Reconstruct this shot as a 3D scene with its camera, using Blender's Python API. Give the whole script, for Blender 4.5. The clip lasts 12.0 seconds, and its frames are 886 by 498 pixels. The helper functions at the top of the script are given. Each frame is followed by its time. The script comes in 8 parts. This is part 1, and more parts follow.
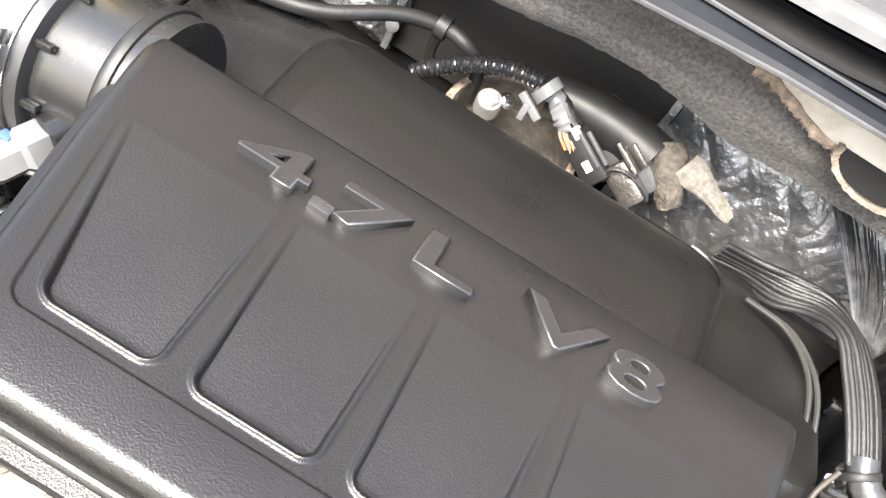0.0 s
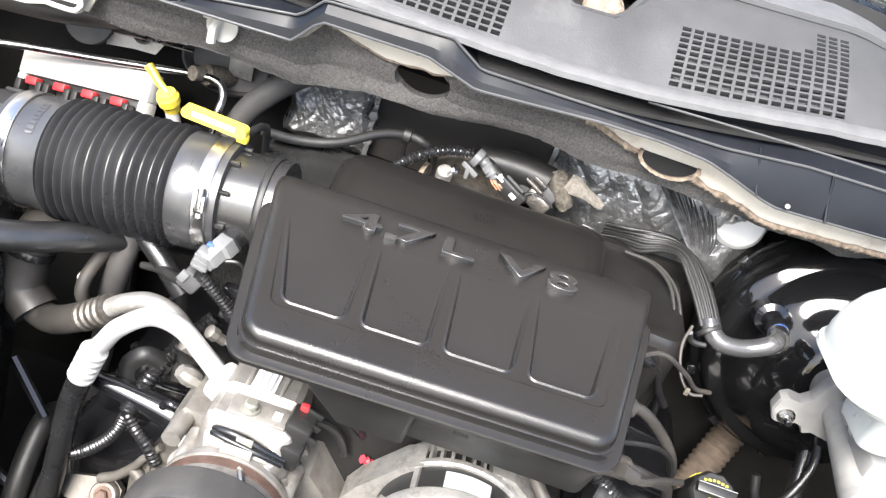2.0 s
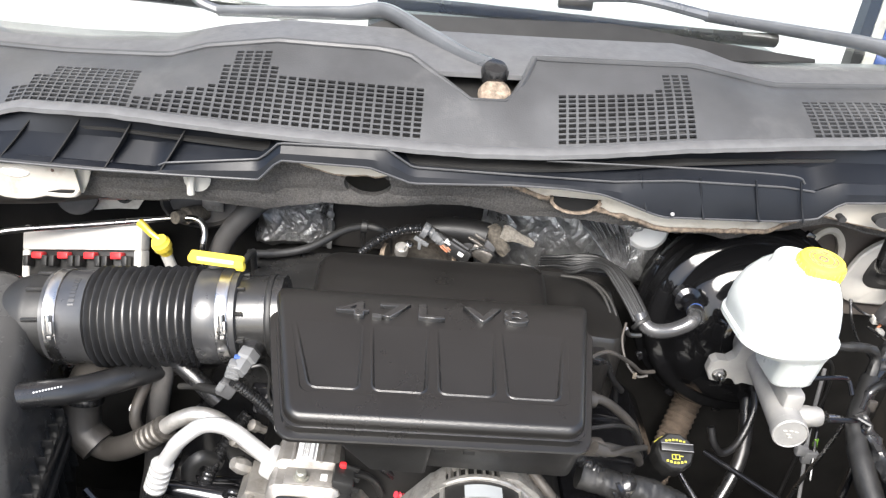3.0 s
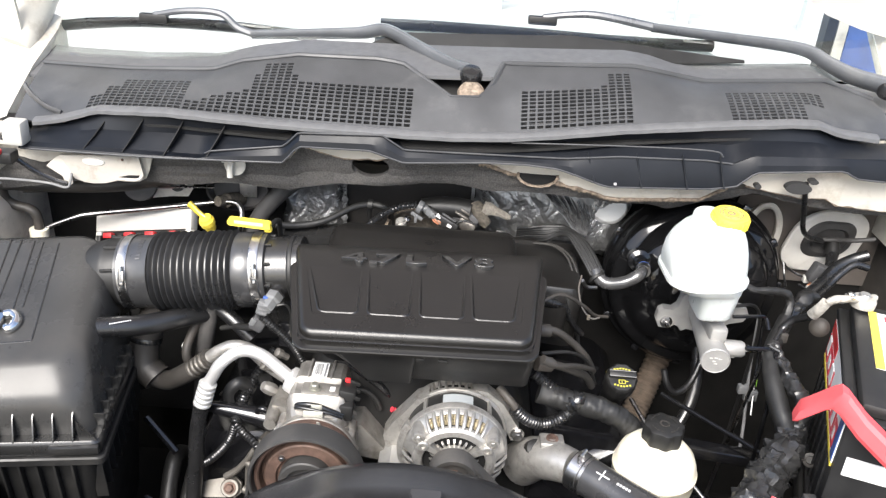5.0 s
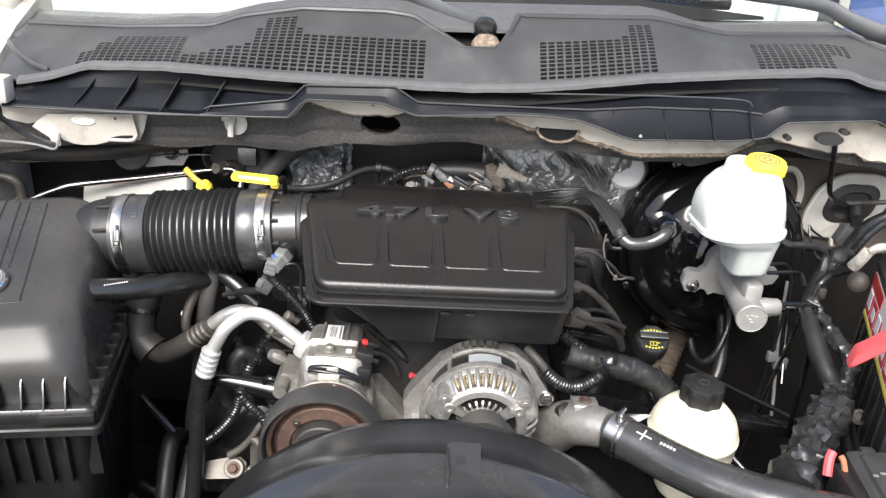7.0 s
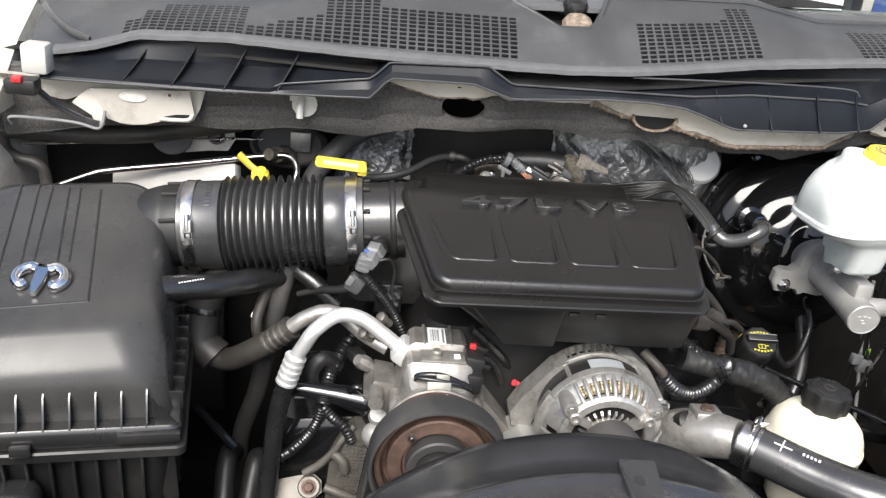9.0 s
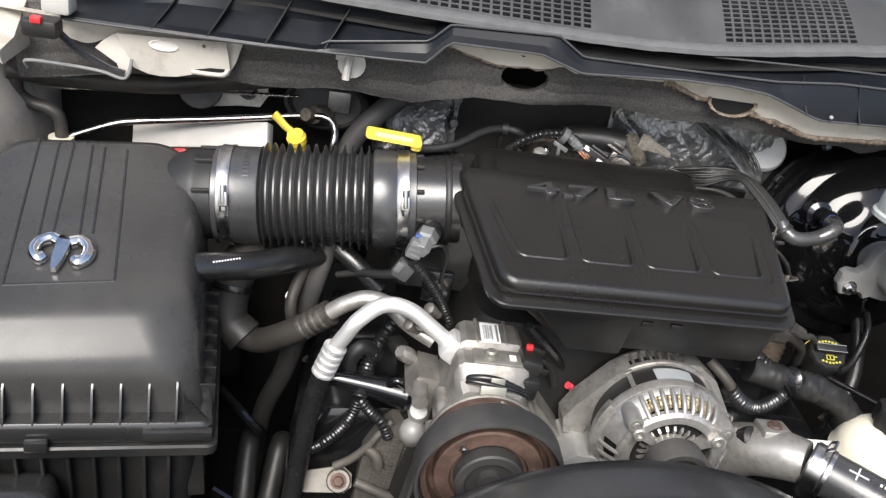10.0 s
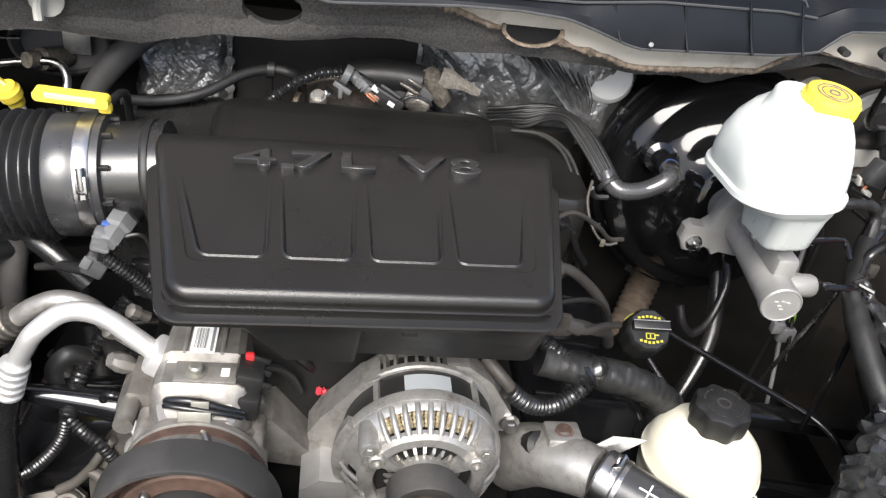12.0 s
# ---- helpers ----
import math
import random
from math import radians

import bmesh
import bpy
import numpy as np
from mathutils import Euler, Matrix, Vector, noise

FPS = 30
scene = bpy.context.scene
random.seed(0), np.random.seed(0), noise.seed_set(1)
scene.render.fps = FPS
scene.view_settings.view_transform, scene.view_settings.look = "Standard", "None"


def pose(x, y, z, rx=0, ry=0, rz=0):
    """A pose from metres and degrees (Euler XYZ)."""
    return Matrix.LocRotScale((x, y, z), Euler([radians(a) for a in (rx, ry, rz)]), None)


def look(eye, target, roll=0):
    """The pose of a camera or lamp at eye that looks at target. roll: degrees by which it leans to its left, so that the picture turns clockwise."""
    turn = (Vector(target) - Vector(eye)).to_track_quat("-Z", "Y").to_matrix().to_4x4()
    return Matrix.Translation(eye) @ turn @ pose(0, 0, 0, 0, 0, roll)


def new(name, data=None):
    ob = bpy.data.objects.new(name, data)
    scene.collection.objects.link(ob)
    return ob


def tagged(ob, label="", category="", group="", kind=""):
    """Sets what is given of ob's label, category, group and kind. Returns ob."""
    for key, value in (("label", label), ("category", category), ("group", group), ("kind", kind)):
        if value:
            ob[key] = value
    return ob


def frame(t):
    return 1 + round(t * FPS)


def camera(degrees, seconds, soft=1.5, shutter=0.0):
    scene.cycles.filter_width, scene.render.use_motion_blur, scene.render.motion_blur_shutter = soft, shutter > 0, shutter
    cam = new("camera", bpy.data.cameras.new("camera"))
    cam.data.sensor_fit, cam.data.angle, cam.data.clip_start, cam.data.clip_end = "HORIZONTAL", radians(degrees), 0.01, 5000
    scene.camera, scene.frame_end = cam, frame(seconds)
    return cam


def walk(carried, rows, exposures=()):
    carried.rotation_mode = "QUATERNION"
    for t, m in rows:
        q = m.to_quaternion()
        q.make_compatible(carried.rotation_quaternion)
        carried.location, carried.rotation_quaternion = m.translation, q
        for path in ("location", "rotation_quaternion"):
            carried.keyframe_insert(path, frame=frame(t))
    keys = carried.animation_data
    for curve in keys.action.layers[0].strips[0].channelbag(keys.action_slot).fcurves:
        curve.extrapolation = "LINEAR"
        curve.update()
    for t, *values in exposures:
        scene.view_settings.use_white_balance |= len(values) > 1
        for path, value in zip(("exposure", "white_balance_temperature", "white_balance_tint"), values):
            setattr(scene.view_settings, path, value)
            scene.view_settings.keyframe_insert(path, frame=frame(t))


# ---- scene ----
cam = camera(56.0, 12.0, soft=1.3)
PATH = [
    (0.0, pose(0.0720, -0.1736, 1.3614, 45.87, -24.40, 23.32)),
    (0.5, pose(0.0745, -0.2570, 1.3907, 47.64, -23.06, 21.21)),
    (1.0, pose(0.0653, -0.3530, 1.4154, 49.84, -23.08, 19.87)),
    (1.5, pose(0.0637, -0.4306, 1.4531, 52.82, -21.72, 16.48)),
    (2.0, pose(0.0545, -0.5085, 1.5104, 56.25, -16.33, 10.39)),
    (2.5, pose(0.0449, -0.5892, 1.5711, 58.72, -10.01, 4.23)),
    (3.0, pose(0.0319, -0.6633, 1.6368, 60.79, -6.01, 0.15)),
    (3.2, pose(0.0286, -0.6896, 1.6654, 61.13, -5.50, -0.68)),
    (4.8, pose(0.1137, -0.9078, 1.6791, 62.69, -3.90, 2.27)),
    (5.0, pose(0.1129, -0.9266, 1.6698, 63.14, -3.89, 2.34)),
    (5.5, pose(0.1151, -0.9568, 1.6547, 64.14, -3.36, 2.33)),
    (6.0, pose(0.0935, -0.9585, 1.6376, 64.43, -3.32, 2.58)),
    (6.5, pose(0.0762, -0.9396, 1.5881, 64.79, -3.69, 2.42)),
    (6.7, pose(0.0689, -0.9259, 1.5670, 64.99, -3.89, 1.69)),
    (8.3, pose(-0.0571, -0.8324, 1.4858, 66.01, -4.55, -3.66)),
    (8.5, pose(-0.0863, -0.8245, 1.4825, 65.94, -4.95, -3.80)),
    (9.0, pose(-0.1581, -0.8097, 1.4746, 65.63, -6.33, -4.05)),
    (9.5, pose(-0.2123, -0.7760, 1.4706, 64.28, -8.28, -3.98)),
    (10.0, pose(-0.2252, -0.7032, 1.4722, 61.50, -9.58, -3.09)),
    (10.5, pose(-0.1902, -0.6148, 1.4860, 57.55, -9.53, -1.66)),
    (11.0, pose(-0.1275, -0.5574, 1.4851, 55.03, -8.65, -1.45)),
    (11.5, pose(-0.0483, -0.5315, 1.4817, 54.20, -8.39, -2.56)),
    (12.0, pose(0.0397, -0.5277, 1.4874, 54.97, -8.10, -4.89)),
]
walk(cam, PATH, exposures=[(0.0, 2.26, 6730, 10), (0.5, 2.32, 6700, 10), (1.0, 2.22, 6580, 10), (1.5, 2.08, 6500, 10), (2.0, 1.92, 6500, 10), (2.5, 1.58, 6500, 10), (3.0, 1.3, 6500, 10), (5.0, 1.06, 6500, 10), (6.5, 0.9, 6500, 10), (8.5, 0.76, 6500, 10), (9.5, 0.66, 6500, 10), (10.5, 0.52, 6500, 10), (11.0, 0.58, 6500, 10), (12.0, 0.72, 6500, 10)])

# ---------------------------------------------------------------- light
world = bpy.data.worlds.new("sky")
scene.world = world
world.use_nodes = True
wn = world.node_tree.nodes
sky = wn.new("ShaderNodeTexSky")
sky.sky_type, sky.sun_disc = "NISHITA", False
sky.sun_elevation, sky.sun_rotation = radians(46), radians(195)
sky.air_density, sky.dust_density = 1.0, 2.5
wn["Background"].inputs["Strength"].default_value = 0.15
world.node_tree.links.new(sky.outputs[0], wn["Background"].inputs["Color"])
sun_data = bpy.data.lights.new("sun", "SUN")
sun_data.energy, sun_data.angle, sun_data.color = 3.7, radians(36), (1.0, 0.975, 0.93)
sun = new("sun", sun_data)
sun.matrix_world = look((-0.8, -3.0, 4.3), (0.1, 0.1, 1.0))


# ---------------------------------------------------------------- materials
def material(name, colour, rough=0.5, metal=0.0, vary=0.25, scale=30.0, bump=0.0, bump_scale=200.0,
             dirt=None, dirt_amount=0.0, dirt_scale=6.0, coat=0.0, spec=0.5, sss=0.0, wear=0.11):
    """A surface with fine grain, broad variation, relief and, where it has any, dust of another colour."""
    m = bpy.data.materials.new(name)
    m.use_nodes = True
    nt = m.node_tree
    n, l = nt.nodes, nt.links
    p = n["Principled BSDF"]
    tc = n.new("ShaderNodeTexCoord")
    n1 = n.new("ShaderNodeTexNoise")
    n1.inputs["Scale"].default_value, n1.inputs["Detail"].default_value = scale, 6
    l.new(tc.outputs["Object"], n1.inputs["Vector"])
    ramp = n.new("ShaderNodeValToRGB")
    c = Vector(colour)
    a, b = c * (1 - vary), c * (1 + vary)
    ramp.color_ramp.elements[0].position, ramp.color_ramp.elements[1].position = 0.3, 0.7
    ramp.color_ramp.elements[0].color = (*a, 1)
    ramp.color_ramp.elements[1].color = (*[min(v, 1) for v in b], 1)
    l.new(n1.outputs["Fac"], ramp.inputs["Fac"])
    out = ramp.outputs["Color"]
    n2 = n.new("ShaderNodeTexNoise")
    n2.inputs["Scale"].default_value, n2.inputs["Detail"].default_value, n2.inputs["Roughness"].default_value = dirt_scale, 8, 0.7
    l.new(tc.outputs["Object"], n2.inputs["Vector"])
    if dirt:
        r2 = n.new("ShaderNodeValToRGB")
        r2.color_ramp.elements[0].position, r2.color_ramp.elements[1].position = 0.62 - 0.3 * dirt_amount, 0.75
        l.new(n2.outputs["Fac"], r2.inputs["Fac"])
        mul = n.new("ShaderNodeMath")
        mul.operation = "MULTIPLY"
        mul.inputs[1].default_value = min(1.0, 0.4 + dirt_amount)
        l.new(r2.outputs["Color"], mul.inputs[0])
        mix = n.new("ShaderNodeMix")
        mix.data_type = "RGBA"
        l.new(mul.outputs[0], mix.inputs["Factor"])
        l.new(out, mix.inputs["A"])
        mix.inputs["B"].default_value = (*dirt, 1)
        out = mix.outputs["Result"]
    l.new(out, p.inputs["Base Color"])
    mr = n.new("ShaderNodeMapRange")
    mr.inputs["To Min"].default_value, mr.inputs["To Max"].default_value = max(0.02, rough - wear), min(1.0, rough + wear)
    mr.inputs["From Min"].default_value, mr.inputs["From Max"].default_value = 0.35, 0.65
    l.new(n2.outputs["Fac"], mr.inputs["Value"])
    l.new(mr.outputs[0], p.inputs["Roughness"])
    p.inputs["Metallic"].default_value = metal
    p.inputs["Specular IOR Level"].default_value = spec
    p.inputs["Coat Weight"].default_value = coat
    p.inputs["Coat Roughness"].default_value = 0.08
    if sss:
        p.inputs["Subsurface Weight"].default_value = sss
        p.inputs["Subsurface Radius"].default_value = (0.01, 0.01, 0.008)
    if bump:
        n3 = n.new("ShaderNodeTexNoise")
        n3.inputs["Scale"].default_value, n3.inputs["Detail"].default_value = bump_scale, 3
        l.new(tc.outputs["Object"], n3.inputs["Vector"])
        bp = n.new("ShaderNodeBump")
        bp.inputs["Strength"].default_value, bp.inputs["Distance"].default_value = bump, 0.002
        l.new(n3.outputs["Fac"], bp.inputs["Height"])
        l.new(bp.outputs["Normal"], p.inputs["Normal"])
    return m


M = {
    "lid": material("grained_black_plastic", (0.0122, 0.0114, 0.0106), 0.29, spec=0.56, vary=0.12, scale=12, bump=0.14, bump_scale=1100, wear=0.025),
    "sleeve": material("braided_black_sleeve", (0.016, 0.0158, 0.0155), 0.36, spec=0.6, vary=0.3, scale=300, bump=0.3, bump_scale=900),
    "shieldpanel": material("dull_brown_grey_panel", (0.030, 0.0275, 0.0255), 0.7, vary=0.12, scale=20, bump=0.05, bump_scale=300),
    "liner": material("mauve_grey_hood_liner", (0.24, 0.215, 0.22), 0.95, vary=0.15, scale=40, bump=0.4),
    "palepost": material("pale_green_paint", (0.50, 0.56, 0.52), 0.6, vary=0.08),
    # paler, shinier copy of the letter face: light on the sides painted in
    "litletter": material("lit_satin_black_lettering", (0.03, 0.0295, 0.029), 0.24, spec=1.0, vary=0.1, bump=0.015),
    "box": material("satin_black_plastic", (0.019, 0.0187, 0.0183), 0.27, spec=0.85, vary=0.15, bump=0.03, bump_scale=600, dirt=(0.04, 0.037, 0.034), dirt_amount=0.15, wear=0.05),
    "matte": material("matte_black_plastic", (0.013, 0.0128, 0.0125), 0.48, vary=0.25, bump=0.05, bump_scale=400, dirt=(0.05, 0.046, 0.04), dirt_amount=0.12),
    "gloss": material("gloss_black_paint", (0.008, 0.008, 0.009), 0.16, coat=0.4, dirt=(0.06, 0.055, 0.045), dirt_amount=0.15),
    "rubber": material("black_rubber", (0.012, 0.012, 0.0125), 0.27, spec=0.75, vary=0.3, bump=0.04, dirt=(0.055, 0.05, 0.045), dirt_amount=0.15),
    "dusty": material("dusty_rubber", (0.035, 0.032, 0.029), 0.55, vary=0.3, bump=0.1, dirt=(0.09, 0.072, 0.056), dirt_amount=0.45),
    "cowl": material("grey_black_cowl_plastic", (0.05, 0.0512, 0.054), 0.46, vary=0.2, scale=15, bump=0.12, bump_scale=500, dirt=(0.12, 0.12, 0.12), dirt_amount=0.25),
    "plenum": material("blue_black_plastic", (0.0065, 0.0078, 0.0108), 0.40, spec=0.26, vary=0.2, scale=12, dirt=(0.04, 0.04, 0.042), dirt_amount=0.1),
    "seal": material("weathered_grey_seal", (0.095, 0.096, 0.099), 0.55, vary=0.12, scale=60, bump=0.2),
    "felt": material("grey_felt", (0.084, 0.080, 0.077), 0.9, vary=0.45, scale=420, bump=0.8, bump_scale=700, dirt=(0.15, 0.14, 0.125), dirt_amount=0.25, dirt_scale=30),
    "body": material("beige_body_paint", (0.56, 0.53, 0.47), 0.4, vary=0.1, scale=8, dirt=(0.2, 0.15, 0.1), dirt_amount=0.35, dirt_scale=14),
    "rust": material("torn_brown_edge", (0.21, 0.165, 0.125), 0.9, vary=0.55, scale=150, bump=0.7, bump_scale=500, dirt=(0.40, 0.33, 0.25), dirt_amount=0.3, dirt_scale=70),
    "alu": material("cast_aluminium", (0.44, 0.425, 0.40), 0.42, metal=0.72, vary=0.14, scale=90, bump=0.12, bump_scale=700, dirt=(0.11, 0.093, 0.075), dirt_amount=0.40, dirt_scale=48, wear=0.08),
    "steel": material("bright_steel", (0.5, 0.49, 0.48), 0.28, metal=1.0, vary=0.12, dirt=(0.3, 0.27, 0.22), dirt_amount=0.15),
    "pipe": material("pale_aluminium_pipe", (0.85, 0.84, 0.82), 0.42, metal=0.7, vary=0.08, dirt=(0.4, 0.37, 0.32), dirt_amount=0.15),
    "rusty": material("rusty_steel", (0.10, 0.062, 0.048), 0.6, metal=0.3, vary=0.4, scale=60, bump=0.3),
    "ecmcase": material("pale_cast_case", (0.60, 0.585, 0.55), 0.4, vary=0.06, dirt=(0.5, 0.46, 0.38), dirt_amount=0.15),
    "belt": material("dusty_belt_rubber", (0.036, 0.035, 0.034), 0.5, vary=0.15, scale=20, bump=0.05, dirt=(0.1, 0.09, 0.08), dirt_amount=0.2),
    "paper": material("blue_grey_paper", (0.3, 0.32, 0.33), 0.6, vary=0.08),
    # near-black steel: the shade deep in the bay is put into its colour
    "bayshade": material("shade_black_steel", (0.010, 0.0095, 0.009), 0.6, spec=0.3, vary=0.3, dirt=(0.02, 0.019, 0.017), dirt_amount=0.15),
    "ductcloth": material("dusty_tan_duct", (0.095, 0.072, 0.054), 0.9, vary=0.3, scale=70, bump=0.4),
    "paleyellow": material("worn_yellow_print", (0.85, 0.76, 0.34), 0.5, vary=0.1),
    "palealu": material("pale_cast_aluminium", (0.34, 0.335, 0.325), 0.5, metal=0.35, vary=0.1, scale=50, bump=0.12, bump_scale=350, dirt=(0.4, 0.37, 0.32), dirt_amount=0.15, dirt_scale=20),
    "bellows": material("grey_black_hose_rubber", (0.034, 0.034, 0.0352), 0.30, spec=0.85, vary=0.2, bump=0.04, dirt=(0.075, 0.073, 0.07), dirt_amount=0.3),
    "tape": material("cloth_tape", (0.014, 0.0138, 0.0135), 0.52, vary=0.3, scale=80, bump=0.15, bump_scale=300, dirt=(0.05, 0.046, 0.04), dirt_amount=0.2),
    "shroud": material("dusty_satin_black_plastic", (0.028, 0.028, 0.029), 0.24, spec=0.9, vary=0.2, scale=20, bump=0.015, dirt=(0.06, 0.057, 0.052), dirt_amount=0.2, dirt_scale=9, wear=0.05),
    "yellow": material("yellow_plastic", (0.80, 0.62, 0.07), 0.4, vary=0.06, dirt=(0.4, 0.3, 0.08), dirt_amount=0.1),
    "white": material("white_translucent_plastic", (0.66, 0.69, 0.67), 0.34, vary=0.07, scale=14, sss=0.25, bump=0.05, bump_scale=120, dirt=(0.48, 0.49, 0.45), dirt_amount=0.2, dirt_scale=12),
    "cream": material("cream_translucent_plastic", (0.78, 0.74, 0.6), 0.4, vary=0.04, sss=0.3, dirt=(0.5, 0.44, 0.33), dirt_amount=0.15),
    "red": material("red_plastic", (0.62, 0.03, 0.035), 0.4, vary=0.1),
    "redcover": material("faded_red_rubber", (0.66, 0.09, 0.1), 0.5, vary=0.08),
    "foil": material("crumpled_foil", (0.34, 0.34, 0.338), 0.34, metal=0.7, vary=0.3, scale=40, bump=0.6, bump_scale=360, dirt=(0.13, 0.13, 0.13), dirt_amount=0.25, dirt_scale=16),
    "redprint": material("red_print", (0.55, 0.04, 0.06), 0.5, vary=0.05),
    "connector": material("dark_grey_connector", (0.06, 0.06, 0.062), 0.45, vary=0.25, scale=60, bump=0.1),
    "collar": material("dull_steel_collar", (0.2, 0.185, 0.165), 0.4, metal=0.8, vary=0.35, scale=70, bump=0.4, bump_scale=500, dirt=(0.05, 0.043, 0.036), dirt_amount=0.6, dirt_scale=60),
    "oilprint": material("worn_yellow_print", (0.42, 0.38, 0.04), 0.5, vary=0.2, scale=200),
    "grey": material("grey_connector_plastic", (0.2, 0.2, 0.2), 0.5, vary=0.15),
    "lightgrey": material("pale_grey_plastic", (0.45, 0.44, 0.41), 0.5, vary=0.1, dirt=(0.3, 0.26, 0.2), dirt_amount=0.2),
    "label": material("white_label", (0.8, 0.8, 0.78), 0.5, vary=0.03),
    # black for the painted shade inside holes
    "print": material("hole_shade_black", (0.02, 0.02, 0.02), 0.6, vary=0.1),
    "whiteprint": material("white_print", (0.75, 0.75, 0.75), 0.5, vary=0.05),
    "orange": material("orange_wire", (0.42, 0.17, 0.09), 0.5),
    "chrome": material("chrome_plastic", (0.75, 0.75, 0.75), 0.12, metal=1.0, vary=0.05),
    "hoodpaint": material("white_body_paint", (0.72, 0.70, 0.66), 0.35, vary=0.05, scale=6),
    # almost black, painted where recesses and gaps would lie in shade
    "shadeblack": material("recess_shade_black", (0.004, 0.004, 0.004), 0.9, vary=0.1),
    "asphalt": material("grey_concrete", (0.42, 0.41, 0.39), 0.9, vary=0.2, scale=4, bump=0.3),
    "brown": material("tan_canvas", (0.09, 0.078, 0.062), 0.9, vary=0.4, scale=260, bump=0.8, bump_scale=420),
    "blue": material("blue_paint", (0.05, 0.1, 0.3), 0.5),
    "battcase": material("satin_black_battery_case", (0.014, 0.014, 0.0145), 0.4, vary=0.2, bump=0.05, bump_scale=500, dirt=(0.06, 0.055, 0.05), dirt_amount=0.15),
    "corroded": material("corroded_lead", (0.42, 0.40, 0.36), 0.6, metal=0.3, vary=0.35, scale=90, bump=0.4, bump_scale=400, dirt=(0.2, 0.17, 0.13), dirt_amount=0.3, dirt_scale=60),
    "fuselid": material("dark_grey_plastic_lid", (0.034, 0.034, 0.035), 0.42, vary=0.15, bump=0.06, bump_scale=500, dirt=(0.08, 0.075, 0.07), dirt_amount=0.15),
    "shinytape": material("shiny_wrinkled_tape", (0.02, 0.02, 0.0205), 0.33, spec=0.7, vary=0.3, scale=60, bump=0.35, bump_scale=160, dirt=(0.07, 0.066, 0.06), dirt_amount=0.25, dirt_scale=40),
    "boot": material("dusty_grey_rubber", (0.05, 0.048, 0.047), 0.6, vary=0.2, scale=30, bump=0.1, dirt=(0.13, 0.12, 0.11), dirt_amount=0.25),
    "fwpanel": material("brown_grey_sheet_metal", (0.105, 0.092, 0.083), 0.5, vary=0.2, scale=14, bump=0.06, dirt=(0.16, 0.135, 0.11), dirt_amount=0.3, dirt_scale=18),
    "palepanel": material("pale_painted_panel", (0.62, 0.60, 0.56), 0.45, vary=0.08, dirt=(0.3, 0.26, 0.2), dirt_amount=0.15),
    "wiperarm": material("weathered_satin_arm_paint", (0.085, 0.09, 0.098), 0.34, spec=0.7, vary=0.2, scale=25, bump=0.05, dirt=(0.16, 0.16, 0.155), dirt_amount=0.25),
    "airbox": material("dusty_satin_black_box", (0.042, 0.0412, 0.040), 0.27, spec=0.34, vary=0.15, scale=14, bump=0.04, bump_scale=600, dirt=(0.06, 0.056, 0.052), dirt_amount=0.25, dirt_scale=10, wear=0.05),
    "grimecast": material("grimy_cast_aluminium", (0.15, 0.14, 0.125), 0.5, metal=0.5, vary=0.3, scale=60, bump=0.14, bump_scale=600, dirt=(0.06, 0.05, 0.04), dirt_amount=0.4, dirt_scale=30),
    "plugshell": material("pale_grey_plug_shell", (0.135, 0.138, 0.14), 0.4, vary=0.15, scale=60, bump=0.08, dirt=(0.12, 0.115, 0.105), dirt_amount=0.25, dirt_scale=50),
    "innerpaint": material("worn_dirty_primer", (0.42, 0.39, 0.35), 0.5, vary=0.2, scale=16, bump=0.05, dirt=(0.10, 0.085, 0.07), dirt_amount=0.35, dirt_scale=12),
    "bracketpaint": material("dulled_beige_paint", (0.40, 0.375, 0.335), 0.45, vary=0.12, scale=20, dirt=(0.2, 0.165, 0.125), dirt_amount=0.3, dirt_scale=25),
    "palecanvas": material("pale_woven_canvas", (0.18, 0.163, 0.138), 0.9, vary=0.3, scale=260, bump=0.8, bump_scale=420),
    "greyhose": material("smooth_grey_black_hose", (0.045, 0.045, 0.046), 0.22, spec=0.85, vary=0.2, bump=0.03, dirt=(0.12, 0.12, 0.118), dirt_amount=0.25, dirt_scale=30),
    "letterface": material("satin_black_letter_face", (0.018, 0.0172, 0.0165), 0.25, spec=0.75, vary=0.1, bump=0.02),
    "boosterpaint": material("clean_gloss_black_paint", (0.006, 0.006, 0.0065), 0.08, spec=0.5, vary=0.2, scale=20, dirt=(0.03, 0.028, 0.025), dirt_amount=0.12, dirt_scale=14, wear=0.03),
    "strand": material("silver_grey_strand", (0.15, 0.15, 0.152), 0.34, metal=0.6, vary=0.5, scale=120),
    "greenmark": material("green_paint_mark", (0.25, 0.5, 0.06), 0.5),
    "compcast": material("stained_cast_aluminium", (0.30, 0.285, 0.262), 0.44, metal=0.6, vary=0.22, scale=45, bump=0.10, bump_scale=700, dirt=(0.10, 0.078, 0.06), dirt_amount=0.42, dirt_scale=26, wear=0.1),
    "zinc": material("dull_zinc_plate", (0.30, 0.295, 0.255), 0.42, metal=0.6, vary=0.15, scale=60, dirt=(0.16, 0.14, 0.10), dirt_amount=0.25),
    "copper": material("varnished_winding", (0.34, 0.29, 0.19), 0.38, metal=0.45, vary=0.4, scale=260),
}


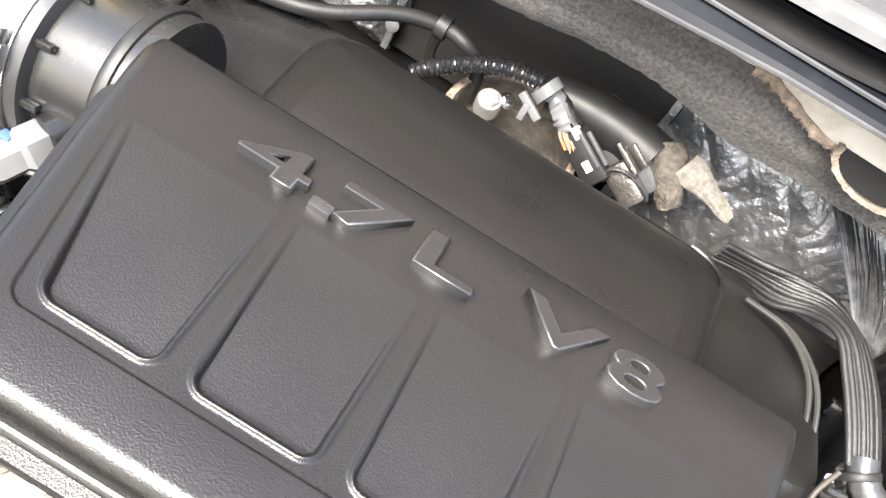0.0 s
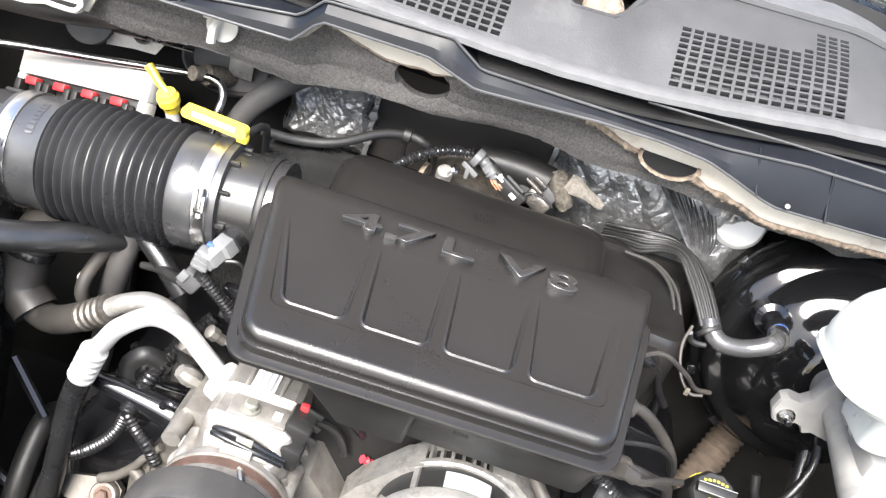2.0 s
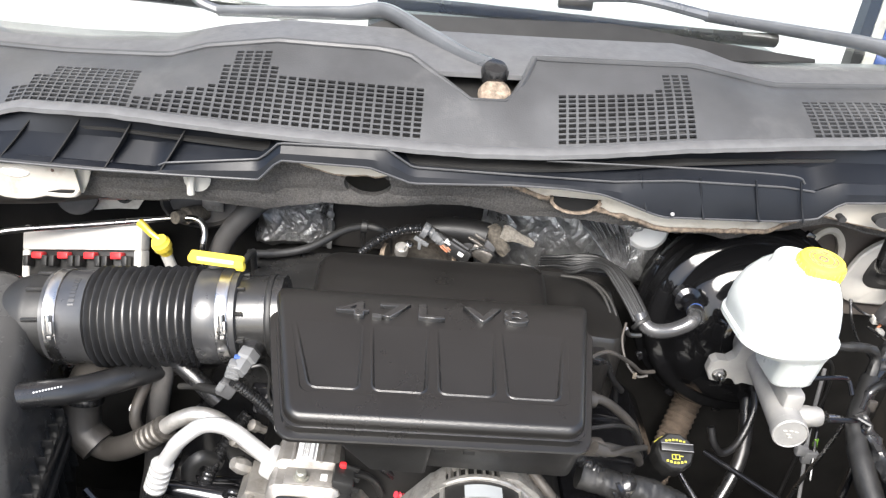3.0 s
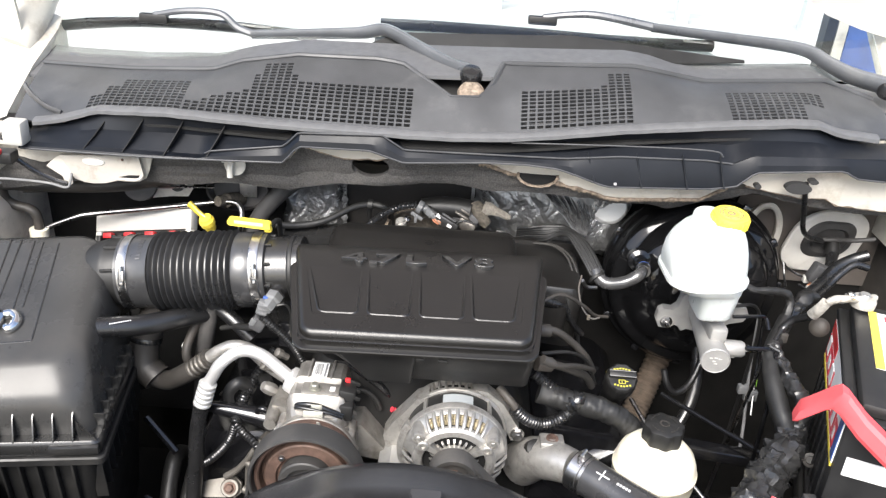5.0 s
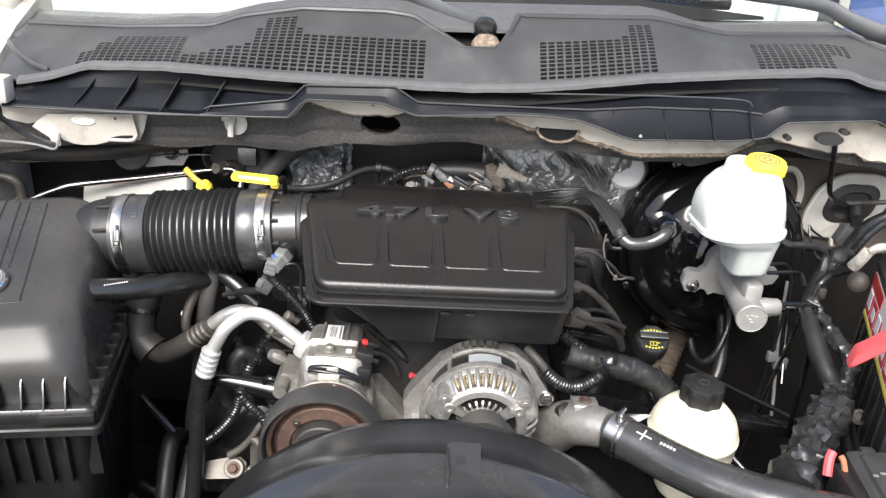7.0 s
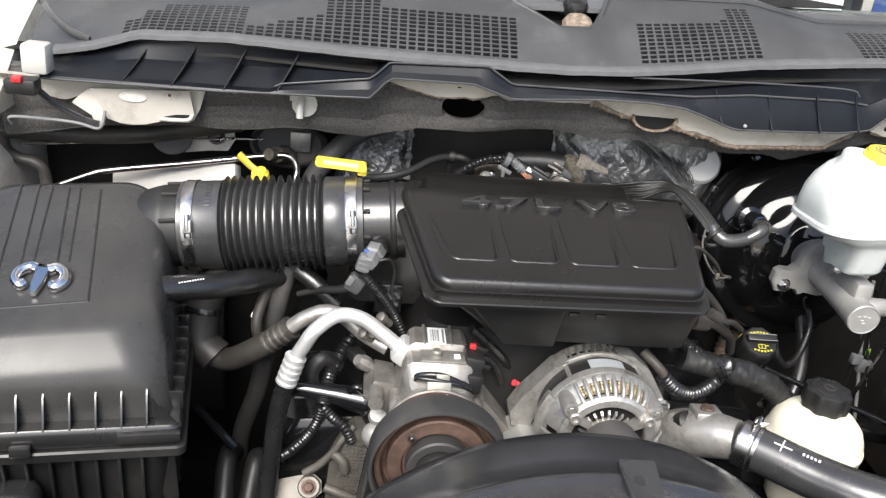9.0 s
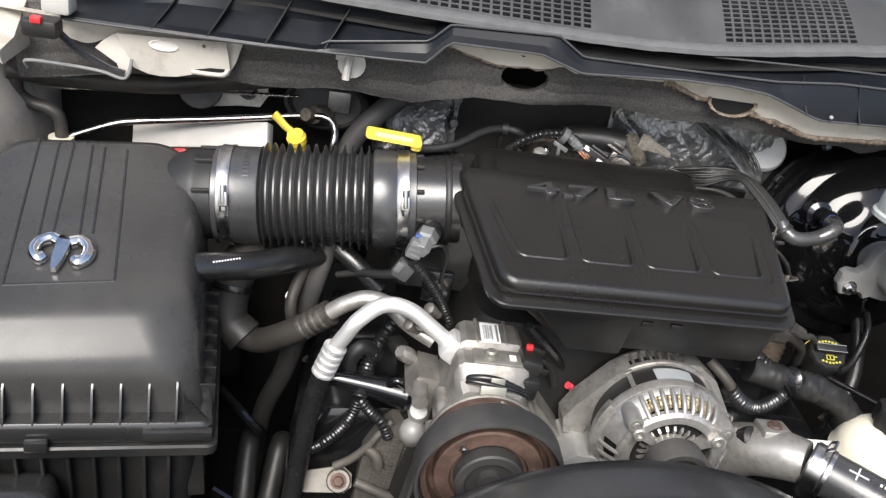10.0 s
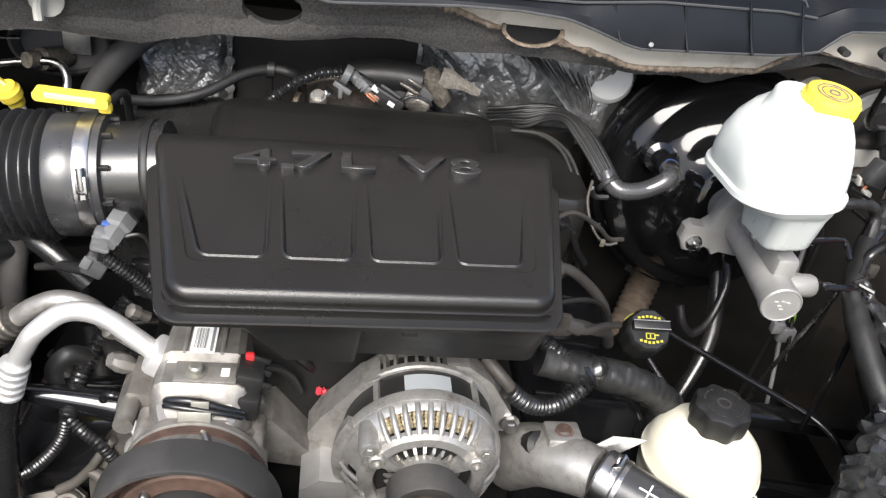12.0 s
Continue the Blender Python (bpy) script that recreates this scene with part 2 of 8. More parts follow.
# ---------------------------------------------------------------- building blocks
def to_mesh(name, bm, mat, angle=38):
    bmesh.ops.recalc_face_normals(bm, faces=bm.faces)
    me = bpy.data.meshes.new(name)
    bm.to_mesh(me)
    bm.free()
    me.shade_smooth()
    me.set_sharp_from_angle(angle=radians(angle))
    me.materials.append(M[mat] if isinstance(mat, str) else mat)
    return me


def part(name, bm, mat, parent=None, label="", angle=38):
    """One mesh object, built in world coordinates, under a thing or a part."""
    ob = new(name, to_mesh(name, bm, mat, angle))
    if parent is not None:
        ob.parent = parent
        base = parent.matrix_basis if parent.parent is None else Matrix()
        ob.matrix_parent_inverse = base.inverted()
    if label:
        tagged(ob, label)
    return ob


def thing(name, at, label, category, group="", kind=""):
    ob = new(name)
    ob.empty_display_size = 0.02
    ob.matrix_basis = Matrix.Translation(at)
    return tagged(ob, label, category, group, kind)


def single(name, bm, mat, label, category, group="", kind="", angle=38):
    return tagged(part(name, bm, mat, angle=angle), label, category, group, kind)


def B():
    return bmesh.new()


def rings(bm, loops, cap0=True, cap1=True, closed=True):
    """Skin a list of equally long loops of points."""
    vs = [[bm.verts.new(p) for p in lp] for lp in loops]
    k = len(vs[0])
    for a, b in zip(vs, vs[1:]):
        for i in range(k if closed else k - 1):
            j = (i + 1) % k
            try:
                bm.faces.new((a[i], a[j], b[j], b[i]))
            except ValueError:
                pass
    if cap0:
        bm.faces.new(vs[0][::-1])
    if cap1:
        bm.faces.new(vs[-1])
    return bm


def rrect(x0, x1, y0, y1, r, n=5):
    """Rounded rectangle, counter-clockwise, as (x, y)."""
    r = min(r, (x1 - x0) / 2 - 1e-4, (y1 - y0) / 2 - 1e-4)
    pts = []
    for cx, cy, a in ((x1 - r, y1 - r, 0), (x0 + r, y1 - r, 90), (x0 + r, y0 + r, 180), (x1 - r, y0 + r, 270)):
        for i in range(n + 1):
            w = radians(a + 90 * i / n)
            pts.append((cx + r * math.cos(w), cy + r * math.sin(w)))
    return pts


def box(bm, c, s, bevel=0.003, m=None, seg=2):
    """Bevelled box with centre c and sizes s, turned by m about its centre."""
    t = Matrix.Translation(c) @ (m.to_4x4() if m is not None else Matrix())
    r = bmesh.ops.create_cube(bm, size=1.0, matrix=t @ Matrix.Diagonal((*s, 1)))
    if bevel:
        es = {e for v in r["verts"] for e in v.link_edges}
        bmesh.ops.bevel(bm, geom=list(es), offset=min(bevel, min(s) * 0.45), segments=seg, profile=0.5, affect="EDGES")
    return bm


def frame_of(d):
    d = Vector(d).normalized()
    return d.to_track_quat("Z", "Y").to_matrix()


def lathe(bm, prof, at, d=(0, 0, 1), n=32, cap=True):
    """Turn a profile of (radius, height) about the axis d through at."""
    q = frame_of(d)
    loops = []
    for r, h in prof:
        loops.append([Vector(at) + q @ Vector((max(r, 1e-5) * math.cos(2 * math.pi * i / n), max(r, 1e-5) * math.sin(2 * math.pi * i / n), h)) for i in range(n)])
    return rings(bm, loops, cap, cap)


def smooth_path(pts, k=6):
    """Catmull-Rom through the points."""
    P = [Vector(p) for p in pts]
    if len(P) < 3:
        return P
    ext = [P[0] * 2 - P[1]] + P + [P[-1] * 2 - P[-2]]
    out = []
    for a, b, c, d in zip(ext, ext[1:], ext[2:], ext[3:]):
        for i in range(k):
            t = i / k
            out.append(0.5 * ((2 * b) + (c - a) * t + (2 * a - 5 * b + 4 * c - d) * t * t + (3 * b - a - 3 * c + d) * t ** 3))
    out.append(P[-1])
    return out


def tube(bm, pts, r, n=12, k=6, ridge=0.0, pitch=0.006, flat=1.0, crumple=0.0):
    """A round hose, pipe or wire along a smooth path; ridge: depth of its rings, pitch metres apart."""
    P = smooth_path(pts, k)
    if ridge:
        Q, acc = [P[0]], 0.0
        step = pitch / 4
        for a, b in zip(P, P[1:]):
            L = (b - a).length
            m = max(1, int(L / step))
            Q += [a.lerp(b, (i + 1) / m) for i in range(m)]
        P = Q
    loops, s = [], 0.0
    up = None
    for i, p in enumerate(P):
        d = (P[min(i + 1, len(P) - 1)] - P[max(i - 1, 0)]).normalized()
        if up is None:
            up = d.orthogonal().normalized()
        up = (up - d * up.dot(d)).normalized()
        side = d.cross(up)
        f = i / max(1, len(P) - 1)
        rr = r if not isinstance(r, (list, tuple)) else r[0] + (r[1] - r[0]) * f
        if i:
            s += (p - P[i - 1]).length
        if ridge:
            rr -= ridge * (0.5 - 0.5 * math.cos(2 * math.pi * s / pitch))
        lp = []
        for j in range(n):
            d2 = up * math.cos(2 * math.pi * j / n) * flat + side * math.sin(2 * math.pi * j / n)
            bulge = crumple * (noise.noise((p + d2 * rr) * 70) + 0.6 * noise.noise((p + d2 * rr) * 190)) if crumple else 0.0
            lp.append(p + d2 * (rr + bulge))
        loops.append(lp)
    return rings(bm, loops)


def hexhead(bm, at, d, r=0.006, h=0.005, washer=0.0):
    if washer:
        lathe(bm, [(washer, 0), (washer, 0.0015)], at, d, 16)
    return lathe(bm, [(r, 0), (r, h * 0.8), (r * 0.8, h)], at, d, 6)


def plate(bm, outline, t, m):
    """Flat plate: 2D outline, thickness t, placed by the matrix m (its z is the thickness)."""
    return rings(bm, [[m @ Vector((x, y, 0)) for x, y in outline], [m @ Vector((x, y, t)) for x, y in outline]])


def text_mesh(body, size, depth, m, mat, name, parent, shear=0.0, stretch=1.0, bevel=0.0, label="", face=""):
    """Raised or printed characters in the built-in font, as one mesh."""
    cu = bpy.data.curves.new(name, "FONT")
    cu.body, cu.size, cu.extrude, cu.shear, cu.bevel_depth = body, size, depth, shear, bevel
    cu.resolution_u = 3
    cu.align_x, cu.align_y = "CENTER", "CENTER"
    tmp = new("tmp_text", cu)
    me = bpy.data.meshes.new_from_object(tmp.evaluated_get(bpy.context.evaluated_depsgraph_get()))
    bpy.data.objects.remove(tmp)
    bpy.data.curves.remove(cu)
    me.transform(m @ Matrix.Diagonal((stretch, 1, 1, 1)))
    me.materials.clear()
    me.materials.append(M[mat])
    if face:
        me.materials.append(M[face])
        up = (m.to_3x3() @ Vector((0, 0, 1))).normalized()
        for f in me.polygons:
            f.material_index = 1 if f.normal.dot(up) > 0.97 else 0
    me.name = name
    ob = new(name, me)
    if parent is not None:
        ob.parent = parent
        base = parent.matrix_basis if parent.parent is None else Matrix()
        ob.matrix_parent_inverse = base.inverted()
    if label:
        tagged(ob, label)
    return ob


# ---------------------------------------------------------------- setting
def slab(name, x0, x1, y0, y1, z0, z1, mat, label, category, kind="structure", bevel=0.0):
    return single(name, box(B(), ((x0 + x1) / 2, (y0 + y1) / 2, (z0 + z1) / 2), (x1 - x0, y1 - y0, z1 - z0), bevel), mat, label, category, kind=kind)


slab("ground", -60, 60, -60, 60, -0.1, 0.0, "asphalt", "pale grey concrete yard under the truck", "ground")


def nodes(pairs):
    """A smooth function through (x, value) pairs."""
    xs, vs = [p[0] for p in pairs], [p[1] for p in pairs]
    return lambda x: float(np.interp(x, xs, vs))


seal_z = nodes([(-0.56, 1.206), (-0.51, 1.219), (-0.448, 1.241), (-0.333, 1.251), (-0.16, 1.252), (0.1, 1.257), (0.19, 1.263), (0.27, 1.273),
                (0.36, 1.286), (0.49, 1.298), (0.62, 1.306), (0.66, 1.305), (0.70, 1.292), (0.76, 1.285)])
back_z = nodes([(-0.60, 1.265), (-0.435, 1.275), (-0.293, 1.290), (-0.243, 1.309), (-0.15, 1.328), (0.0, 1.334), (0.176, 1.342), (0.386, 1.351),
                (0.5, 1.333), (0.706, 1.341), (0.80, 1.312)])
edge_z = nodes([(-0.56, 1.181), (-0.344, 1.188), (-0.147, 1.199), (-0.124, 1.227), (-0.016, 1.230), (0.036, 1.215), (0.157, 1.2255), (0.22, 1.227), (0.268, 1.224), (0.298, 1.2155),
                (0.335, 1.2035), (0.35, 1.201), (0.498, 1.208), (0.54, 1.215), (0.565, 1.239), (0.699, 1.249), (0.72, 1.238), (0.80, 1.233)])
rail_z = nodes([(-0.56, 1.190), (-0.275, 1.196), (-0.263, 1.203), (-0.147, 1.222), (-0.125, 1.245), (0.002, 1.252), (0.036, 1.232), (0.28, 1.238),
                (0.36, 1.247), (0.49, 1.250), (0.53, 1.247), (0.56, 1.262), (0.80, 1.27)])
felt_z = nodes([(-0.63, 1.085), (-0.457, 1.112), (-0.263, 1.133), (-0.151, 1.135), (-0.076, 1.153), (0.0, 1.1575), (0.034, 1.162), (0.06, 1.167), (0.113, 1.169), (0.14, 1.166), (0.163, 1.163), (0.25, 1.163), (0.30, 1.165), (0.335, 1.165), (0.383, 1.157),
                (0.457, 1.150), (0.518, 1.170), (0.589, 1.184), (0.649, 1.170), (0.85, 1.160)])
lip_h = nodes([(-0.60, 0.02), (-0.55, 0.03), (-0.52, 0.02), (-0.48, 0.022), (-0.46, 0.042), (-0.375, 0.046), (-0.365, 0.004), (-0.13, 0.003), (-0.11, 0.010), (-0.06, 0.022),
               (-0.01, 0.020), (0.02, 0.003), (0.16, 0.0085), (0.20, 0.0225), (0.24, 0.0270), (0.268, 0.028), (0.30, 0.027), (0.33, 0.022), (0.37, 0.028), (0.50, 0.026),
               (0.545, 0.008), (0.57, 0.03), (0.66, 0.052), (0.85, 0.055)])


def back(u, k=0.055):
    return k * ((u - 0.1) / 0.6) ** 2


def seal_p(x):
    return Vector((x, 0.264 + back(x), seal_z(x)))


def back_p(x):
    return Vector((x, 0.387 + back(x), back_z(x)))


def sheet(bm, line_fns, xs, thick, down=Vector((0, 0, -1))):
    """A sheet across the truck through several lines, each a function of x, with a real thickness."""
    loops = []
    for x in xs:
        top = [f(x) for f in line_fns]
        loops.append(top + [p + down * thick for p in reversed(top)])
    return rings(bm, loops)


def span(a, b, n):
    return [a + (b - a) * i / n for i in range(n + 1)]


# cowl panel with its vent slots
cowl = thing("cowl", (0.1, 0.32, 1.25), "dark grey plastic cowl panel with vent grilles below the windshield", "cowl")
COL, HOLE, ROW, SLOT = 0.0122, 0.0090, 0.0072, 0.0050
slots = []                      # (x of the slot's start, first row, last row)


def vents(x, counts, pitch=COL, low=0):
    for c in counts:
        slots.append((x, low, c))
        x += pitch
    return x


vents(-0.475, [4, 4, 7, 7] + [10] * 10, 0.0114)
vents(vents(-0.313, [3, 3, 4, 5, 5, 6, 6, 7], 0.0126), [12] + [16] * 4 + [12] + [10] * 15)
vents(0.208, [10] * 10 + [11] + [15] * 3)
vents(vents(0.528, [10] * 10), [10] * 3, low=5)
holes = {}
for sx, lo, hi in slots:
    holes[round(sx, 4)] = (lo, hi)
xs = sorted({round(sx, 4) for sx, _, _ in slots} | {round(sx + HOLE, 4) for sx, _, _ in slots})
extra = [x for x in span(-0.60, 0.80, 70) if all(abs(x - v) > 0.006 for v in xs) and not any(s < x < s + HOLE for s, _, _ in slots)]
xs = sorted(xs + extra)
Q0 = 0.012
qs = [0.0] + [v for j in range(16) for v in (Q0 + j * ROW, Q0 + j * ROW + SLOT)] + [0.150, 0.2]
notch = nodes([(-0.02, 1.0), (0.02, 0.95), (0.10, 0.5), (0.155, 0.5), (0.172, 0.98), (0.18, 1.0)])


def cowl_point(x, q):
    a, b = seal_p(x), back_p(x)
    L = (b - a).length
    f = min(q / L, 1.0, notch(x))
    p = a.lerp(b, f)
    p.z += 0.006 * math.sin(math.pi * min(1, q / L))
    return p


bm = B()
grid = [[bm.verts.new(cowl_point(x, q)) for q in qs] for x in xs]
for i, x in enumerate(xs[:-1]):
    hole = holes.get(round(x, 4))
    for j in range(len(qs) - 1):
        if hole and j % 2 == 1 and hole[0] <= (j - 1) // 2 < hole[1]:
            continue
        vs = (grid[i][j], grid[i + 1][j], grid[i + 1][j + 1], grid[i][j + 1])
        if (vs[0].co - vs[3].co).length < 1e-5 and (vs[1].co - vs[2].co).length < 1e-5:
            continue
        bm.faces.new(vs)
bmesh.ops.remove_doubles(bm, verts=bm.verts, dist=1e-5)
bmesh.ops.recalc_face_normals(bm, faces=bm.faces)
bmesh.ops.solidify(bm, geom=list(bm.faces), thickness=0.004)
part("panel", bm, "cowl", cowl, angle=25)
bm = B()
tube(bm, [cowl_point(x, 0.2) + Vector((0, 0, 0.001)) for x in span(-0.60, 0.80, 90)], 0.0045, 8, 1)
part("rear_edge", bm, "cowl", cowl)
bm = B()
loops = []
for x in span(-0.565, 0.765, 90):
    p = seal_p(x)
    w = 0.001 * noise.noise(Vector((x * 40, 0, 0)))
    loops.append([p + Vector((0, dy, dz + w)) for dy, dz in ((-0.007, -0.005), (-0.0065, 0.0005), (-0.003, 0.0035), (0.003, 0.0055), (0.008, 0.0055), (0.007, 0.0), (0.0, -0.003))])
rings(bm, loops)
part("seal", bm, "seal", cowl, "weathered grey rubber seal strip")
# loose torn strip near the passenger end
part("torn_strip", tube(B(), [(-0.575, 0.34, 1.262), (-0.565, 0.335, 1.250), (-0.545, 0.335, 1.232), (-0.52, 0.335, 1.222)], 0.009, 8, 4, flat=0.35), "seal", cowl, "bent torn seal end")
# lower windshield trim behind the panel
bm = sheet(B(), [lambda x: Vector((x, 0.365 + back(x), back_z(x) - 0.016)), lambda x: Vector((x, 0.43 + back(x), back_z(x) - 0.002)),
                 lambda x: Vector((x, 0.475 + back(x), back_z(x) + 0.006))], span(-0.66, 0.86, 60), 0.006)
single("windshield_lower_trim", bm, "seal", "weathered grey trim along the windshield base", "trim", kind="structure")

# dark well under the vents
bm = sheet(B(), [lambda x: seal_p(x) + Vector((0, 0.004, -0.022)), lambda x: back_p(x) + Vector((0, -0.03, -0.05)), lambda x: back_p(x) + Vector((0, 0.03, -0.02))], span(-0.58, 0.78, 50), 0.004)
single("cowl_well", bm, "matte", "dark well under the cowl vents", "trim", kind="structure")
for x0, x1 in ((0.21, 0.38), (0.53, 0.66)):
    for k in range(3):
        bm = B()
        tube(bm, [seal_p(x) + Vector((0, 0.030 + 0.022 * k, -0.012 + 0.012 * k)) for x in span(x0, x1, 6)], 0.004, 8, 1)
        single("drain_slat", bm, "seal", "pale slat under the cowl vent", "slat", "vent slats")
# plenum below the seal
bm = sheet(B(), [lambda x: seal_p(x) + Vector((0, 0.006, -0.010)), lambda x: seal_p(x).lerp(Vector((x, 0.27, rail_z(x))), 0.55) + Vector((0, 0.018, -0.004)),
                 lambda x: Vector((x, 0.268 + back(x, 0.01), rail_z(x) - 0.001)), lambda x: Vector((x, 0.258 + back(x, 0.02), rail_z(x))),
                 lambda x: Vector((x, 0.250 + back(x, 0.02), (rail_z(x) + edge_z(x)) / 2)), lambda x: Vector((x, 0.248 + back(x, 0.02), edge_z(x)))], span(-0.565, 0.79, 150), 0.003, Vector((0, 1, -0.2)))
plenum = single("plenum_trough", bm, "plenum", "blue-black plastic trough with ribs below the cowl seal", "trim", kind="structure", angle=24)
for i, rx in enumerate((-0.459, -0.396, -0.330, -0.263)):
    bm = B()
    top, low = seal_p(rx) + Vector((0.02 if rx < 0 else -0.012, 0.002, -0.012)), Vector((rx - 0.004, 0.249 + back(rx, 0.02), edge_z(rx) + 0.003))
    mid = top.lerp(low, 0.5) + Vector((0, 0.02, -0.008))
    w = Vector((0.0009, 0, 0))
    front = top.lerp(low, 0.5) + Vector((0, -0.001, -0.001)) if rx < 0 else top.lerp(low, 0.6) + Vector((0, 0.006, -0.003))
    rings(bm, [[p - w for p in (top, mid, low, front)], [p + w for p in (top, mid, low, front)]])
    # rib coloured near-black, its shade painted in
    part("rib", bm, "shadeblack", plenum)
for x0, z0, x1 in ((0.311, 1.250, 0.325), (0.384, 1.254, 0.397), (0.452, 1.258, 0.466), (0.507, 1.262, 0.520)):
    part("front_rib", tube(B(), [(x0, 0.262, z0), (0.4 * x0 + 0.6 * x1, 0.2555, 0.4 * z0 + 0.6 * edge_z(x1)), (x1, 0.2485, edge_z(x1) + 0.002)], 0.0014, 6, 3), "plenum", plenum)
part("upper_ledge", tube(B(), [(0.195, 0.262, 1.256), (0.302, 0.261, 1.262), (0.413, 0.261, 1.267), (0.496, 0.261, 1.268), (0.512, 0.261, 1.260)], 0.0012, 6, 5), "cowl", plenum, "pale upper ledge line")
bm = B()
tube(bm, [Vector((x, 0.256 + back(x, 0.02), rail_z(x) + 0.0015)) for x in span(-0.27, 0.53, 100)], 0.0014, 6, 1)
part("ledge_edge", bm, "cowl", plenum, "pale worn edge of the ledge")
bm = B()
tube(bm, [Vector((x, 0.247 + back(x, 0.02), edge_z(x) + 0.001)) for x in span(-0.56, 0.78, 140)], 0.0015, 6, 1)
part("lower_edge", bm, "cowl", plenum, "pale worn lower edge")

# painted body flange, torn insulation and felt
bm = sheet(B(), [lambda x: Vector((x, 0.262 + back(x, 0.02), edge_z(x) - 0.002)), lambda x: Vector((x, 0.280 + back(x, 0.02), edge_z(x) - 0.004)),
                 lambda x: Vector((x, 0.285 + back(x, 0.02), edge_z(x) - 0.006 - lip_h(x) - 0.0025 * noise.noise(Vector((x * 60, 1, 0)))))], span(-0.66, 0.86, 200), 0.003, Vector((0, 1, 0)))
single("cowl_flange", bm, "body", "beige painted body flange with worn dirty edges", "trim", kind="structure")
bm = B()


def torn(x, k):
    """The frayed lower edge of the insulation: k runs from the flange to the tips of the fibres."""
    n1, n2, n3 = (noise.noise(Vector((x * f, 5, 0))) for f in (60, 240, 900))
    z = edge_z(x) - 0.006 - lip_h(x) + 0.0025 * n1
    return Vector((x, 0.2820 + back(x, 0.02) - 0.0020 * math.sin(math.pi * k) + 0.0015 * n2 * k, z + 0.0030 - k * (0.0062 + 0.0035 * n1 + 0.0028 * n2 + 0.0020 * n3)))


sheet(bm, [lambda x, k=k: torn(x, k) for k in (0.0, 0.35, 0.7, 1.0)], span(0.15, 0.54, 420), 0.0016, Vector((0, 1, 0)))
tube(bm, [Vector((x, 0.288 + back(x, 0.02), edge_z(x) - 0.007 - lip_h(x) + 0.002 * noise.noise(Vector((x * 70, 5, 0))))) for x in span(0.57, 0.86, 60)], 0.0018, 6, 1)
tube(bm, [Vector((x, 0.288 + back(x, 0.02), edge_z(x) - 0.007 - lip_h(x) + 0.002 * noise.noise(Vector((x * 70, 5, 0))))) for x in span(-0.12, 0.01, 40)], 0.0022, 6, 1)
loops = []
for i in range(49):
    a = math.pi * 0.97 + math.pi * 1.06 * i / 48
    n1, n2 = noise.noise(Vector((i * 0.35, 2, 1))), noise.noise(Vector((i * 1.4, 7, 1)))
    c, q = math.cos(a), math.sin(a)
    inner, outer = 0.0285 + 0.0008 * n2, 0.0325 + 0.0022 * n1 + 0.0012 * n2
    loops.append([Vector((0.2425 + r * c, y, 1.2015 + 0.60 * r * q)) for r, y in ((inner, 0.2770), (outer, 0.2755 + 0.002 * n1), (outer + 0.0006, 0.2790), (inner + 0.0006, 0.2815))])
rings(bm, loops)
single("torn_insulation_edge", bm, "rust", "torn brown fibre edge of the insulation", "trim", kind="structure")
# half-round dark plate painted for the shade under the flange
bm = B()
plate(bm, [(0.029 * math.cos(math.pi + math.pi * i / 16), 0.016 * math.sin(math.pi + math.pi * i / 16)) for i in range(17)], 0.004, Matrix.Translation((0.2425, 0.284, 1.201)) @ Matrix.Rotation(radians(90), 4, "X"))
single("flange_recess_shade", bm, "shadeblack", "half-round plate painted dark for the shade under the flange", "recess", kind="structure")
# felt with a round opening
HC = Vector((-0.019, 0, 1.186))
bm = B()
fx, fn = span(-0.64, 0.86, 440), 24
HI, HJ = (172, 193), (2, 22)                # block of the grid that the opening takes up
fg = []
for x in fx:
    top, low = edge_z(x) + 0.004, felt_z(x) + 0.0018 * noise.noise(Vector((x * 25, 0, 3))) + 0.0012 * noise.noise(Vector((x * 160, 0, 3)))
    fg.append([bm.verts.new((x, 0.306 + back(x, 0.02) + 0.006 * noise.noise(Vector((x * 9, j * 0.2, 0))) + 0.014 * (j / fn) ** 2, top + (low - top) * j / fn)) for j in range(fn + 1)])
for i in range(len(fx) - 1):
    for j in range(fn):
        if HI[0] <= i < HI[1] and HJ[0] <= j < HJ[1]:
            continue
        bm.faces.new((fg[i][j], fg[i + 1][j], fg[i + 1][j + 1], fg[i][j + 1]))
loose = [v for v in bm.verts if not v.link_faces]
bmesh.ops.delete(bm, geom=loose, context="VERTS")
rim = [fg[i][HJ[0]] for i in range(HI[0], HI[1])] + [fg[HI[1]][j] for j in range(HJ[0], HJ[1])] + [fg[i][HJ[1]] for i in range(HI[1], HI[0], -1)] + [fg[HI[0]][j] for j in range(HJ[1], HJ[0], -1)]
oval = []
for v in rim:
    dx, dz = (v.co.x - HC.x) / 0.030, (v.co.z - HC.z) / 0.019
    r = math.hypot(dx, dz)
    oval.append(bm.verts.new((HC.x + dx / r * 0.030, v.co.y, HC.z + dz / r * 0.019)))
for k in range(len(rim)):
    n = (k + 1) % len(rim)
    bm.faces.new((rim[k], rim[n], oval[n], oval[k]))
bmesh.ops.recalc_face_normals(bm, faces=bm.faces)
bmesh.ops.solidify(bm, geom=list(bm.faces), thickness=0.012)
felt = single("insulation_felt", bm, "felt", "grey fibrous insulation felt hanging below the cowl flange", "insulation", kind="structure")

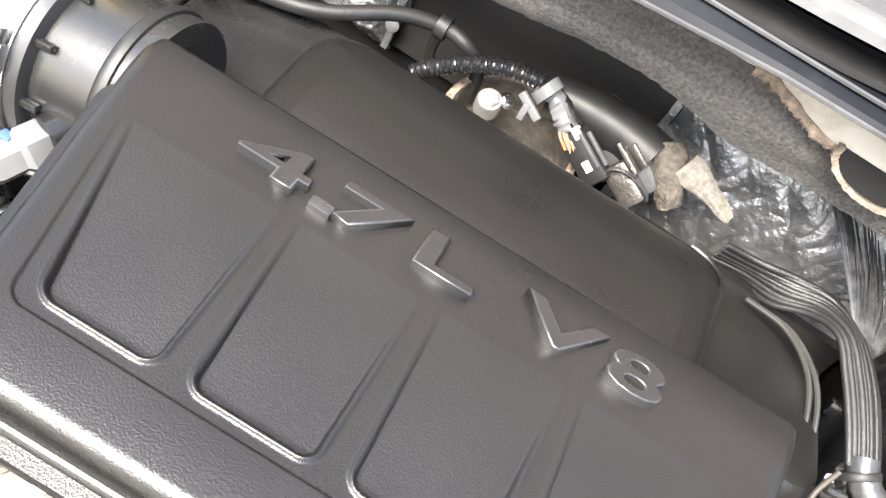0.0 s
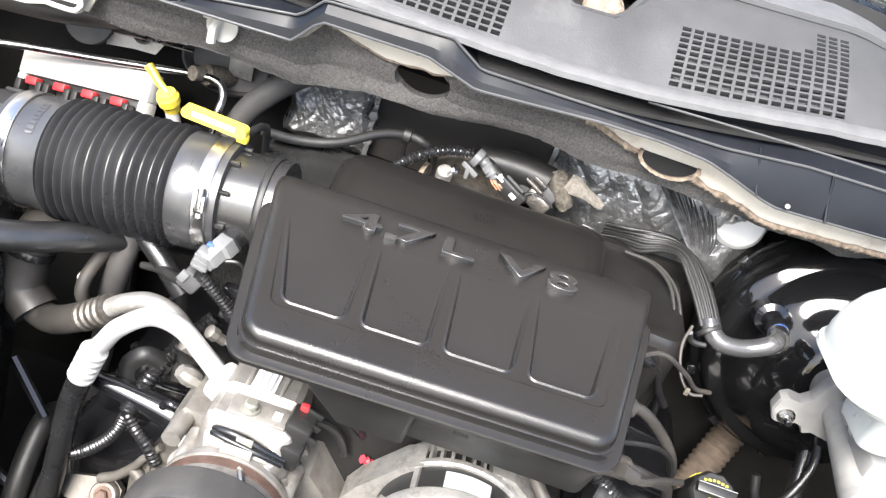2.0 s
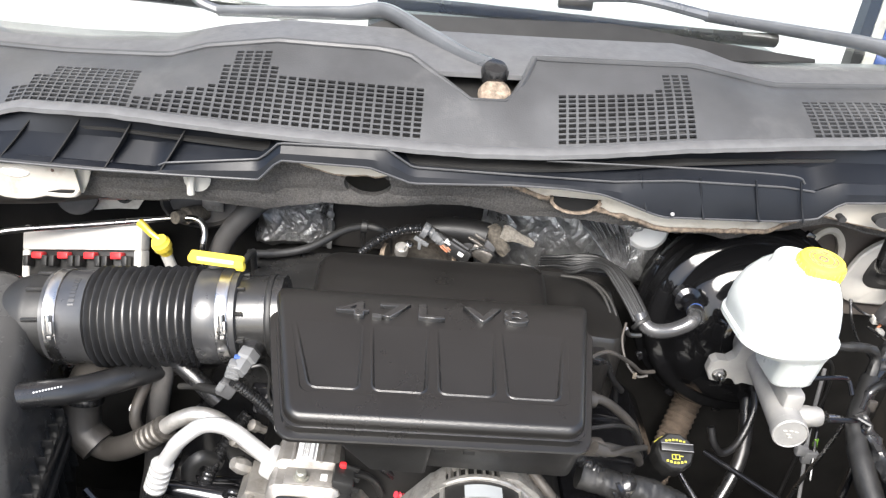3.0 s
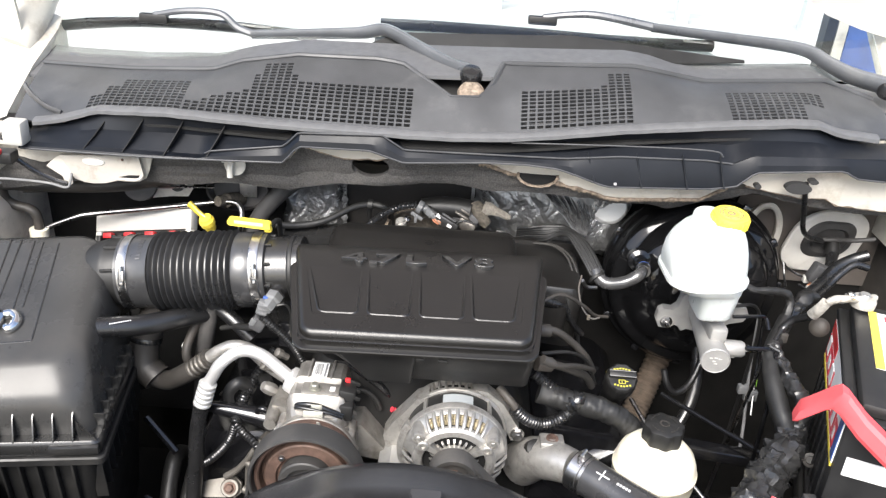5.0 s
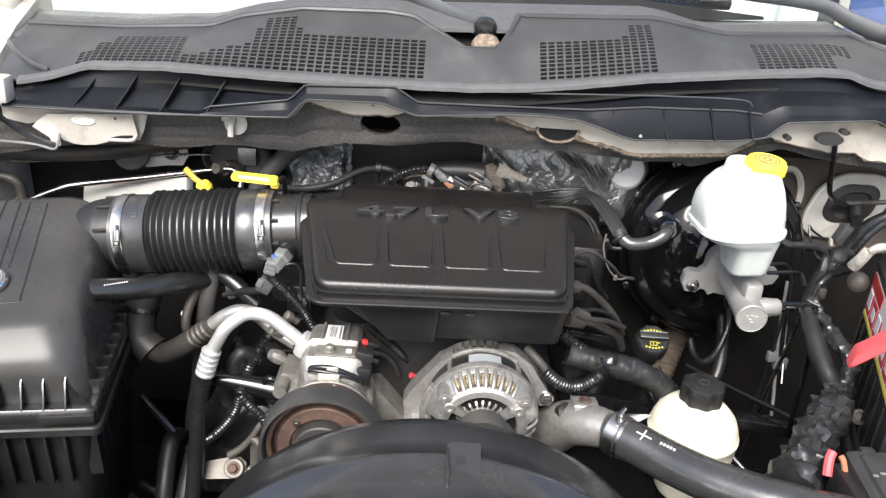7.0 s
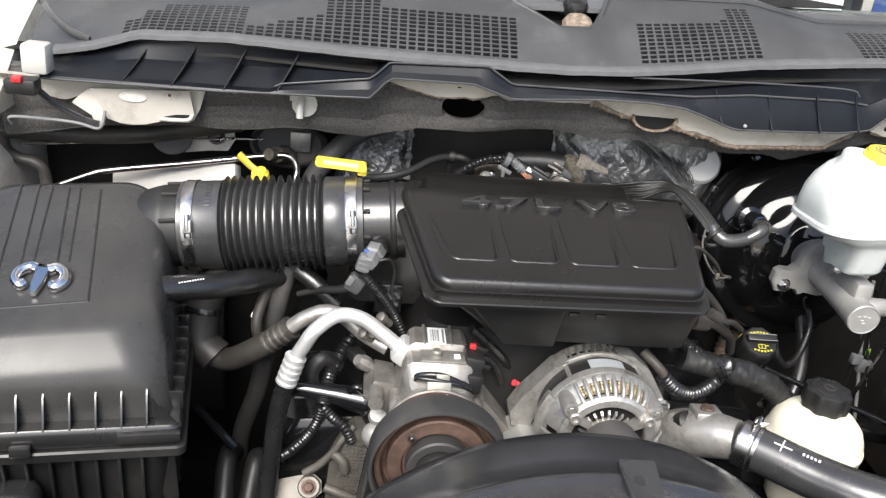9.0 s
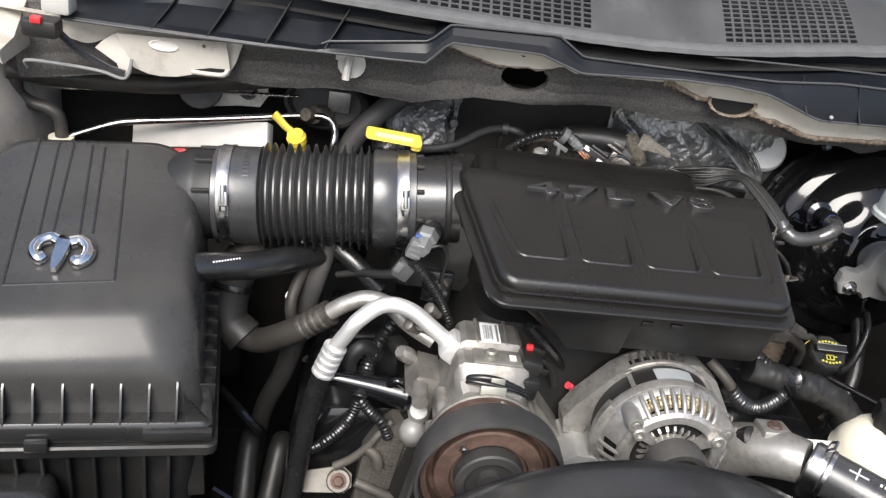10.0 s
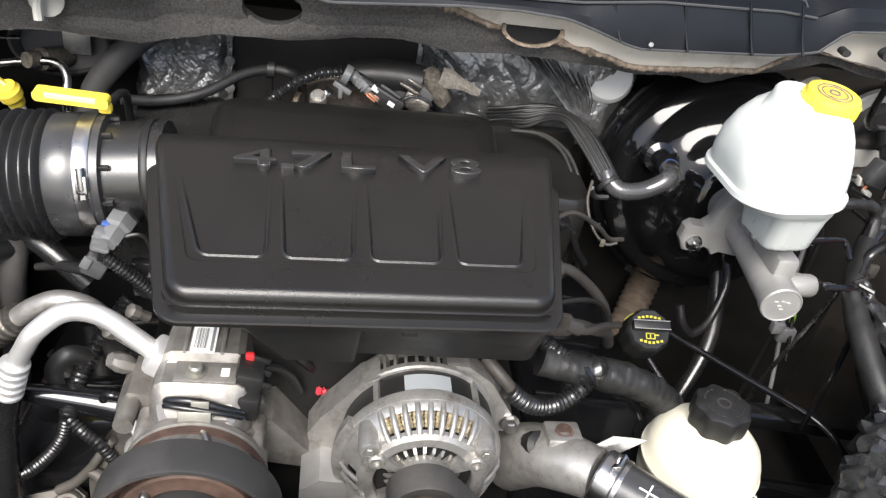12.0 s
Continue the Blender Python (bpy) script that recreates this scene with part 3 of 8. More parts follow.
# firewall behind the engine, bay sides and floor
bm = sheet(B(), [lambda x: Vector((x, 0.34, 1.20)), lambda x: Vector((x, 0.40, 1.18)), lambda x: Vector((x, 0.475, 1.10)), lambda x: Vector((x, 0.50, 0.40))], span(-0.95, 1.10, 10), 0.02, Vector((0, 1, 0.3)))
single("firewall", bm, "bayshade", "dark firewall panel behind the engine", "firewall", kind="structure")
bm = B()
rings(bm, [[Vector((x, 0.445 + 0.03 * (1.12 - z) / 0.2, z)) for x, z in ((-0.09, 1.0), (0.16, 1.0), (0.15, 1.14), (-0.085, 1.14))],
           [Vector((x, 0.455 + 0.03 * (1.12 - z) / 0.2, z)) for x, z in ((-0.09, 1.0), (0.16, 1.0), (0.15, 1.14), (-0.085, 1.14))]])
shield = single("heat_shield_panel", bm, "shieldpanel", "plain dark grey heat shield panel on the firewall", "heat shield")
for p, q in (((0.160, 0.4615, 1.0), (0.150, 0.4405, 1.14)), ((-0.090, 0.4615, 1.0), (-0.085, 0.4405, 1.14))):
    part("rolled_edge", tube(B(), [p, Vector(p).lerp(Vector(q), 0.5), q], 0.0026, 8, 3), "shieldpanel", shield)


def crumpled(name, x0, x1, z0, z1, y, amp, label, seed, nx=190, nz=120, bend=0.0):
    """A sheet of crumpled foil insulation."""
    bm = B()
    g = []
    for i in range(nx + 1):
        col = []
        for j in range(nz + 1):
            u, v = i / nx, j / nz
            x, z = x0 + (x1 - x0) * u, z0 + (z1 - z0) * v
            p = Vector((x * 30, z * 30, seed))
            f1, f2 = noise.noise(Vector((x * 26 + z * 14, z * 9, seed))), noise.noise(Vector((x * 70 - z * 30, z * 24, seed + 3)))
            f3, f4 = noise.noise(Vector((x * 150 + z * 110, z * 40 - x * 30, seed + 5))), noise.noise(Vector((x * 230 - z * 160, z * 150, seed + 8)))
            w = amp * (0.8 * noise.noise(p * 0.5) + 0.9 * (0.5 - abs(f1)) + 0.35 * (0.5 - abs(f2)) + 0.17 * (0.4 - abs(f3)) + 0.08 * (0.4 - abs(f4)) + 0.08 * noise.noise(p * 6))
            edge = min(u, 1 - u, v, 1 - v)
            col.append(bm.verts.new((x + 0.006 * noise.noise(Vector((z * 40, seed, 0))), y + w - bend * math.sin(math.pi * u) * math.sin(math.pi * v) + 0.02 * (1 - min(1, edge * 8)), z + 0.006 * noise.noise(Vector((x * 40, seed, 1))))))
        g.append(col)
    for i in range(nx):
        for j in range(nz):
            bm.faces.new((g[i][j], g[i + 1][j], g[i + 1][j + 1], g[i][j + 1]))
    bmesh.ops.recalc_face_normals(bm, faces=bm.faces)
    bmesh.ops.solidify(bm, geom=list(bm.faces), thickness=0.003)
    return single(name, bm, "foil", label, "heat shield", angle=60)


foil = crumpled("foil_insulation", 0.145, 0.430, 0.985, 1.160, 0.432, 0.009, "crumpled silver foil insulation on the firewall beside the booster", 2.0, bend=0.02)
foil2 = crumpled("foil_insulation", -0.19, -0.075, 1.00, 1.125, 0.430, 0.010, "crumpled silver foil insulation behind the intake hose", 7.0, 100, 100)
for sheet_ob, x0, x1, z0, z1, y in ((foil, 0.147, 0.153, 0.99, 1.155, 0.447), (foil2, -0.081, -0.075, 1.005, 1.122, 0.445)):
    seam = rings(B(), [[Vector((x + 0.0012 * noise.noise(Vector((z * 90, 3, 0))), y - d + 0.0015 * noise.noise(Vector((z * 60, 8, 0))), z)) for x, d in ((x0, 0.0), (x1, 0.0), (x1, 0.004), (x0, 0.004))] for z in span(z0, z1, 40)])
    part("folded_seam", seam, "foil", sheet_ob, "folded foil seam")
    for k in range(3):
        part("fastener", lathe(B(), [(0.006, 0.0), (0.006, 0.0015), (0.003, 0.003), (0.0, 0.0032)], ((x0 + x1) / 2, y - 0.004, z0 + (z1 - z0) * (0.2 + 0.3 * k)), (0, -1, 0.1), 14), "grey", sheet_ob, "round grey fastener")

# floor coloured as if in full shade
slab("bay_floor", -1.0, 1.15, -0.55, 0.5, 0.36, 0.40, "bayshade", "floor under the engine, coloured near-black for shade", "floor")
slab("radiator_support", -1.0, 1.15, -0.62, -0.55, 0.36, 0.96, "matte", "black radiator support at the front of the bay", "radiator support", bevel=0.01)


def apron(name, x, s, mat, label):
    """Side of the bay: a sheet-metal wall with a ledge and a rolled top rail; s is +1 on the driver side."""
    prof = [(x, 0.38), (x, 0.80), (x + 0.03 * s, 0.86), (x + 0.05 * s, 1.03), (x + 0.02 * s, 1.09), (x + 0.05 * s, 1.12), (x + 0.20 * s, 1.13), (x + 0.20 * s, 1.10), (x + 0.09 * s, 1.08), (x + 0.08 * s, 0.38)]
    bm = B()
    rings(bm, [[Vector((px, y, pz)) for px, pz in prof] for y in span(-0.62, 0.50, 8)])
    return single(name, bm, mat, label, "inner fender", kind="structure")


apron("inner_fender_passenger", -0.78, -1, "gloss", "black painted inner fender wall")
apron("inner_fender_driver", 0.93, 1, "gloss", "black painted inner fender wall")
# painted fender and hinge sheet metal at both ends of the cowl
for name, s, x in (("fender_end_passenger", -1, -0.62), ("fender_end_driver", 1, 0.875)):
    bm = B()
    low = 1.178 if s < 0 else 1.12
    prof = [(0.235, 1.195 if s < 0 else 1.185), (0.28, 1.20), (0.36, 1.26), (0.46, 1.31), (0.60, 1.36), (0.60, low), (0.30, low), (0.245, max(low, 1.15))]
    loops = []
    for k, dz in ((0.0, -0.05), (0.05, -0.030), (0.11, 0.02), (0.30, 0.05)):
        loops.append([Vector((x + s * k, y, z + dz)) for y, z in prof])
    rings(bm, loops)
    single(name, bm, "body", "beige painted fender sheet metal beside the cowl", "fender", kind="structure")
    bm = B()
    loops = []
    for k, dz in ((0.02, -0.10), (0.06, -0.03), (0.12, 0.0), (0.30, 0.02)):
        loops.append([Vector((x + s * k, y, z + (dz if z > 1.0 else 0))) for y, z in ((0.14, 1.06), (0.19, 1.11), (0.25, 1.14), (0.60, 1.15), (0.60, 0.5), (0.14, 0.5))])
    rings(bm, loops)
    single(name.replace("fender_end", "inner_panel"), bm, "innerpaint" if s < 0 else "dusty", "dusty worn grey-beige inner" if s < 0 else "dusty dark inner sheet metal at the bay corner", "inner fender", kind="structure")

# windshield, dashboard edge, pillars and roof line
glass_m = bpy.data.materials.new("windshield_glass")
glass_m.use_nodes = True
gp = glass_m.node_tree.nodes["Principled BSDF"]
gp.inputs["Transmission Weight"].default_value, gp.inputs["Roughness"].default_value, gp.inputs["IOR"].default_value = 1.0, 0.0, 1.45
gp.inputs["Base Color"].default_value = (0.93, 0.97, 0.95, 1)
M["glass"] = glass_m
bm = sheet(B(), [lambda x: Vector((x, 0.43 + back(x), 1.294 + 0.055 * (x - 0.1))), lambda x: Vector((x, 1.15 + back(x, 0.12), 1.86))], span(-0.62, 0.84, 20), 0.005)
windshield = single("windshield", bm, "glass", "clear raked windshield glass", "windshield", kind="structure")
windshield.visible_shadow = False
bm = sheet(B(), [lambda x: Vector((x, 0.50 + back(x), 1.30 + 0.055 * (x - 0.1))), lambda x: Vector((x, 0.60 + back(x), 1.318)), lambda x: Vector((x, 0.80, 1.30))], span(-0.05, 0.60, 16), 0.02)
single("dashboard", bm, "matte", "black dashboard top behind the windshield", "dashboard", kind="structure")
for s, x in ((-1, -0.62), (1, 0.845)):
    bm = B()
    tube(bm, [(x + s * 0.055, 0.50, 1.27), (x + s * 0.03, 0.85, 1.56), (x - s * 0.02, 1.18, 1.85)], 0.040, 12, 5)
    single("windshield_pillar", bm, "body", "beige painted windshield pillar", "pillar", kind="structure")
# emissive wall added in place of the overexposed daylight beyond the glass
back_m = bpy.data.materials.new("glowing_overcast_backdrop")
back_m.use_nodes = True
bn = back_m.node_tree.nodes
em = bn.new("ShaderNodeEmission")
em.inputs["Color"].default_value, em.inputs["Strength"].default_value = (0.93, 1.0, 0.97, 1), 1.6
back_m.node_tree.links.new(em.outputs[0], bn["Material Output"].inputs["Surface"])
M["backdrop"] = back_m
slab("backdrop", -12, 12, 14.0, 14.1, 0.0, 6.0, "backdrop", "glowing white wall added for the daylight behind the truck", "backdrop")
# garage posts seen through the glass
for px in (0.35, 2.3, 3.6):
    slab("yard_post", px, px + 0.12, 8.0, 8.12, 0.0, 3.2, "palepost", "pale green steel post in the yard behind the truck", "post")
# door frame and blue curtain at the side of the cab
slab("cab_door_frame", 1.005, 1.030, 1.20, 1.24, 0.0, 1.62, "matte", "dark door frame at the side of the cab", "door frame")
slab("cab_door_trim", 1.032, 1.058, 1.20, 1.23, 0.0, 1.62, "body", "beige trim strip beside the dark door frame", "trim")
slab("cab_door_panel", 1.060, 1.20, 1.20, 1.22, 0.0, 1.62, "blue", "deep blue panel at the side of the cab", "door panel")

# open hood above the bay
hood = thing("hood", (0.1, 0.45, 1.45), "beige painted truck hood standing open above the bay", "hood")
bm = sheet(B(), [lambda x: Vector((x, 0.50 + back(x), 1.465 + 0.05 * (x - 0.1) - 0.11 * max(0.0, (abs(x - 0.07) - 0.58) / 0.2) ** 0.5)), lambda x: Vector((x, 0.36, 1.85)), lambda x: Vector((x, 0.14, 2.42 - 0.1 * ((x - 0.1) / 0.8) ** 2))], span(-0.72, 0.94, 24), 0.02, Vector((0, 0.8, 0.5)))
part("skin", bm, "hoodpaint", hood)
bm = sheet(B(), [lambda x: Vector((x, 0.47, 1.53)), lambda x: Vector((x, 0.345, 1.84)), lambda x: Vector((x, 0.135, 2.36 - 0.1 * ((x - 0.1) / 0.8) ** 2))], span(-0.60, 0.80, 20), 0.006, Vector((0, -0.8, -0.2)))
part("liner", bm, "liner", hood, "mauve-grey fibre liner")
for x in (-0.66, 0.86):
    part("hinge_arm", tube(B(), [(x, 0.52, 1.22), (x, 0.50, 1.34), (x, 0.47, 1.50)], 0.014, 8, 4, flat=0.5), "body", hood, "painted hinge arm")

# black band round the foot of the glass, heightened to paint the dark dash reflection
bm = sheet(B(), [lambda x: Vector((x, 0.462 + back(x), 1.3225 + 0.055 * (x - 0.1))), lambda x: Vector((x, 0.464 + back(x) + 0.043 * min(1.0, (0.60 - x) / 0.30, (x + 0.10) / 0.10), 1.3240 + 0.034 * min(1.0, (0.60 - x) / 0.30, (x + 0.10) / 0.10) + 0.055 * (x - 0.1)))], span(-0.09, 0.59, 30), 0.002)
single("windshield_reflection_band", bm, "matte", "black band with painted dash reflection along the foot of the windshield", "trim", kind="structure")


# wipers
def wiper(arm, tip, blade, pivot_at, roll):
    w = thing("wiper", pivot_at, "weathered grey windshield wiper arm with black rubber blade", "wiper", "windshield wipers")
    part("arm", tube(B(), arm, [0.020, 0.0105], 14, 6, flat=0.6), "wiperarm", w, "weathered grey arm")
    part("tip_arm", tube(B(), tip, [0.0075, 0.005], 8, 5), "wiperarm", w, "thin steel end of the arm")
    part("blade", tube(B(), blade, 0.0125, 10, 5, flat=0.7), "rubber", w, "black rubber blade")
    m = Vector(tip[-1])
    part("blade_joint", box(B(), m + Vector((0, 0, -0.006)), (0.05, 0.014, 0.016), 0.003), "matte", w, "black blade joint")
    part("pivot_cap", lathe(B(), [(0.017, 0), (0.018, 0.012), (0.014, 0.020), (0.0, 0.023)], pivot_at, (0, -0.35, 0.94), 20), "rubber", w, "black pivot cap")
    return w


wiper([(0.127, 0.39, 1.322), (0.09, 0.415, 1.327), (0.034, 0.46, 1.342), (-0.019, 0.50, 1.355), (-0.069, 0.51, 1.345), (-0.15, 0.515, 1.336), (-0.256, 0.52, 1.326)],
      [(-0.250, 0.52, 1.326), (-0.282, 0.525, 1.335), (-0.313, 0.53, 1.356), (-0.375, 0.535, 1.355), (-0.433, 0.54, 1.343)],
      [(-0.64, 0.60, 1.294), (-0.482, 0.57, 1.320), (-0.32, 0.55, 1.329), (-0.147, 0.53, 1.328)], (0.128, 0.372, 1.316), 0)
wiper([(0.819, 0.47, 1.335), (0.768, 0.48, 1.344), (0.733, 0.50, 1.356), (0.687, 0.52, 1.374), (0.571, 0.53, 1.381), (0.432, 0.535, 1.388)],
      [(0.440, 0.535, 1.388), (0.342, 0.54, 1.400), (0.29, 0.543, 1.397), (0.245, 0.545, 1.389)],
      [(-0.035, 0.56, 1.353), (0.087, 0.555, 1.357), (0.249, 0.55, 1.358), (0.389, 0.545, 1.358), (0.543, 0.54, 1.362)], (0.822, 0.458, 1.322), 0)
part("spindle_grommet", lathe(B(), [(0.021, 0), (0.022, 0.006), (0.018, 0.014), (0.010, 0.018)], (0.130, 0.350, 1.298), (0, -0.5, 0.86), 20), "rust",
     bpy.data.objects["wiper"], "cracked orange-brown rubber grommet")

# ---------------------------------------------------------------- resonator box
SL = radians(14)
LID = Matrix.Translation((0.0805, 0.0025, 1.1015)) @ Matrix.Rotation(radians(1.7), 4, "Z") @ Matrix.Rotation(radians(-0.6), 4, "Y") @ Matrix.Rotation(SL, 4, "X")
u_left = nodes([(-0.045, -0.1475), (0.125, -0.178)])
u_right = nodes([(-0.045, 0.1475), (0.135, 0.174)])
V0, V1 = -0.040, 0.152


def smooth(a, b, x):
    t = min(1.0, max(0.0, (x - a) / (b - a)))
    return t * t * (3 - 2 * t)


PANELS = [(-0.128, -0.149, -0.0800, -0.0800), (-0.0640, -0.0690, -0.0123, -0.0105), (0.0040, 0.0012, 0.0580, 0.0612), (0.0740, 0.0715, 0.1250, 0.1366)]


def inside(u, v, l, r, low, corner):
    """Depth inside a panel that is open to the rear, with rounded front corners."""
    a, b, c = u - l, r - u, v - low
    d = min(a, b, c)
    s = min(a, b)
    if s < corner and c < corner:
        d = corner - math.hypot(corner - s, corner - c)
    return d


def lid_height(u, v):
    l, r = u_left(v), u_right(v)
    z = -6.0 * max(0.0, v - 0.106) ** 2 - 120.0 * max(0.0, v - 0.134) ** 2 - 1.5 * max(0.0, -0.006 - v) ** 2
    k = max(0.0, min(1.0, 1 - (v - 0.004) / 0.080))
    fl, fr = -0.1372 - 0.224 * (v + 0.007), 0.1372 + 0.095 * v
    z -= 0.0016 * smooth(0.0, 0.0012, inside(u, v, fl, fr, -0.0085, 0.008)) * k
    for bl, tl, br, tr in PANELS:
        t = v / 0.073
        d = inside(u, v, bl + (tl - bl) * t, br + (tr - br) * t, 0.0, 0.006)
        if d > 0:
            z -= 0.0040 * smooth(0.0, 0.0012, d) * k
        if -0.005 < d <= 0.0014:
            z += 0.0015 * math.exp(-((d + 0.0014) / 0.0010) ** 2) * k
    R = 0.0085
    if v > V1:
        return -0.040
    a, b, c = u - l, r - u, v - V0
    C = 0.016
    d = min(a, b, c)
    s1, s2 = min(a, b), c
    if s1 < C and s2 < C:
        d = C - math.hypot(C - s1, C - s2)
    if d < R:
        z -= R - math.sqrt(max(0.0, R * R - (R - max(d, 0.0)) ** 2))
    return (max(z, -0.0125) if v < 0.120 else z) if d > 0 else min(-0.0135, z)


resonator = thing("resonator_box", (0.08, 0.08, 1.0), "black grained plastic engine intake resonator box with raised lettering", "intake box")
NU, NV = 560, 340
bm = B()
g = []
for j in range(NV + 1):
    v = V0 - 0.001 + (V1 - V0 + 0.002) * j / NV
    l, r = u_left(v) - 0.001, u_right(v) + 0.001
    g.append([bm.verts.new(LID @ Vector((l + (r - l) * i / NU, v, lid_height(l + (r - l) * i / NU, v)))) for i in range(NU + 1)])
for j in range(NV):
    for i in range(NU):
        bm.faces.new((g[j][i], g[j][i + 1], g[j + 1][i + 1], g[j + 1][i]))
lid = part("lid", bm, "lid", resonator, "grained black lid with four recessed panels", angle=60)


def lid_ring(grow, z, r=0.018, low=0.0, high=0.0):
    pts = []
    for x, y in rrect(-0.5, 0.5, V0 - grow - low, V1 + grow + high, r, 6):
        l, rr = u_left(y) - grow, u_right(y) + grow
        mid, half = (l + rr) / 2, (rr - l) / 2
        px = mid + (half - (0.5 - abs(x))) * (1 if x > 0 else -1)
        pts.append(LID @ Vector((px, y, z)))
    return pts


bm = B()
rings(bm, [lid_ring(-0.004, -0.0135, high=-0.04), lid_ring(0.0015, -0.0120, high=-0.04), lid_ring(0.003, -0.0125, high=-0.04), lid_ring(0.003, -0.019, high=-0.04), lid_ring(0.0035, -0.0205, high=-0.04),
           lid_ring(0.0095, -0.0215, high=-0.045), lid_ring(0.0105, -0.023, high=-0.045), lid_ring(0.0105, -0.027, high=-0.045), lid_ring(0.008, -0.029, high=-0.045), lid_ring(-0.004, -0.030, high=-0.045)])
part("rim", bm, "lid", resonator, "stepped black rim under the lid", angle=30)

# lettering, one mesh a character; the sides are coloured lighter, as if lit
for ch, u, v, wide, size in (("4", -0.0925, 0.1010, 2.35, 0.0295), (".", -0.0660, 0.0950, 1.9, 0.0295), ("7", -0.0480, 0.1025, 2.25, 0.0295), ("L", -0.0085, 0.1055, 2.15, 0.0295),
                             ("V", 0.0500, 0.1075, 2.10, 0.0295), ("8", 0.0875, 0.1090, 1.93, 0.0295)):
    v -= 0.0025 + 0.030 * u
    zz = -6.0 * max(0.0, v - 0.106) ** 2
    m = LID @ Matrix.Translation((u, v, zz + 0.0008)) @ Matrix.Rotation(-0.09, 4, "X")
    if ch == ".":
        bm = B()
        box(bm, (0, 0, 0.0005), (0.011, 0.0062, 0.0060), 0.0008)
        bm.transform(m)
        part("raised_dot", bm, "litletter", resonator, "raised satin black dot")
    else:
        text_mesh(ch, size, 0.0038, m, "litletter", "raised_character", resonator, stretch=wide, bevel=0.0008, label="raised satin black character", face="letterface")

# box under the lid
bm = B()
loops = []
for z, x0, x1, y0, y1 in ((1.000, 0.015, 0.234, 0.004, 0.12), (1.003, 0.008, 0.236, 0.000, 0.13), (1.030, -0.022, 0.238, -0.008, 0.14), (1.052, -0.050, 0.240, -0.014, 0.15), (1.066, -0.066, 0.241, -0.018, 0.15)):
    loops.append([Vector((x, y, z + 0.25 * (y - y0) * (z - 1.0) / 0.066)) for x, y in rrect(x0, x1, y0, y1, 0.012)])
rings(bm, loops)
part("body", bm, "matte", resonator, "matte black lower box")
bm = B()
rings(bm, [[Vector((x, y, 1.001)) for x, y in rrect(0.018, 0.078, -0.010, 0.02, 0.004)], [Vector((x, y, 1.058)) for x, y in rrect(-0.030, 0.082, -0.022, 0.02, 0.005)]])
part("body_step", bm, "matte", resonator)
for x in (0.088, 0.118):
    part("rim_clip", box(B(), (x, -0.0285, 1.053), (0.012, 0.004, 0.006), 0.001), "matte", resonator)
# rear hump and its side shelf
bm = B()


hump_z = nodes([(0.13, 1.070), (0.165, 1.0840), (0.19, 1.0930), (0.215, 1.0990), (0.24, 1.1022), (0.262, 1.1020), (0.285, 1.1005), (0.32, 1.0985)])


def hump(x, y, dz=0.0):
    return Vector((x, y, hump_z(y) + dz))


loops = []
for gx, dz in ((0.010, -0.10), (0.008, -0.040), (0.006, -0.016), (0.0030, -0.0065), (-0.0015, -0.0022), (-0.006, -0.0004), (-0.014, 0.0), (-0.024, 0.0)):
    lp = []
    for x, y in rrect(-0.5, 0.5, 0.135, 0.2765 + gx, 0.026 + gx, 7):
        lft = -0.066 - gx + 0.05 * max(0, 0.2 - y)
        rgt = 0.2145 + gx
        px = (lft + rgt) / 2 + ((rgt - lft) / 2 - (0.5 - abs(x))) * (1 if x > 0 else -1)
        yy = y + (0.005 * (px - 0.08) / 0.14 if y > 0.2 else 0)
        lp.append(hump(px, yy, dz))
    loops.append(lp)
rings(bm, loops, True, False)
ys = span(0.132, 0.2560, 26)
top_g = [[bm.verts.new(hump(-0.047 + 0.05 * max(0.0, 0.2 - y) + (0.1955 + 0.047 - 0.05 * max(0.0, 0.2 - y)) * i / 12, y, -0.00015)) for i in range(13)] for y in ys]
for a, b in zip(top_g, top_g[1:]):
    for i in range(12):
        bm.faces.new((a[i], a[i + 1], b[i + 1], b[i]))
part("rear_hump", bm, "lid", resonator, "smooth rear hump of the box")
part("rear_lip", tube(B(), [p + Vector((0, 0.0008, 0.0014)) for p in loops[4] if (p.y > 0.262 and p.x > -0.03) or (p.x > 0.15 and p.y > 0.17)], 0.0015, 6, 1), "lid", resonator)
bm = B()
rings(bm, [[Vector((x, y, 0.985)) for x, y in rrect(0.18, 0.300, 0.16, 0.300, 0.016)], [Vector((x, y, 1.030)) for x, y in rrect(0.18, 0.303, 0.16, 0.303, 0.018)], [Vector((x, y, 1.036)) for x, y in rrect(0.18, 0.299, 0.16, 0.299, 0.016)]])
part("side_shelf", bm, "lid", resonator)
bm = B()
rings(bm, [[hump(x, y, -0.12) for x, y in rrect(-0.16, 0.0, 0.15, 0.32, 0.02)], [hump(x, y, -0.034) for x, y in rrect(-0.16, 0.0, 0.15, 0.32, 0.02)],
           [hump(x, y, -0.028) for x, y in rrect(-0.153, 0.0, 0.157, 0.313, 0.018)]])
part("side_shelf", bm, "box", resonator)

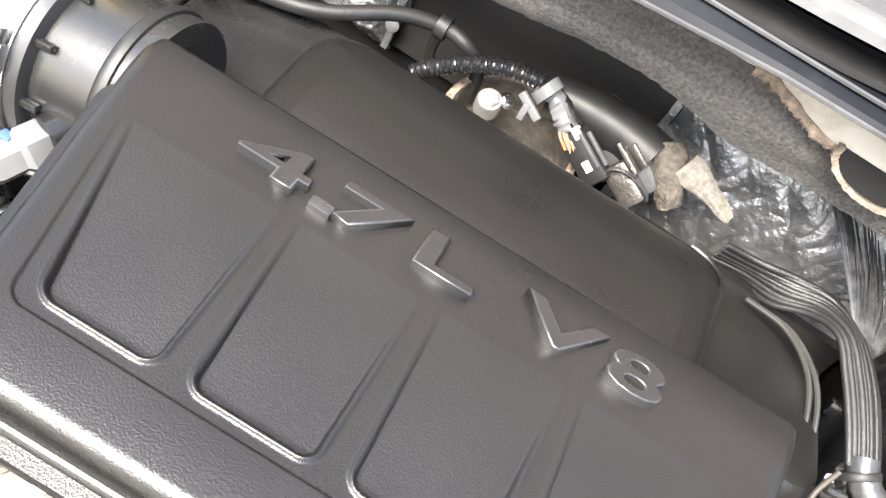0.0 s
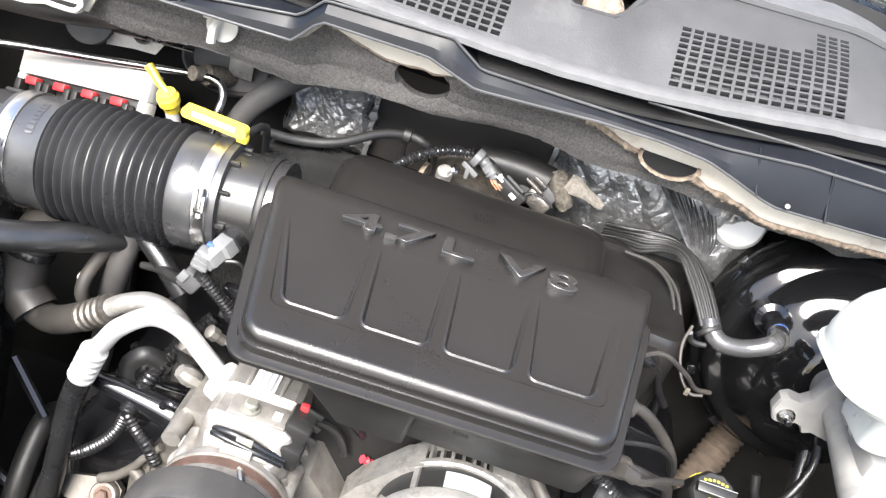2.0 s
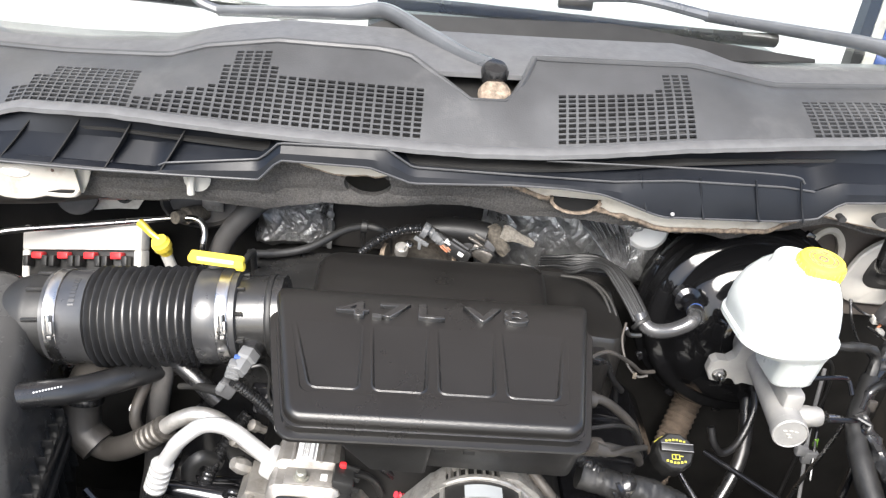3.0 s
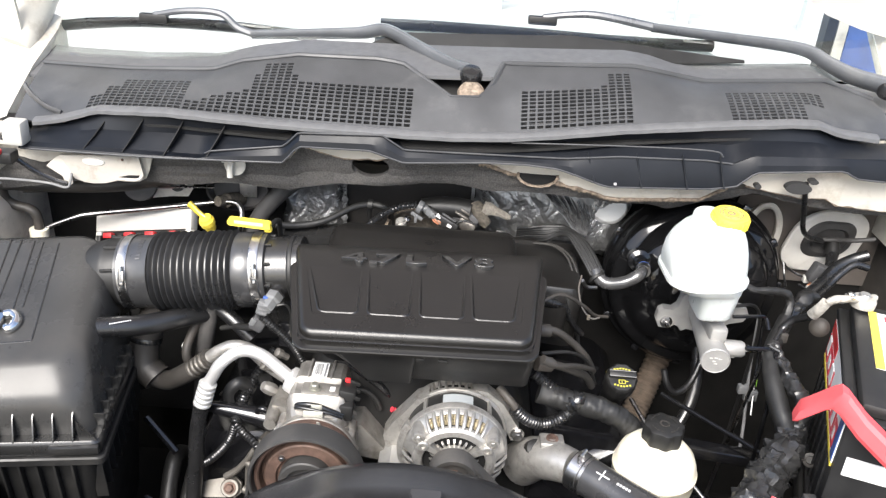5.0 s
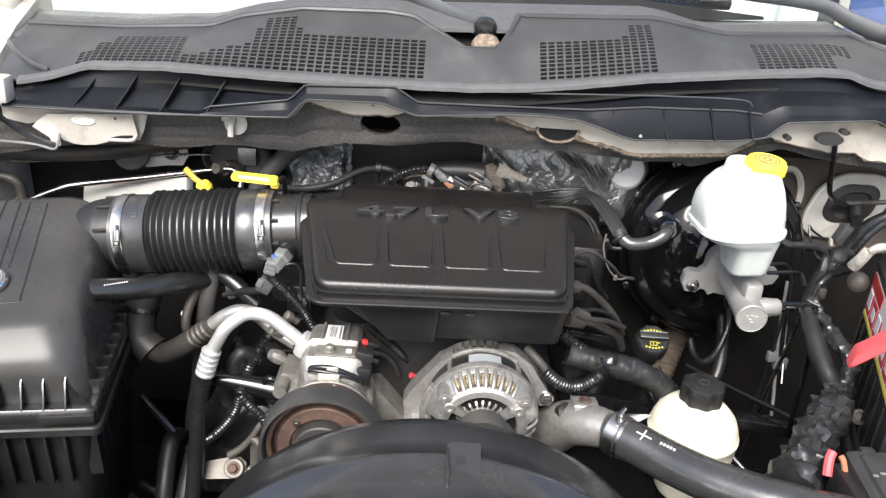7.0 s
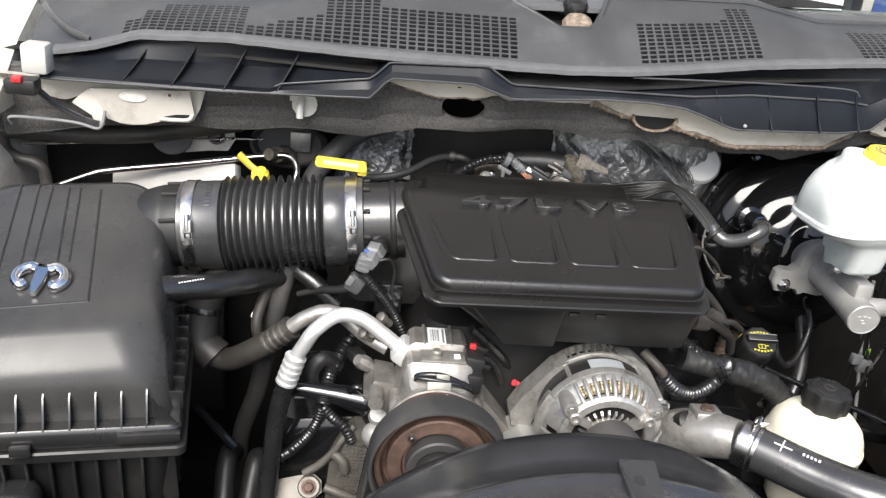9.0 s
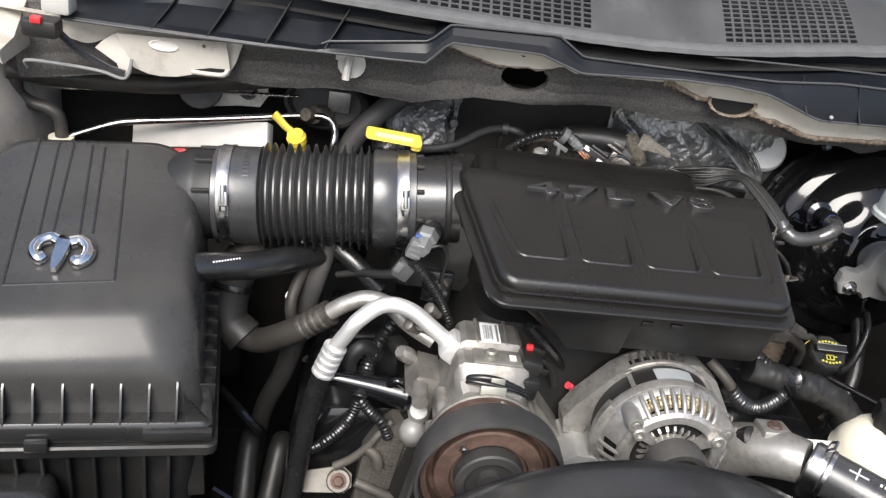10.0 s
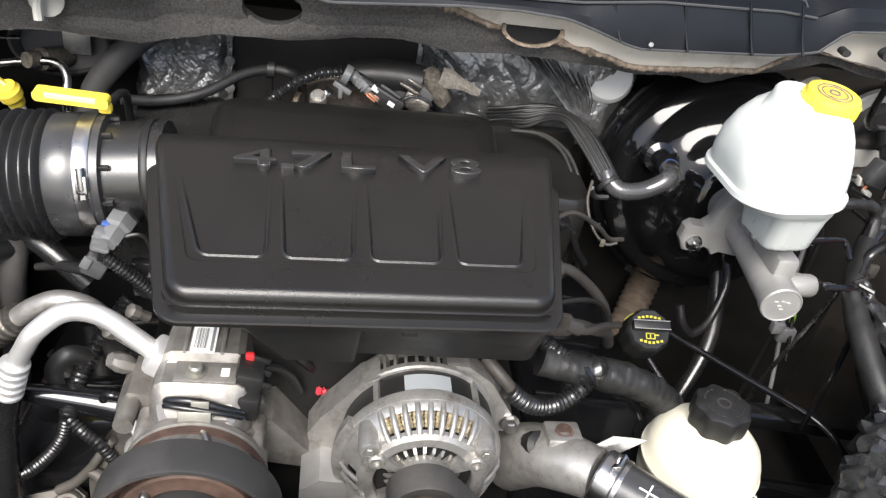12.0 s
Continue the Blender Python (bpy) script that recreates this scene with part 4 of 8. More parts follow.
# ---------------------------------------------------------------- intake hose
HL, HR = Vector((-0.348, 0.150, 1.048)), Vector((-0.158, 0.150, 1.069))
HD = (HR - HL).normalized()
hose = thing("intake_hose", HL.lerp(HR, 0.5), "ribbed black rubber intake hose with steel band clamps", "intake hose")
prof = [(0.050, -0.014), (0.0545, -0.012), (0.0545, 0.034), (0.0555, 0.036)]
h = 0.037
for i in range(13):
    p = 0.0072 + 0.0026 * math.sin(math.pi * (i + 0.5) / 13) + (0.0008 if i > 6 else 0)
    c = 0.0594 + 0.0006 * math.sin(2.3 * i)
    k = 0.04 * math.sin(1.7 * i)
    prof += [(0.0492, h + p * 0.10), (0.0535, h + p * (0.34 + k)), (c - 0.0008, h + p * (0.43 + k)), (c, h + p * (0.50 + k)), (c - 0.0008, h + p * (0.57 + k)), (0.0535, h + p * (0.66 + k)), (0.0492, h + p * 0.90)]
    h += p
prof += [(0.0555, h + 0.002), (0.0560, h + 0.004), (0.0560, 0.181), (0.0548, 0.183), (0.0548, 0.205), (0.050, 0.206)]
part("bellows", lathe(B(), prof, HL, HD, 56), "bellows", hose)


def clamp(c, r):
    bm = B()
    lathe(bm, [(r, -0.0068), (r + 0.0012, -0.0068), (r + 0.0016, -0.006), (r + 0.0010, -0.0035), (r + 0.0010, 0.0035), (r + 0.0016, 0.006), (r + 0.0012, 0.0068), (r, 0.0068)], c, HD, 56, cap=False)
    cl = part("clamp", bm, "steel", hose, "bright steel band clamp")
    side = Vector((0, -0.93, 0.36)).normalized()
    at = c + side * (r + 0.004)
    tang = HD.cross(side)
    bm = B()
    box(bm, at, (0.010, 0.007, 0.016), 0.002, Matrix((HD, side, tang)).transposed())
    lathe(bm, [(0.0036, 0), (0.0036, 0.018), (0.003, 0.020)], at - tang * 0.015 + side * 0.001, tang, 12)
    hexhead(bm, at + tang * 0.008, tang, 0.004, 0.005)
    part("clamp_screw", bm, "steel", cl)


mark = lambda a, h, w, l: box(B(), HL + HD * h + frame_of(HD) @ Vector((0.0547 * math.cos(a), 0.0547 * math.sin(a), 0)), (0.0006, w, l), 0, frame_of(HD) @ Matrix.Rotation(a, 3, "Z"))
for k in range(8):
    part("embossed_mark", mark(radians(96 + 5.2 * k), 0.0235, 0.0022 if k % 3 else 0.0036, 0.0065), "bellows", hose)
clamp(HL, 0.0548)
clamp(HR, 0.0550)
bm = B()
lathe(bm, [(0.0475, -0.010), (0.0475, 0.064)], HR, HD, 48)
part("neck_collar", lathe(B(), [(0.0478, 0.0), (0.0490, 0.001), (0.0496, 0.003), (0.0496, 0.005), (0.0490, 0.007), (0.0478, 0.0075)], HR + HD * 0.046, HD, 48, cap=False), "matte", resonator, "black rubber collar round the neck")
for i in range(10):
    a = 2 * math.pi * i / 10
    q = frame_of(HD)
    part("neck_rib", box(B(), HR + HD * 0.017 + q @ Vector((0.050 * math.cos(a), 0.050 * math.sin(a), 0)), (0.004, 0.004, 0.012), 0.0006, q), "box", resonator)
part("inlet_neck", bm, "box", resonator, "satin black inlet neck")

# ---------------------------------------------------------------- air filter box
airbox = thing("air_filter_box", (-0.52, 0.06, 0.68), "satin black plastic air filter box with ribbed rim", "air filter box")


RB = Matrix.Translation((-0.335, -0.09, 0)) @ Matrix.Rotation(radians(9), 4, "Z") @ Matrix.Translation((0.335, 0.09, 0))


def ab_ring(x0, x1, y0, y1, r, z, tilt=0.0):
    """Outline of the box at one height; the box stands askew in the bay and its top slopes to the front."""
    out = []
    for x, y in rrect(x0, x1, y0, y1, r, 7):
        p = RB @ Vector((x, y, z))
        p.z += tilt * p.y
        out.append(p)
    return out


def skewed(bm):
    bm.transform(RB)
    return bm


bm = B()
rings(bm, [ab_ring(-0.600, -0.328, -0.078, 0.205, 0.02, 0.928), ab_ring(-0.598, -0.330, -0.0785, 0.203, 0.026, 0.945),
           ab_ring(-0.594, -0.332, -0.079, 0.202, 0.034, 0.963, 0.03), ab_ring(-0.588, -0.334, -0.0765, 0.201, 0.038, 0.985, 0.10),
           ab_ring(-0.582, -0.337, -0.068, 0.200, 0.042, 1.0025, 0.16), ab_ring(-0.572, -0.342, -0.056, 0.197, 0.045, 1.0190, 0.24),
           ab_ring(-0.563, -0.348, -0.0475, 0.192, 0.045, 1.0290, 0.29), ab_ring(-0.553, -0.357, -0.041, 0.185, 0.042, 1.0345, 0.315), ab_ring(-0.540, -0.370, -0.031, 0.175, 0.036, 1.0365, 0.325)])
cover = part("cover", bm, "airbox", airbox, "satin black cover with fine raised lines", angle=50)


def top_z(x, y):
    return 1.0365 + 0.325 * y


for x0, x1, y0 in ((-0.459, -0.425, -0.022), (-0.482, -0.460, 0.031), (-0.495, -0.471, 0.026), (-0.514, -0.495, 0.023), (-0.529, -0.507, 0.021), (-0.549, -0.518, -0.040)):
    part("raised_line", tube(B(), [(x0, 0.150, top_z(x0, 0.150)), (x1, y0, top_z(x1, y0) - 0.0004)], 0.0015, 8, 1), "box", cover)
part("raised_line", tube(B(), [(-0.425, -0.022, top_z(0, -0.022) - 0.0004), (-0.518, -0.040, top_z(0, -0.040) - 0.0004)], 0.0015, 8, 1), "box", cover)
# chrome badge: two curled shapes round a wedge
EC = Vector((-0.479, -0.005, top_z(0, -0.005) + 0.003))
em_m = Matrix.Translation(EC) @ Matrix.Scale(1.1, 4) @ Matrix.Rotation(math.atan(0.325), 4, "X")
bm = B()
for s in (-1, 1):
    tube(bm, [em_m @ Vector((s * x, y, 0.002)) for x, y in ((0.004, 0.016), (0.012, 0.019), (0.021, 0.012), (0.022, 0.001), (0.016, -0.006), (0.012, -0.002))], [0.0085, 0.0055], 12, 6, flat=0.8)
plate(bm, [(-0.006, 0.016), (0.006, 0.016), (0.0045, -0.006), (0.002, -0.017), (-0.002, -0.017), (-0.0045, -0.006)], 0.006, em_m)
part("badge", bm, "chrome", airbox, "small chrome emblem")
# outlet to the hose
bm = B()
lathe(bm, [(0.026, -0.085), (0.038, -0.070), (0.0460, -0.054), (0.0490, -0.044), (0.0498, -0.039), (0.0505, -0.036), (0.0505, -0.030), (0.0495, -0.028), (0.0495, 0.0)], HL, HD, 48)
outlet = part("outlet", bm, "matte", airbox)
for a in (70, 110, 150):
    q = frame_of(HD)
    part("outlet_rib", box(B(), HL - HD * 0.022 + q @ Vector((0.0515 * math.cos(radians(a)), 0.0515 * math.sin(radians(a)), 0)), (0.004, 0.004, 0.020), 0.0006, q), "box", outlet)
# rim, gussets and base
bm = B()
rings(bm, [ab_ring(-0.612, -0.320, -0.094, 0.218, 0.012, 0.908), ab_ring(-0.612, -0.318, -0.096, 0.218, 0.012, 0.912), ab_ring(-0.612, -0.318, -0.096, 0.218, 0.012, 0.926), ab_ring(-0.609, -0.321, -0.093, 0.215, 0.010, 0.930)])
part("rim", bm, "box", airbox)
bm = B()
rings(bm, [ab_ring(-0.616, -0.314, -0.100, 0.222, 0.010, 0.896), ab_ring(-0.616, -0.314, -0.100, 0.222, 0.010, 0.905), ab_ring(-0.614, -0.316, -0.098, 0.220, 0.010, 0.907)])
part("lower_rim", bm, "matte", airbox)
for i in range(10):
    x = -0.352 - 0.0243 * i
    bm = B()
    rings(bm, [[Vector((x + d, -0.094, 0.929)), Vector((x + d, -0.076, 0.929)), Vector((x + d, -0.077, 0.965)), Vector((x + d, -0.083, 0.960))] for d in (-0.0009, 0.0009)])
    part("gusset", skewed(bm), "box", airbox)
bm = B()
rings(bm, [[Vector((x, -0.092 + d, z)) for x, z in ((-0.322, 0.929), (-0.344, 0.929), (-0.346, 0.962))] for d in (0.0, 0.0025)])
part("gusset", skewed(bm), "box", airbox)
for i in range(10):
    part("gusset", skewed(box(B(), (-0.328, -0.06 + 0.027 * i, 0.938), (0.020, 0.0024, 0.022), 0.0005)), "box", airbox)
bm = B()
rings(bm, [ab_ring(-0.58, -0.350, -0.05, 0.19, 0.02, 0.62), ab_ring(-0.602, -0.330, -0.086, 0.208, 0.02, 0.895)])
part("base", bm, "matte", airbox, "ribbed black lower half")
for i in range(11):
    part("rib", skewed(box(B(), (-0.358 - 0.022 * i, -0.083, 0.855), (0.003, 0.016, 0.08), 0.0008, Matrix.Rotation(0.13, 3, "X"))), "matte", airbox)
for i in range(10):
    part("rib", skewed(box(B(), (-0.334, -0.07 + 0.027 * i, 0.855), (0.016, 0.003, 0.08), 0.0008, Matrix.Rotation(-0.06, 3, "Y"))), "matte", airbox)
part("snorkel", skewed(box(B(), (-0.52, -0.105, 0.845), (0.13, 0.05, 0.05), 0.016, None, 3)), "box", airbox)
part("rim_step", skewed(box(B(), (-0.350, -0.099, 0.921), (0.062, 0.008, 0.012), 0.002)), "box", airbox)
part("clip", skewed(box(B(), (-0.470, -0.101, 0.912), (0.02, 0.008, 0.012), 0.002)), "box", airbox)

# ---------------------------------------------------------------- brake booster, master cylinder, reservoir
booster = thing("brake_booster", (0.53, 0.47, 1.0), "gloss black round brake booster on the firewall", "brake booster")
BD = Vector((0, -math.cos(radians(10)), math.sin(radians(10))))
BC = Vector((0.543, 0.378, 0.988))
part("shell", lathe(B(), [(0.11, -0.10), (0.148, -0.07), (0.153, -0.022), (0.157, -0.018), (0.157, -0.006), (0.154, -0.002), (0.150, 0.000), (0.147, 0.010), (0.1455, 0.020), (0.139, 0.028), (0.128, 0.031), (0.122, 0.036), (0.117, 0.048),
                          (0.106, 0.060), (0.086, 0.070), (0.066, 0.077), (0.061, 0.088), (0.053, 0.094), (0.0, 0.094)], BC, BD, 96), "boosterpaint", booster, angle=50)
for a in range(0, 360, 30):
    q = frame_of(BD)
    part("crimp_tab", box(B(), BC + q @ Vector((0.1545 * math.cos(radians(a)), 0.1545 * math.sin(radians(a)), -0.006)), (0.014, 0.014, 0.010), 0.002, q @ Matrix.Rotation(radians(a), 3, "Z")), "gloss", booster)
NIP = Vector((0.428, 0.285, 1.060))
part("check_valve", lathe(B(), [(0.0185, -0.03), (0.0185, -0.014), (0.012, -0.010), (0.012, 0.010), (0.0135, 0.012), (0.011, 0.020)], NIP, BD, 24), "gloss", booster, "black vacuum check valve")

master = thing("brake_master_cylinder", (0.505, 0.2, 0.98), "cast aluminium brake master cylinder on the booster", "master cylinder")
bm = B()
MA, MB = Vector((0.531, 0.285, 1.008)), Vector((0.515, 0.100, 1.003))
MD = (MB - MA).normalized()
q = frame_of(MD)
lathe(bm, [(0.030, 0.0), (0.030, 0.030), (0.0235, 0.040), (0.0208, 0.052), (0.0202, 0.172), (0.0214, 0.1735), (0.0214, 0.1840), (0.0200, 0.1855), (0.0192, 0.1842), (0.0, 0.1842)], MA, MD, 40)
body = part("body", bm, "palealu", master, angle=30)
bm = B()
box(bm, (0.521, 0.155, 1.030), (0.026, 0.060, 0.026), 0.006)
box(bm, (0.525, 0.215, 1.032), (0.030, 0.034, 0.030), 0.006)
part("feed_tower", bm, "palealu", master)
for k in range(4):
    part("cast_mark", box(B(), MA + MD * (0.110 + 0.007 * k) + Vector((-0.004, 0, 0.0203)), (0.006, 0.0022, 0.0010), 0, Matrix.Rotation(0.4, 3, "Z")), "lightgrey", body)
for x, y in ((-0.007, 0.004), (0.0, 0.005), (0.006, 0.004), (-0.002, -0.001), (0.001, -0.005)):
    part("cast_mark", box(B(), MA + q @ Vector((x, y, 0.1846)), (0.0045, 0.0012, 0.0014), 0), "lightgrey", body)
FL = [(0.457, 0.984), (0.459, 1.000), (0.466, 1.005), (0.480, 1.004), (0.488, 1.012), (0.492, 1.030), (0.500, 1.044), (0.514, 1.052), (0.546, 1.052), (0.562, 1.040), (0.572, 1.022), (0.598, 1.016), (0.604, 1.004), (0.598, 0.992), (0.576, 0.986),
      (0.556, 0.972), (0.530, 0.966), (0.508, 0.970), (0.500, 0.966), (0.494, 0.974), (0.486, 0.976), (0.478, 0.969), (0.464, 0.970)]
bm = B()
rings(bm, [[Vector((0.5305 + (x - 0.5305) * k, y, 1.01 + (z - 1.01) * k)) for x, z in FL] for y, k in ((0.256, 0.98), (0.253, 1.0), (0.242, 1.0), (0.239, 0.97))])
part("flange", bm, "palealu", master, angle=30)
bm = B()
hexhead(bm, Vector((0.474, 0.239, 0.982)), (0, -1, 0.05), 0.0078, 0.007, 0.0100)
lathe(bm, [(0.0042, 0), (0.0042, 0.013), (0.003, 0.015)], Vector((0.474, 0.239, 0.982)), (0, -1, 0.05), 12)
part("stud_nut", bm, "steel", master)
bm = B()
lathe(bm, [(0.0125, 0.0), (0.0125, 0.034), (0.0105, 0.038), (0.0, 0.038)], (0.526, 0.134, 1.006), (1, -0.02, 0.04), 20)
box(bm, (0.540, 0.134, 1.006), (0.030, 0.020, 0.025), 0.006)
part("port_boss", bm, "palealu", master)
bm = B()
hexhead(bm, (0.5635, 0.1335, 1.0075), (1, 0, 0), 0.0075, 0.009)
lathe(bm, [(0.0050, 0), (0.0046, 0.012), (0.003, 0.013)], (0.5720, 0.1335, 1.0075), (1, 0, 0), 12)
tube(bm, [(0.580, 0.1335, 1.0075), (0.592, 0.134, 1.0075), (0.60, 0.14, 0.99), (0.605, 0.16, 0.93), (0.61, 0.2, 0.80), (0.60, 0.22, 0.6)], 0.0028, 8)
part("brake_line", bm, "steel", master)
bm = B()
tube(bm, [(0.525, 0.20, 1.035), (0.565, 0.205, 1.04), (0.60, 0.215, 1.035), (0.618, 0.225, 0.99), (0.622, 0.235, 0.88), (0.612, 0.235, 0.60)], 0.0028, 8)
part("brake_line", bm, "matte", master)
part("line_clip", box(B(), (0.622, 0.232, 0.868), (0.016, 0.012, 0.016), 0.002), "grey", master)

reservoir = thing("brake_fluid_reservoir", (0.49, 0.16, 1.05), "white translucent plastic brake fluid reservoir with yellow cap", "fluid reservoir")


def tilt_ring(x0, x1, y0, y1, r, z, k=-0.06, t=0.07):
    """Horizontal outline that leans with the cylinder: lower towards the passenger side, raised to the front."""
    return [Vector((0.484 + 0.80 * (x - 0.490), 0.155 + 0.85 * (y - 0.155), 1.20 + 0.93 * (z - 1.192) + k * (y - 0.15) + t * (x - 0.49))) for x, y in rrect(x0, x1, y0, y1, r, 7)]


bm = B()
rings(bm, [tilt_ring(0.490, 0.545, 0.112, 0.190, 0.016, 1.036), tilt_ring(0.487, 0.548, 0.106, 0.196, 0.018, 1.042), tilt_ring(0.483, 0.552, 0.100, 0.205, 0.02, 1.078), tilt_ring(0.470, 0.554, 0.094, 0.215, 0.026, 1.086),
           tilt_ring(0.438, 0.556, 0.082, 0.234, 0.045, 1.093), tilt_ring(0.424, 0.557, 0.077, 0.240, 0.05, 1.102)])
part("lower_tank", bm, "white", reservoir, angle=50)
part("feed_spout", lathe(B(), [(0.010, 0), (0.010, 0.020), (0.014, 0.024), (0.014, 0.050)], (0.499, 0.185, 1.048), (-0.15, 0.05, 1), 18), "white", reservoir)
part("retaining_pin", lathe(B(), [(0.005, 0), (0.005, 0.010), (0.003, 0.011)], (0.497, 0.166, 1.046), (-0.3, -0.9, 0.2), 10), "steel", reservoir)
bm = B()
rings(bm, [tilt_ring(0.424, 0.557, 0.077, 0.240, 0.05, 1.102), tilt_ring(0.420, 0.561, 0.073, 0.244, 0.052, 1.104), tilt_ring(0.420, 0.561, 0.073, 0.244, 0.052, 1.110), tilt_ring(0.424, 0.557, 0.077, 0.240, 0.05, 1.112),
           tilt_ring(0.420, 0.556, 0.076, 0.238, 0.055, 1.130), tilt_ring(0.421, 0.553, 0.078, 0.235, 0.058, 1.150), tilt_ring(0.430, 0.548, 0.085, 0.230, 0.055, 1.168), tilt_ring(0.446, 0.541, 0.096, 0.222, 0.045, 1.182),
           tilt_ring(0.462, 0.535, 0.108, 0.212, 0.035, 1.191), tilt_ring(0.475, 0.530, 0.118, 0.20, 0.025, 1.195)])
part("upper_tank", bm, "white", reservoir, angle=50)
part("filler_neck", lathe(B(), [(0.046, -0.026), (0.038, -0.018), (0.0315, -0.009), (0.0285, 0.0), (0.0280, 0.007), (0.0262, 0.0095), (0.0, 0.0100)], (0.484, 0.163, 1.1985), (0.04, -0.06, 0.99), 40), "white", reservoir, "milky white filler neck", angle=50)
CAPD = Vector((0.02, -0.10, 0.99)).normalized()
CAPC = Vector((0.503, 0.150, 1.199))
bm = B()
lathe(bm, [(0.0255, 0), (0.0262, 0.002), (0.0262, 0.015), (0.0245, 0.0185), (0.020, 0.0195), (0.0192, 0.0188), (0.0, 0.0188)], CAPC, CAPD, 40)
q = frame_of(CAPD)
ribs = []
for i in range(24):
    a = 2 * math.pi * i / 24
    ribs.append(box(B(), CAPC + q @ Vector((0.0262 * math.cos(a), 0.0262 * math.sin(a), 0.0085)), (0.0022, 0.0022, 0.013), 0.0006, q @ Matrix.Rotation(a, 3, "Z"), 1))
cap = part("cap", bm, "yellow", reservoir, "yellow ribbed cap")
for b in ribs:
    part("grip_rib", b, "yellow", cap)
bm = B()
for r0 in (0.0165, 0.0125):
    lathe(bm, [(r0, 0.0188), (r0, 0.0196), (r0 - 0.0012, 0.0196), (r0 - 0.0012, 0.0188)], CAPC, CAPD, 32, cap=False)
lathe(bm, [(0.0055, 0.0188), (0.0055, 0.0198), (0.0035, 0.0198), (0.0035, 0.0188)], CAPC, CAPD, 20, cap=False)
part("cap_marking", bm, "rust", cap)

# vacuum hose from the booster
vac = thing("vacuum_hose", (0.36, 0.25, 1.05), "braided black vacuum hose running to the brake booster", "hose")
part("hose", tube(B(), [NIP + BD * 0.012, NIP + Vector((-0.010, -0.045, 0.004)), (0.395, 0.235, 1.050), (0.368, 0.234, 1.046), (0.354, 0.242, 1.052), (0.350, 0.250, 1.058)], 0.0098, 16), "greyhose", vac)
part("hose_end", lathe(B(), [(0.0112, -0.006), (0.0116, -0.005), (0.0116, 0.005), (0.0112, 0.006)], NIP + Vector((-0.002, -0.028, 0.003)), (0.15, 0.95, 0), 18), "steel", vac, "bright steel hose end")
part("blue_tag", lathe(B(), [(0.0114, 0), (0.0114, 0.0030)], NIP + Vector((-0.0008, -0.0215, 0.0022)), (0.15, 0.95, 0), 16), "blue", vac, "dark blue ring")
SLEEVE = ((0.228, 0.362, 1.058, 0.0, -0.25, 0.55), (0.250, 0.352, 1.067, 0.0, -0.4, 0.75), (0.274, 0.342, 1.074, 0.2, 0.2, 0.9), (0.298, 0.336, 1.083, 0.45, 0.55, 0.5), (0.317, 0.316, 1.086, 0.85, 0.35, 0.0), (0.331, 0.292, 1.078, 0.98, 0.2, 0.0),
          (0.343, 0.266, 1.066, 0.98, 0.2, 0.0), (0.353, 0.244, 1.053, 0.98, 0.2, 0.0))
for k in range(9):
    w, h = 0.0029 * (k - 4), 0.0007 * (4 - abs(k - 4)) + 0.0008 * (k % 2)
    part("sleeve_strand", tube(B(), [(x + a * w * f, y + b * w * f, z + c * w * f + h) for (x, y, z, a, b, c), f in zip(SLEEVE, (2.4, 1.7, 1.2, 1.0, 0.95, 1.0, 0.95, 0.9))], 0.0025, 10, 8), "sleeve", vac, "black braided sleeve")
bm = B()
for k in range(46):                                    # thin strands added for the streaks fanned over the foil
    u = k / 45
    base = Vector((0.318 + 0.020 * u, 0.330 - 0.012 * u, 1.0895 - 0.004 * u))
    tip = Vector((0.262, 0.408, 1.128)).lerp(Vector((0.352, 0.412, 1.098)), u) + Vector((random.uniform(-0.006, 0.006), random.uniform(-0.006, 0.004), random.uniform(-0.008, 0.008)))
    mid = base.lerp(tip, 0.5) + Vector((0.008 * (u - 0.2), -0.002, 0.004 * (1 - u) + random.uniform(-0.001, 0.001)))
    tube(bm, [base, mid, tip], [0.0010, 0.0005], 5, 5)
tagged(part("foil_streak_strands", bm, "strand", vac, "thin silver-grey strands added for the streaks on the foil"), kind="stuff")
for k in range(2):
    part("thin_line", tube(B(), [(0.255 + 0.004 * k, 0.330, 1.060), (0.285 + 0.005 * k, 0.318, 1.064), (0.306 + 0.006 * k, 0.292, 1.060), (0.316 + 0.007 * k, 0.262, 1.046), (0.322 + 0.007 * k, 0.240, 1.020)], 0.0021, 8), "tape", vac)
part("hose_tie", lathe(B(), [(0.0135, 0), (0.0140, 0.001), (0.0140, 0.004), (0.0135, 0.005)], (0.350, 0.243, 1.052), (0.5, -0.6, -0.5), 16), "matte", vac)
part("hose_bracket", tube(B(), [(0.352, 0.232, 1.038), (0.335, 0.225, 1.042), (0.325, 0.215, 1.058)], 0.003, 6), "steel", vac)
single("white_plug", lathe(B(), [(0.034, 0), (0.034, 0.004), (0.030, 0.010), (0.015, 0.014), (0.0, 0.0145)], (0.391, 0.440, 1.092), (-0.1, -0.8, 0.5), 28), "label", "round pale grey plastic plug in the firewall", "plug")

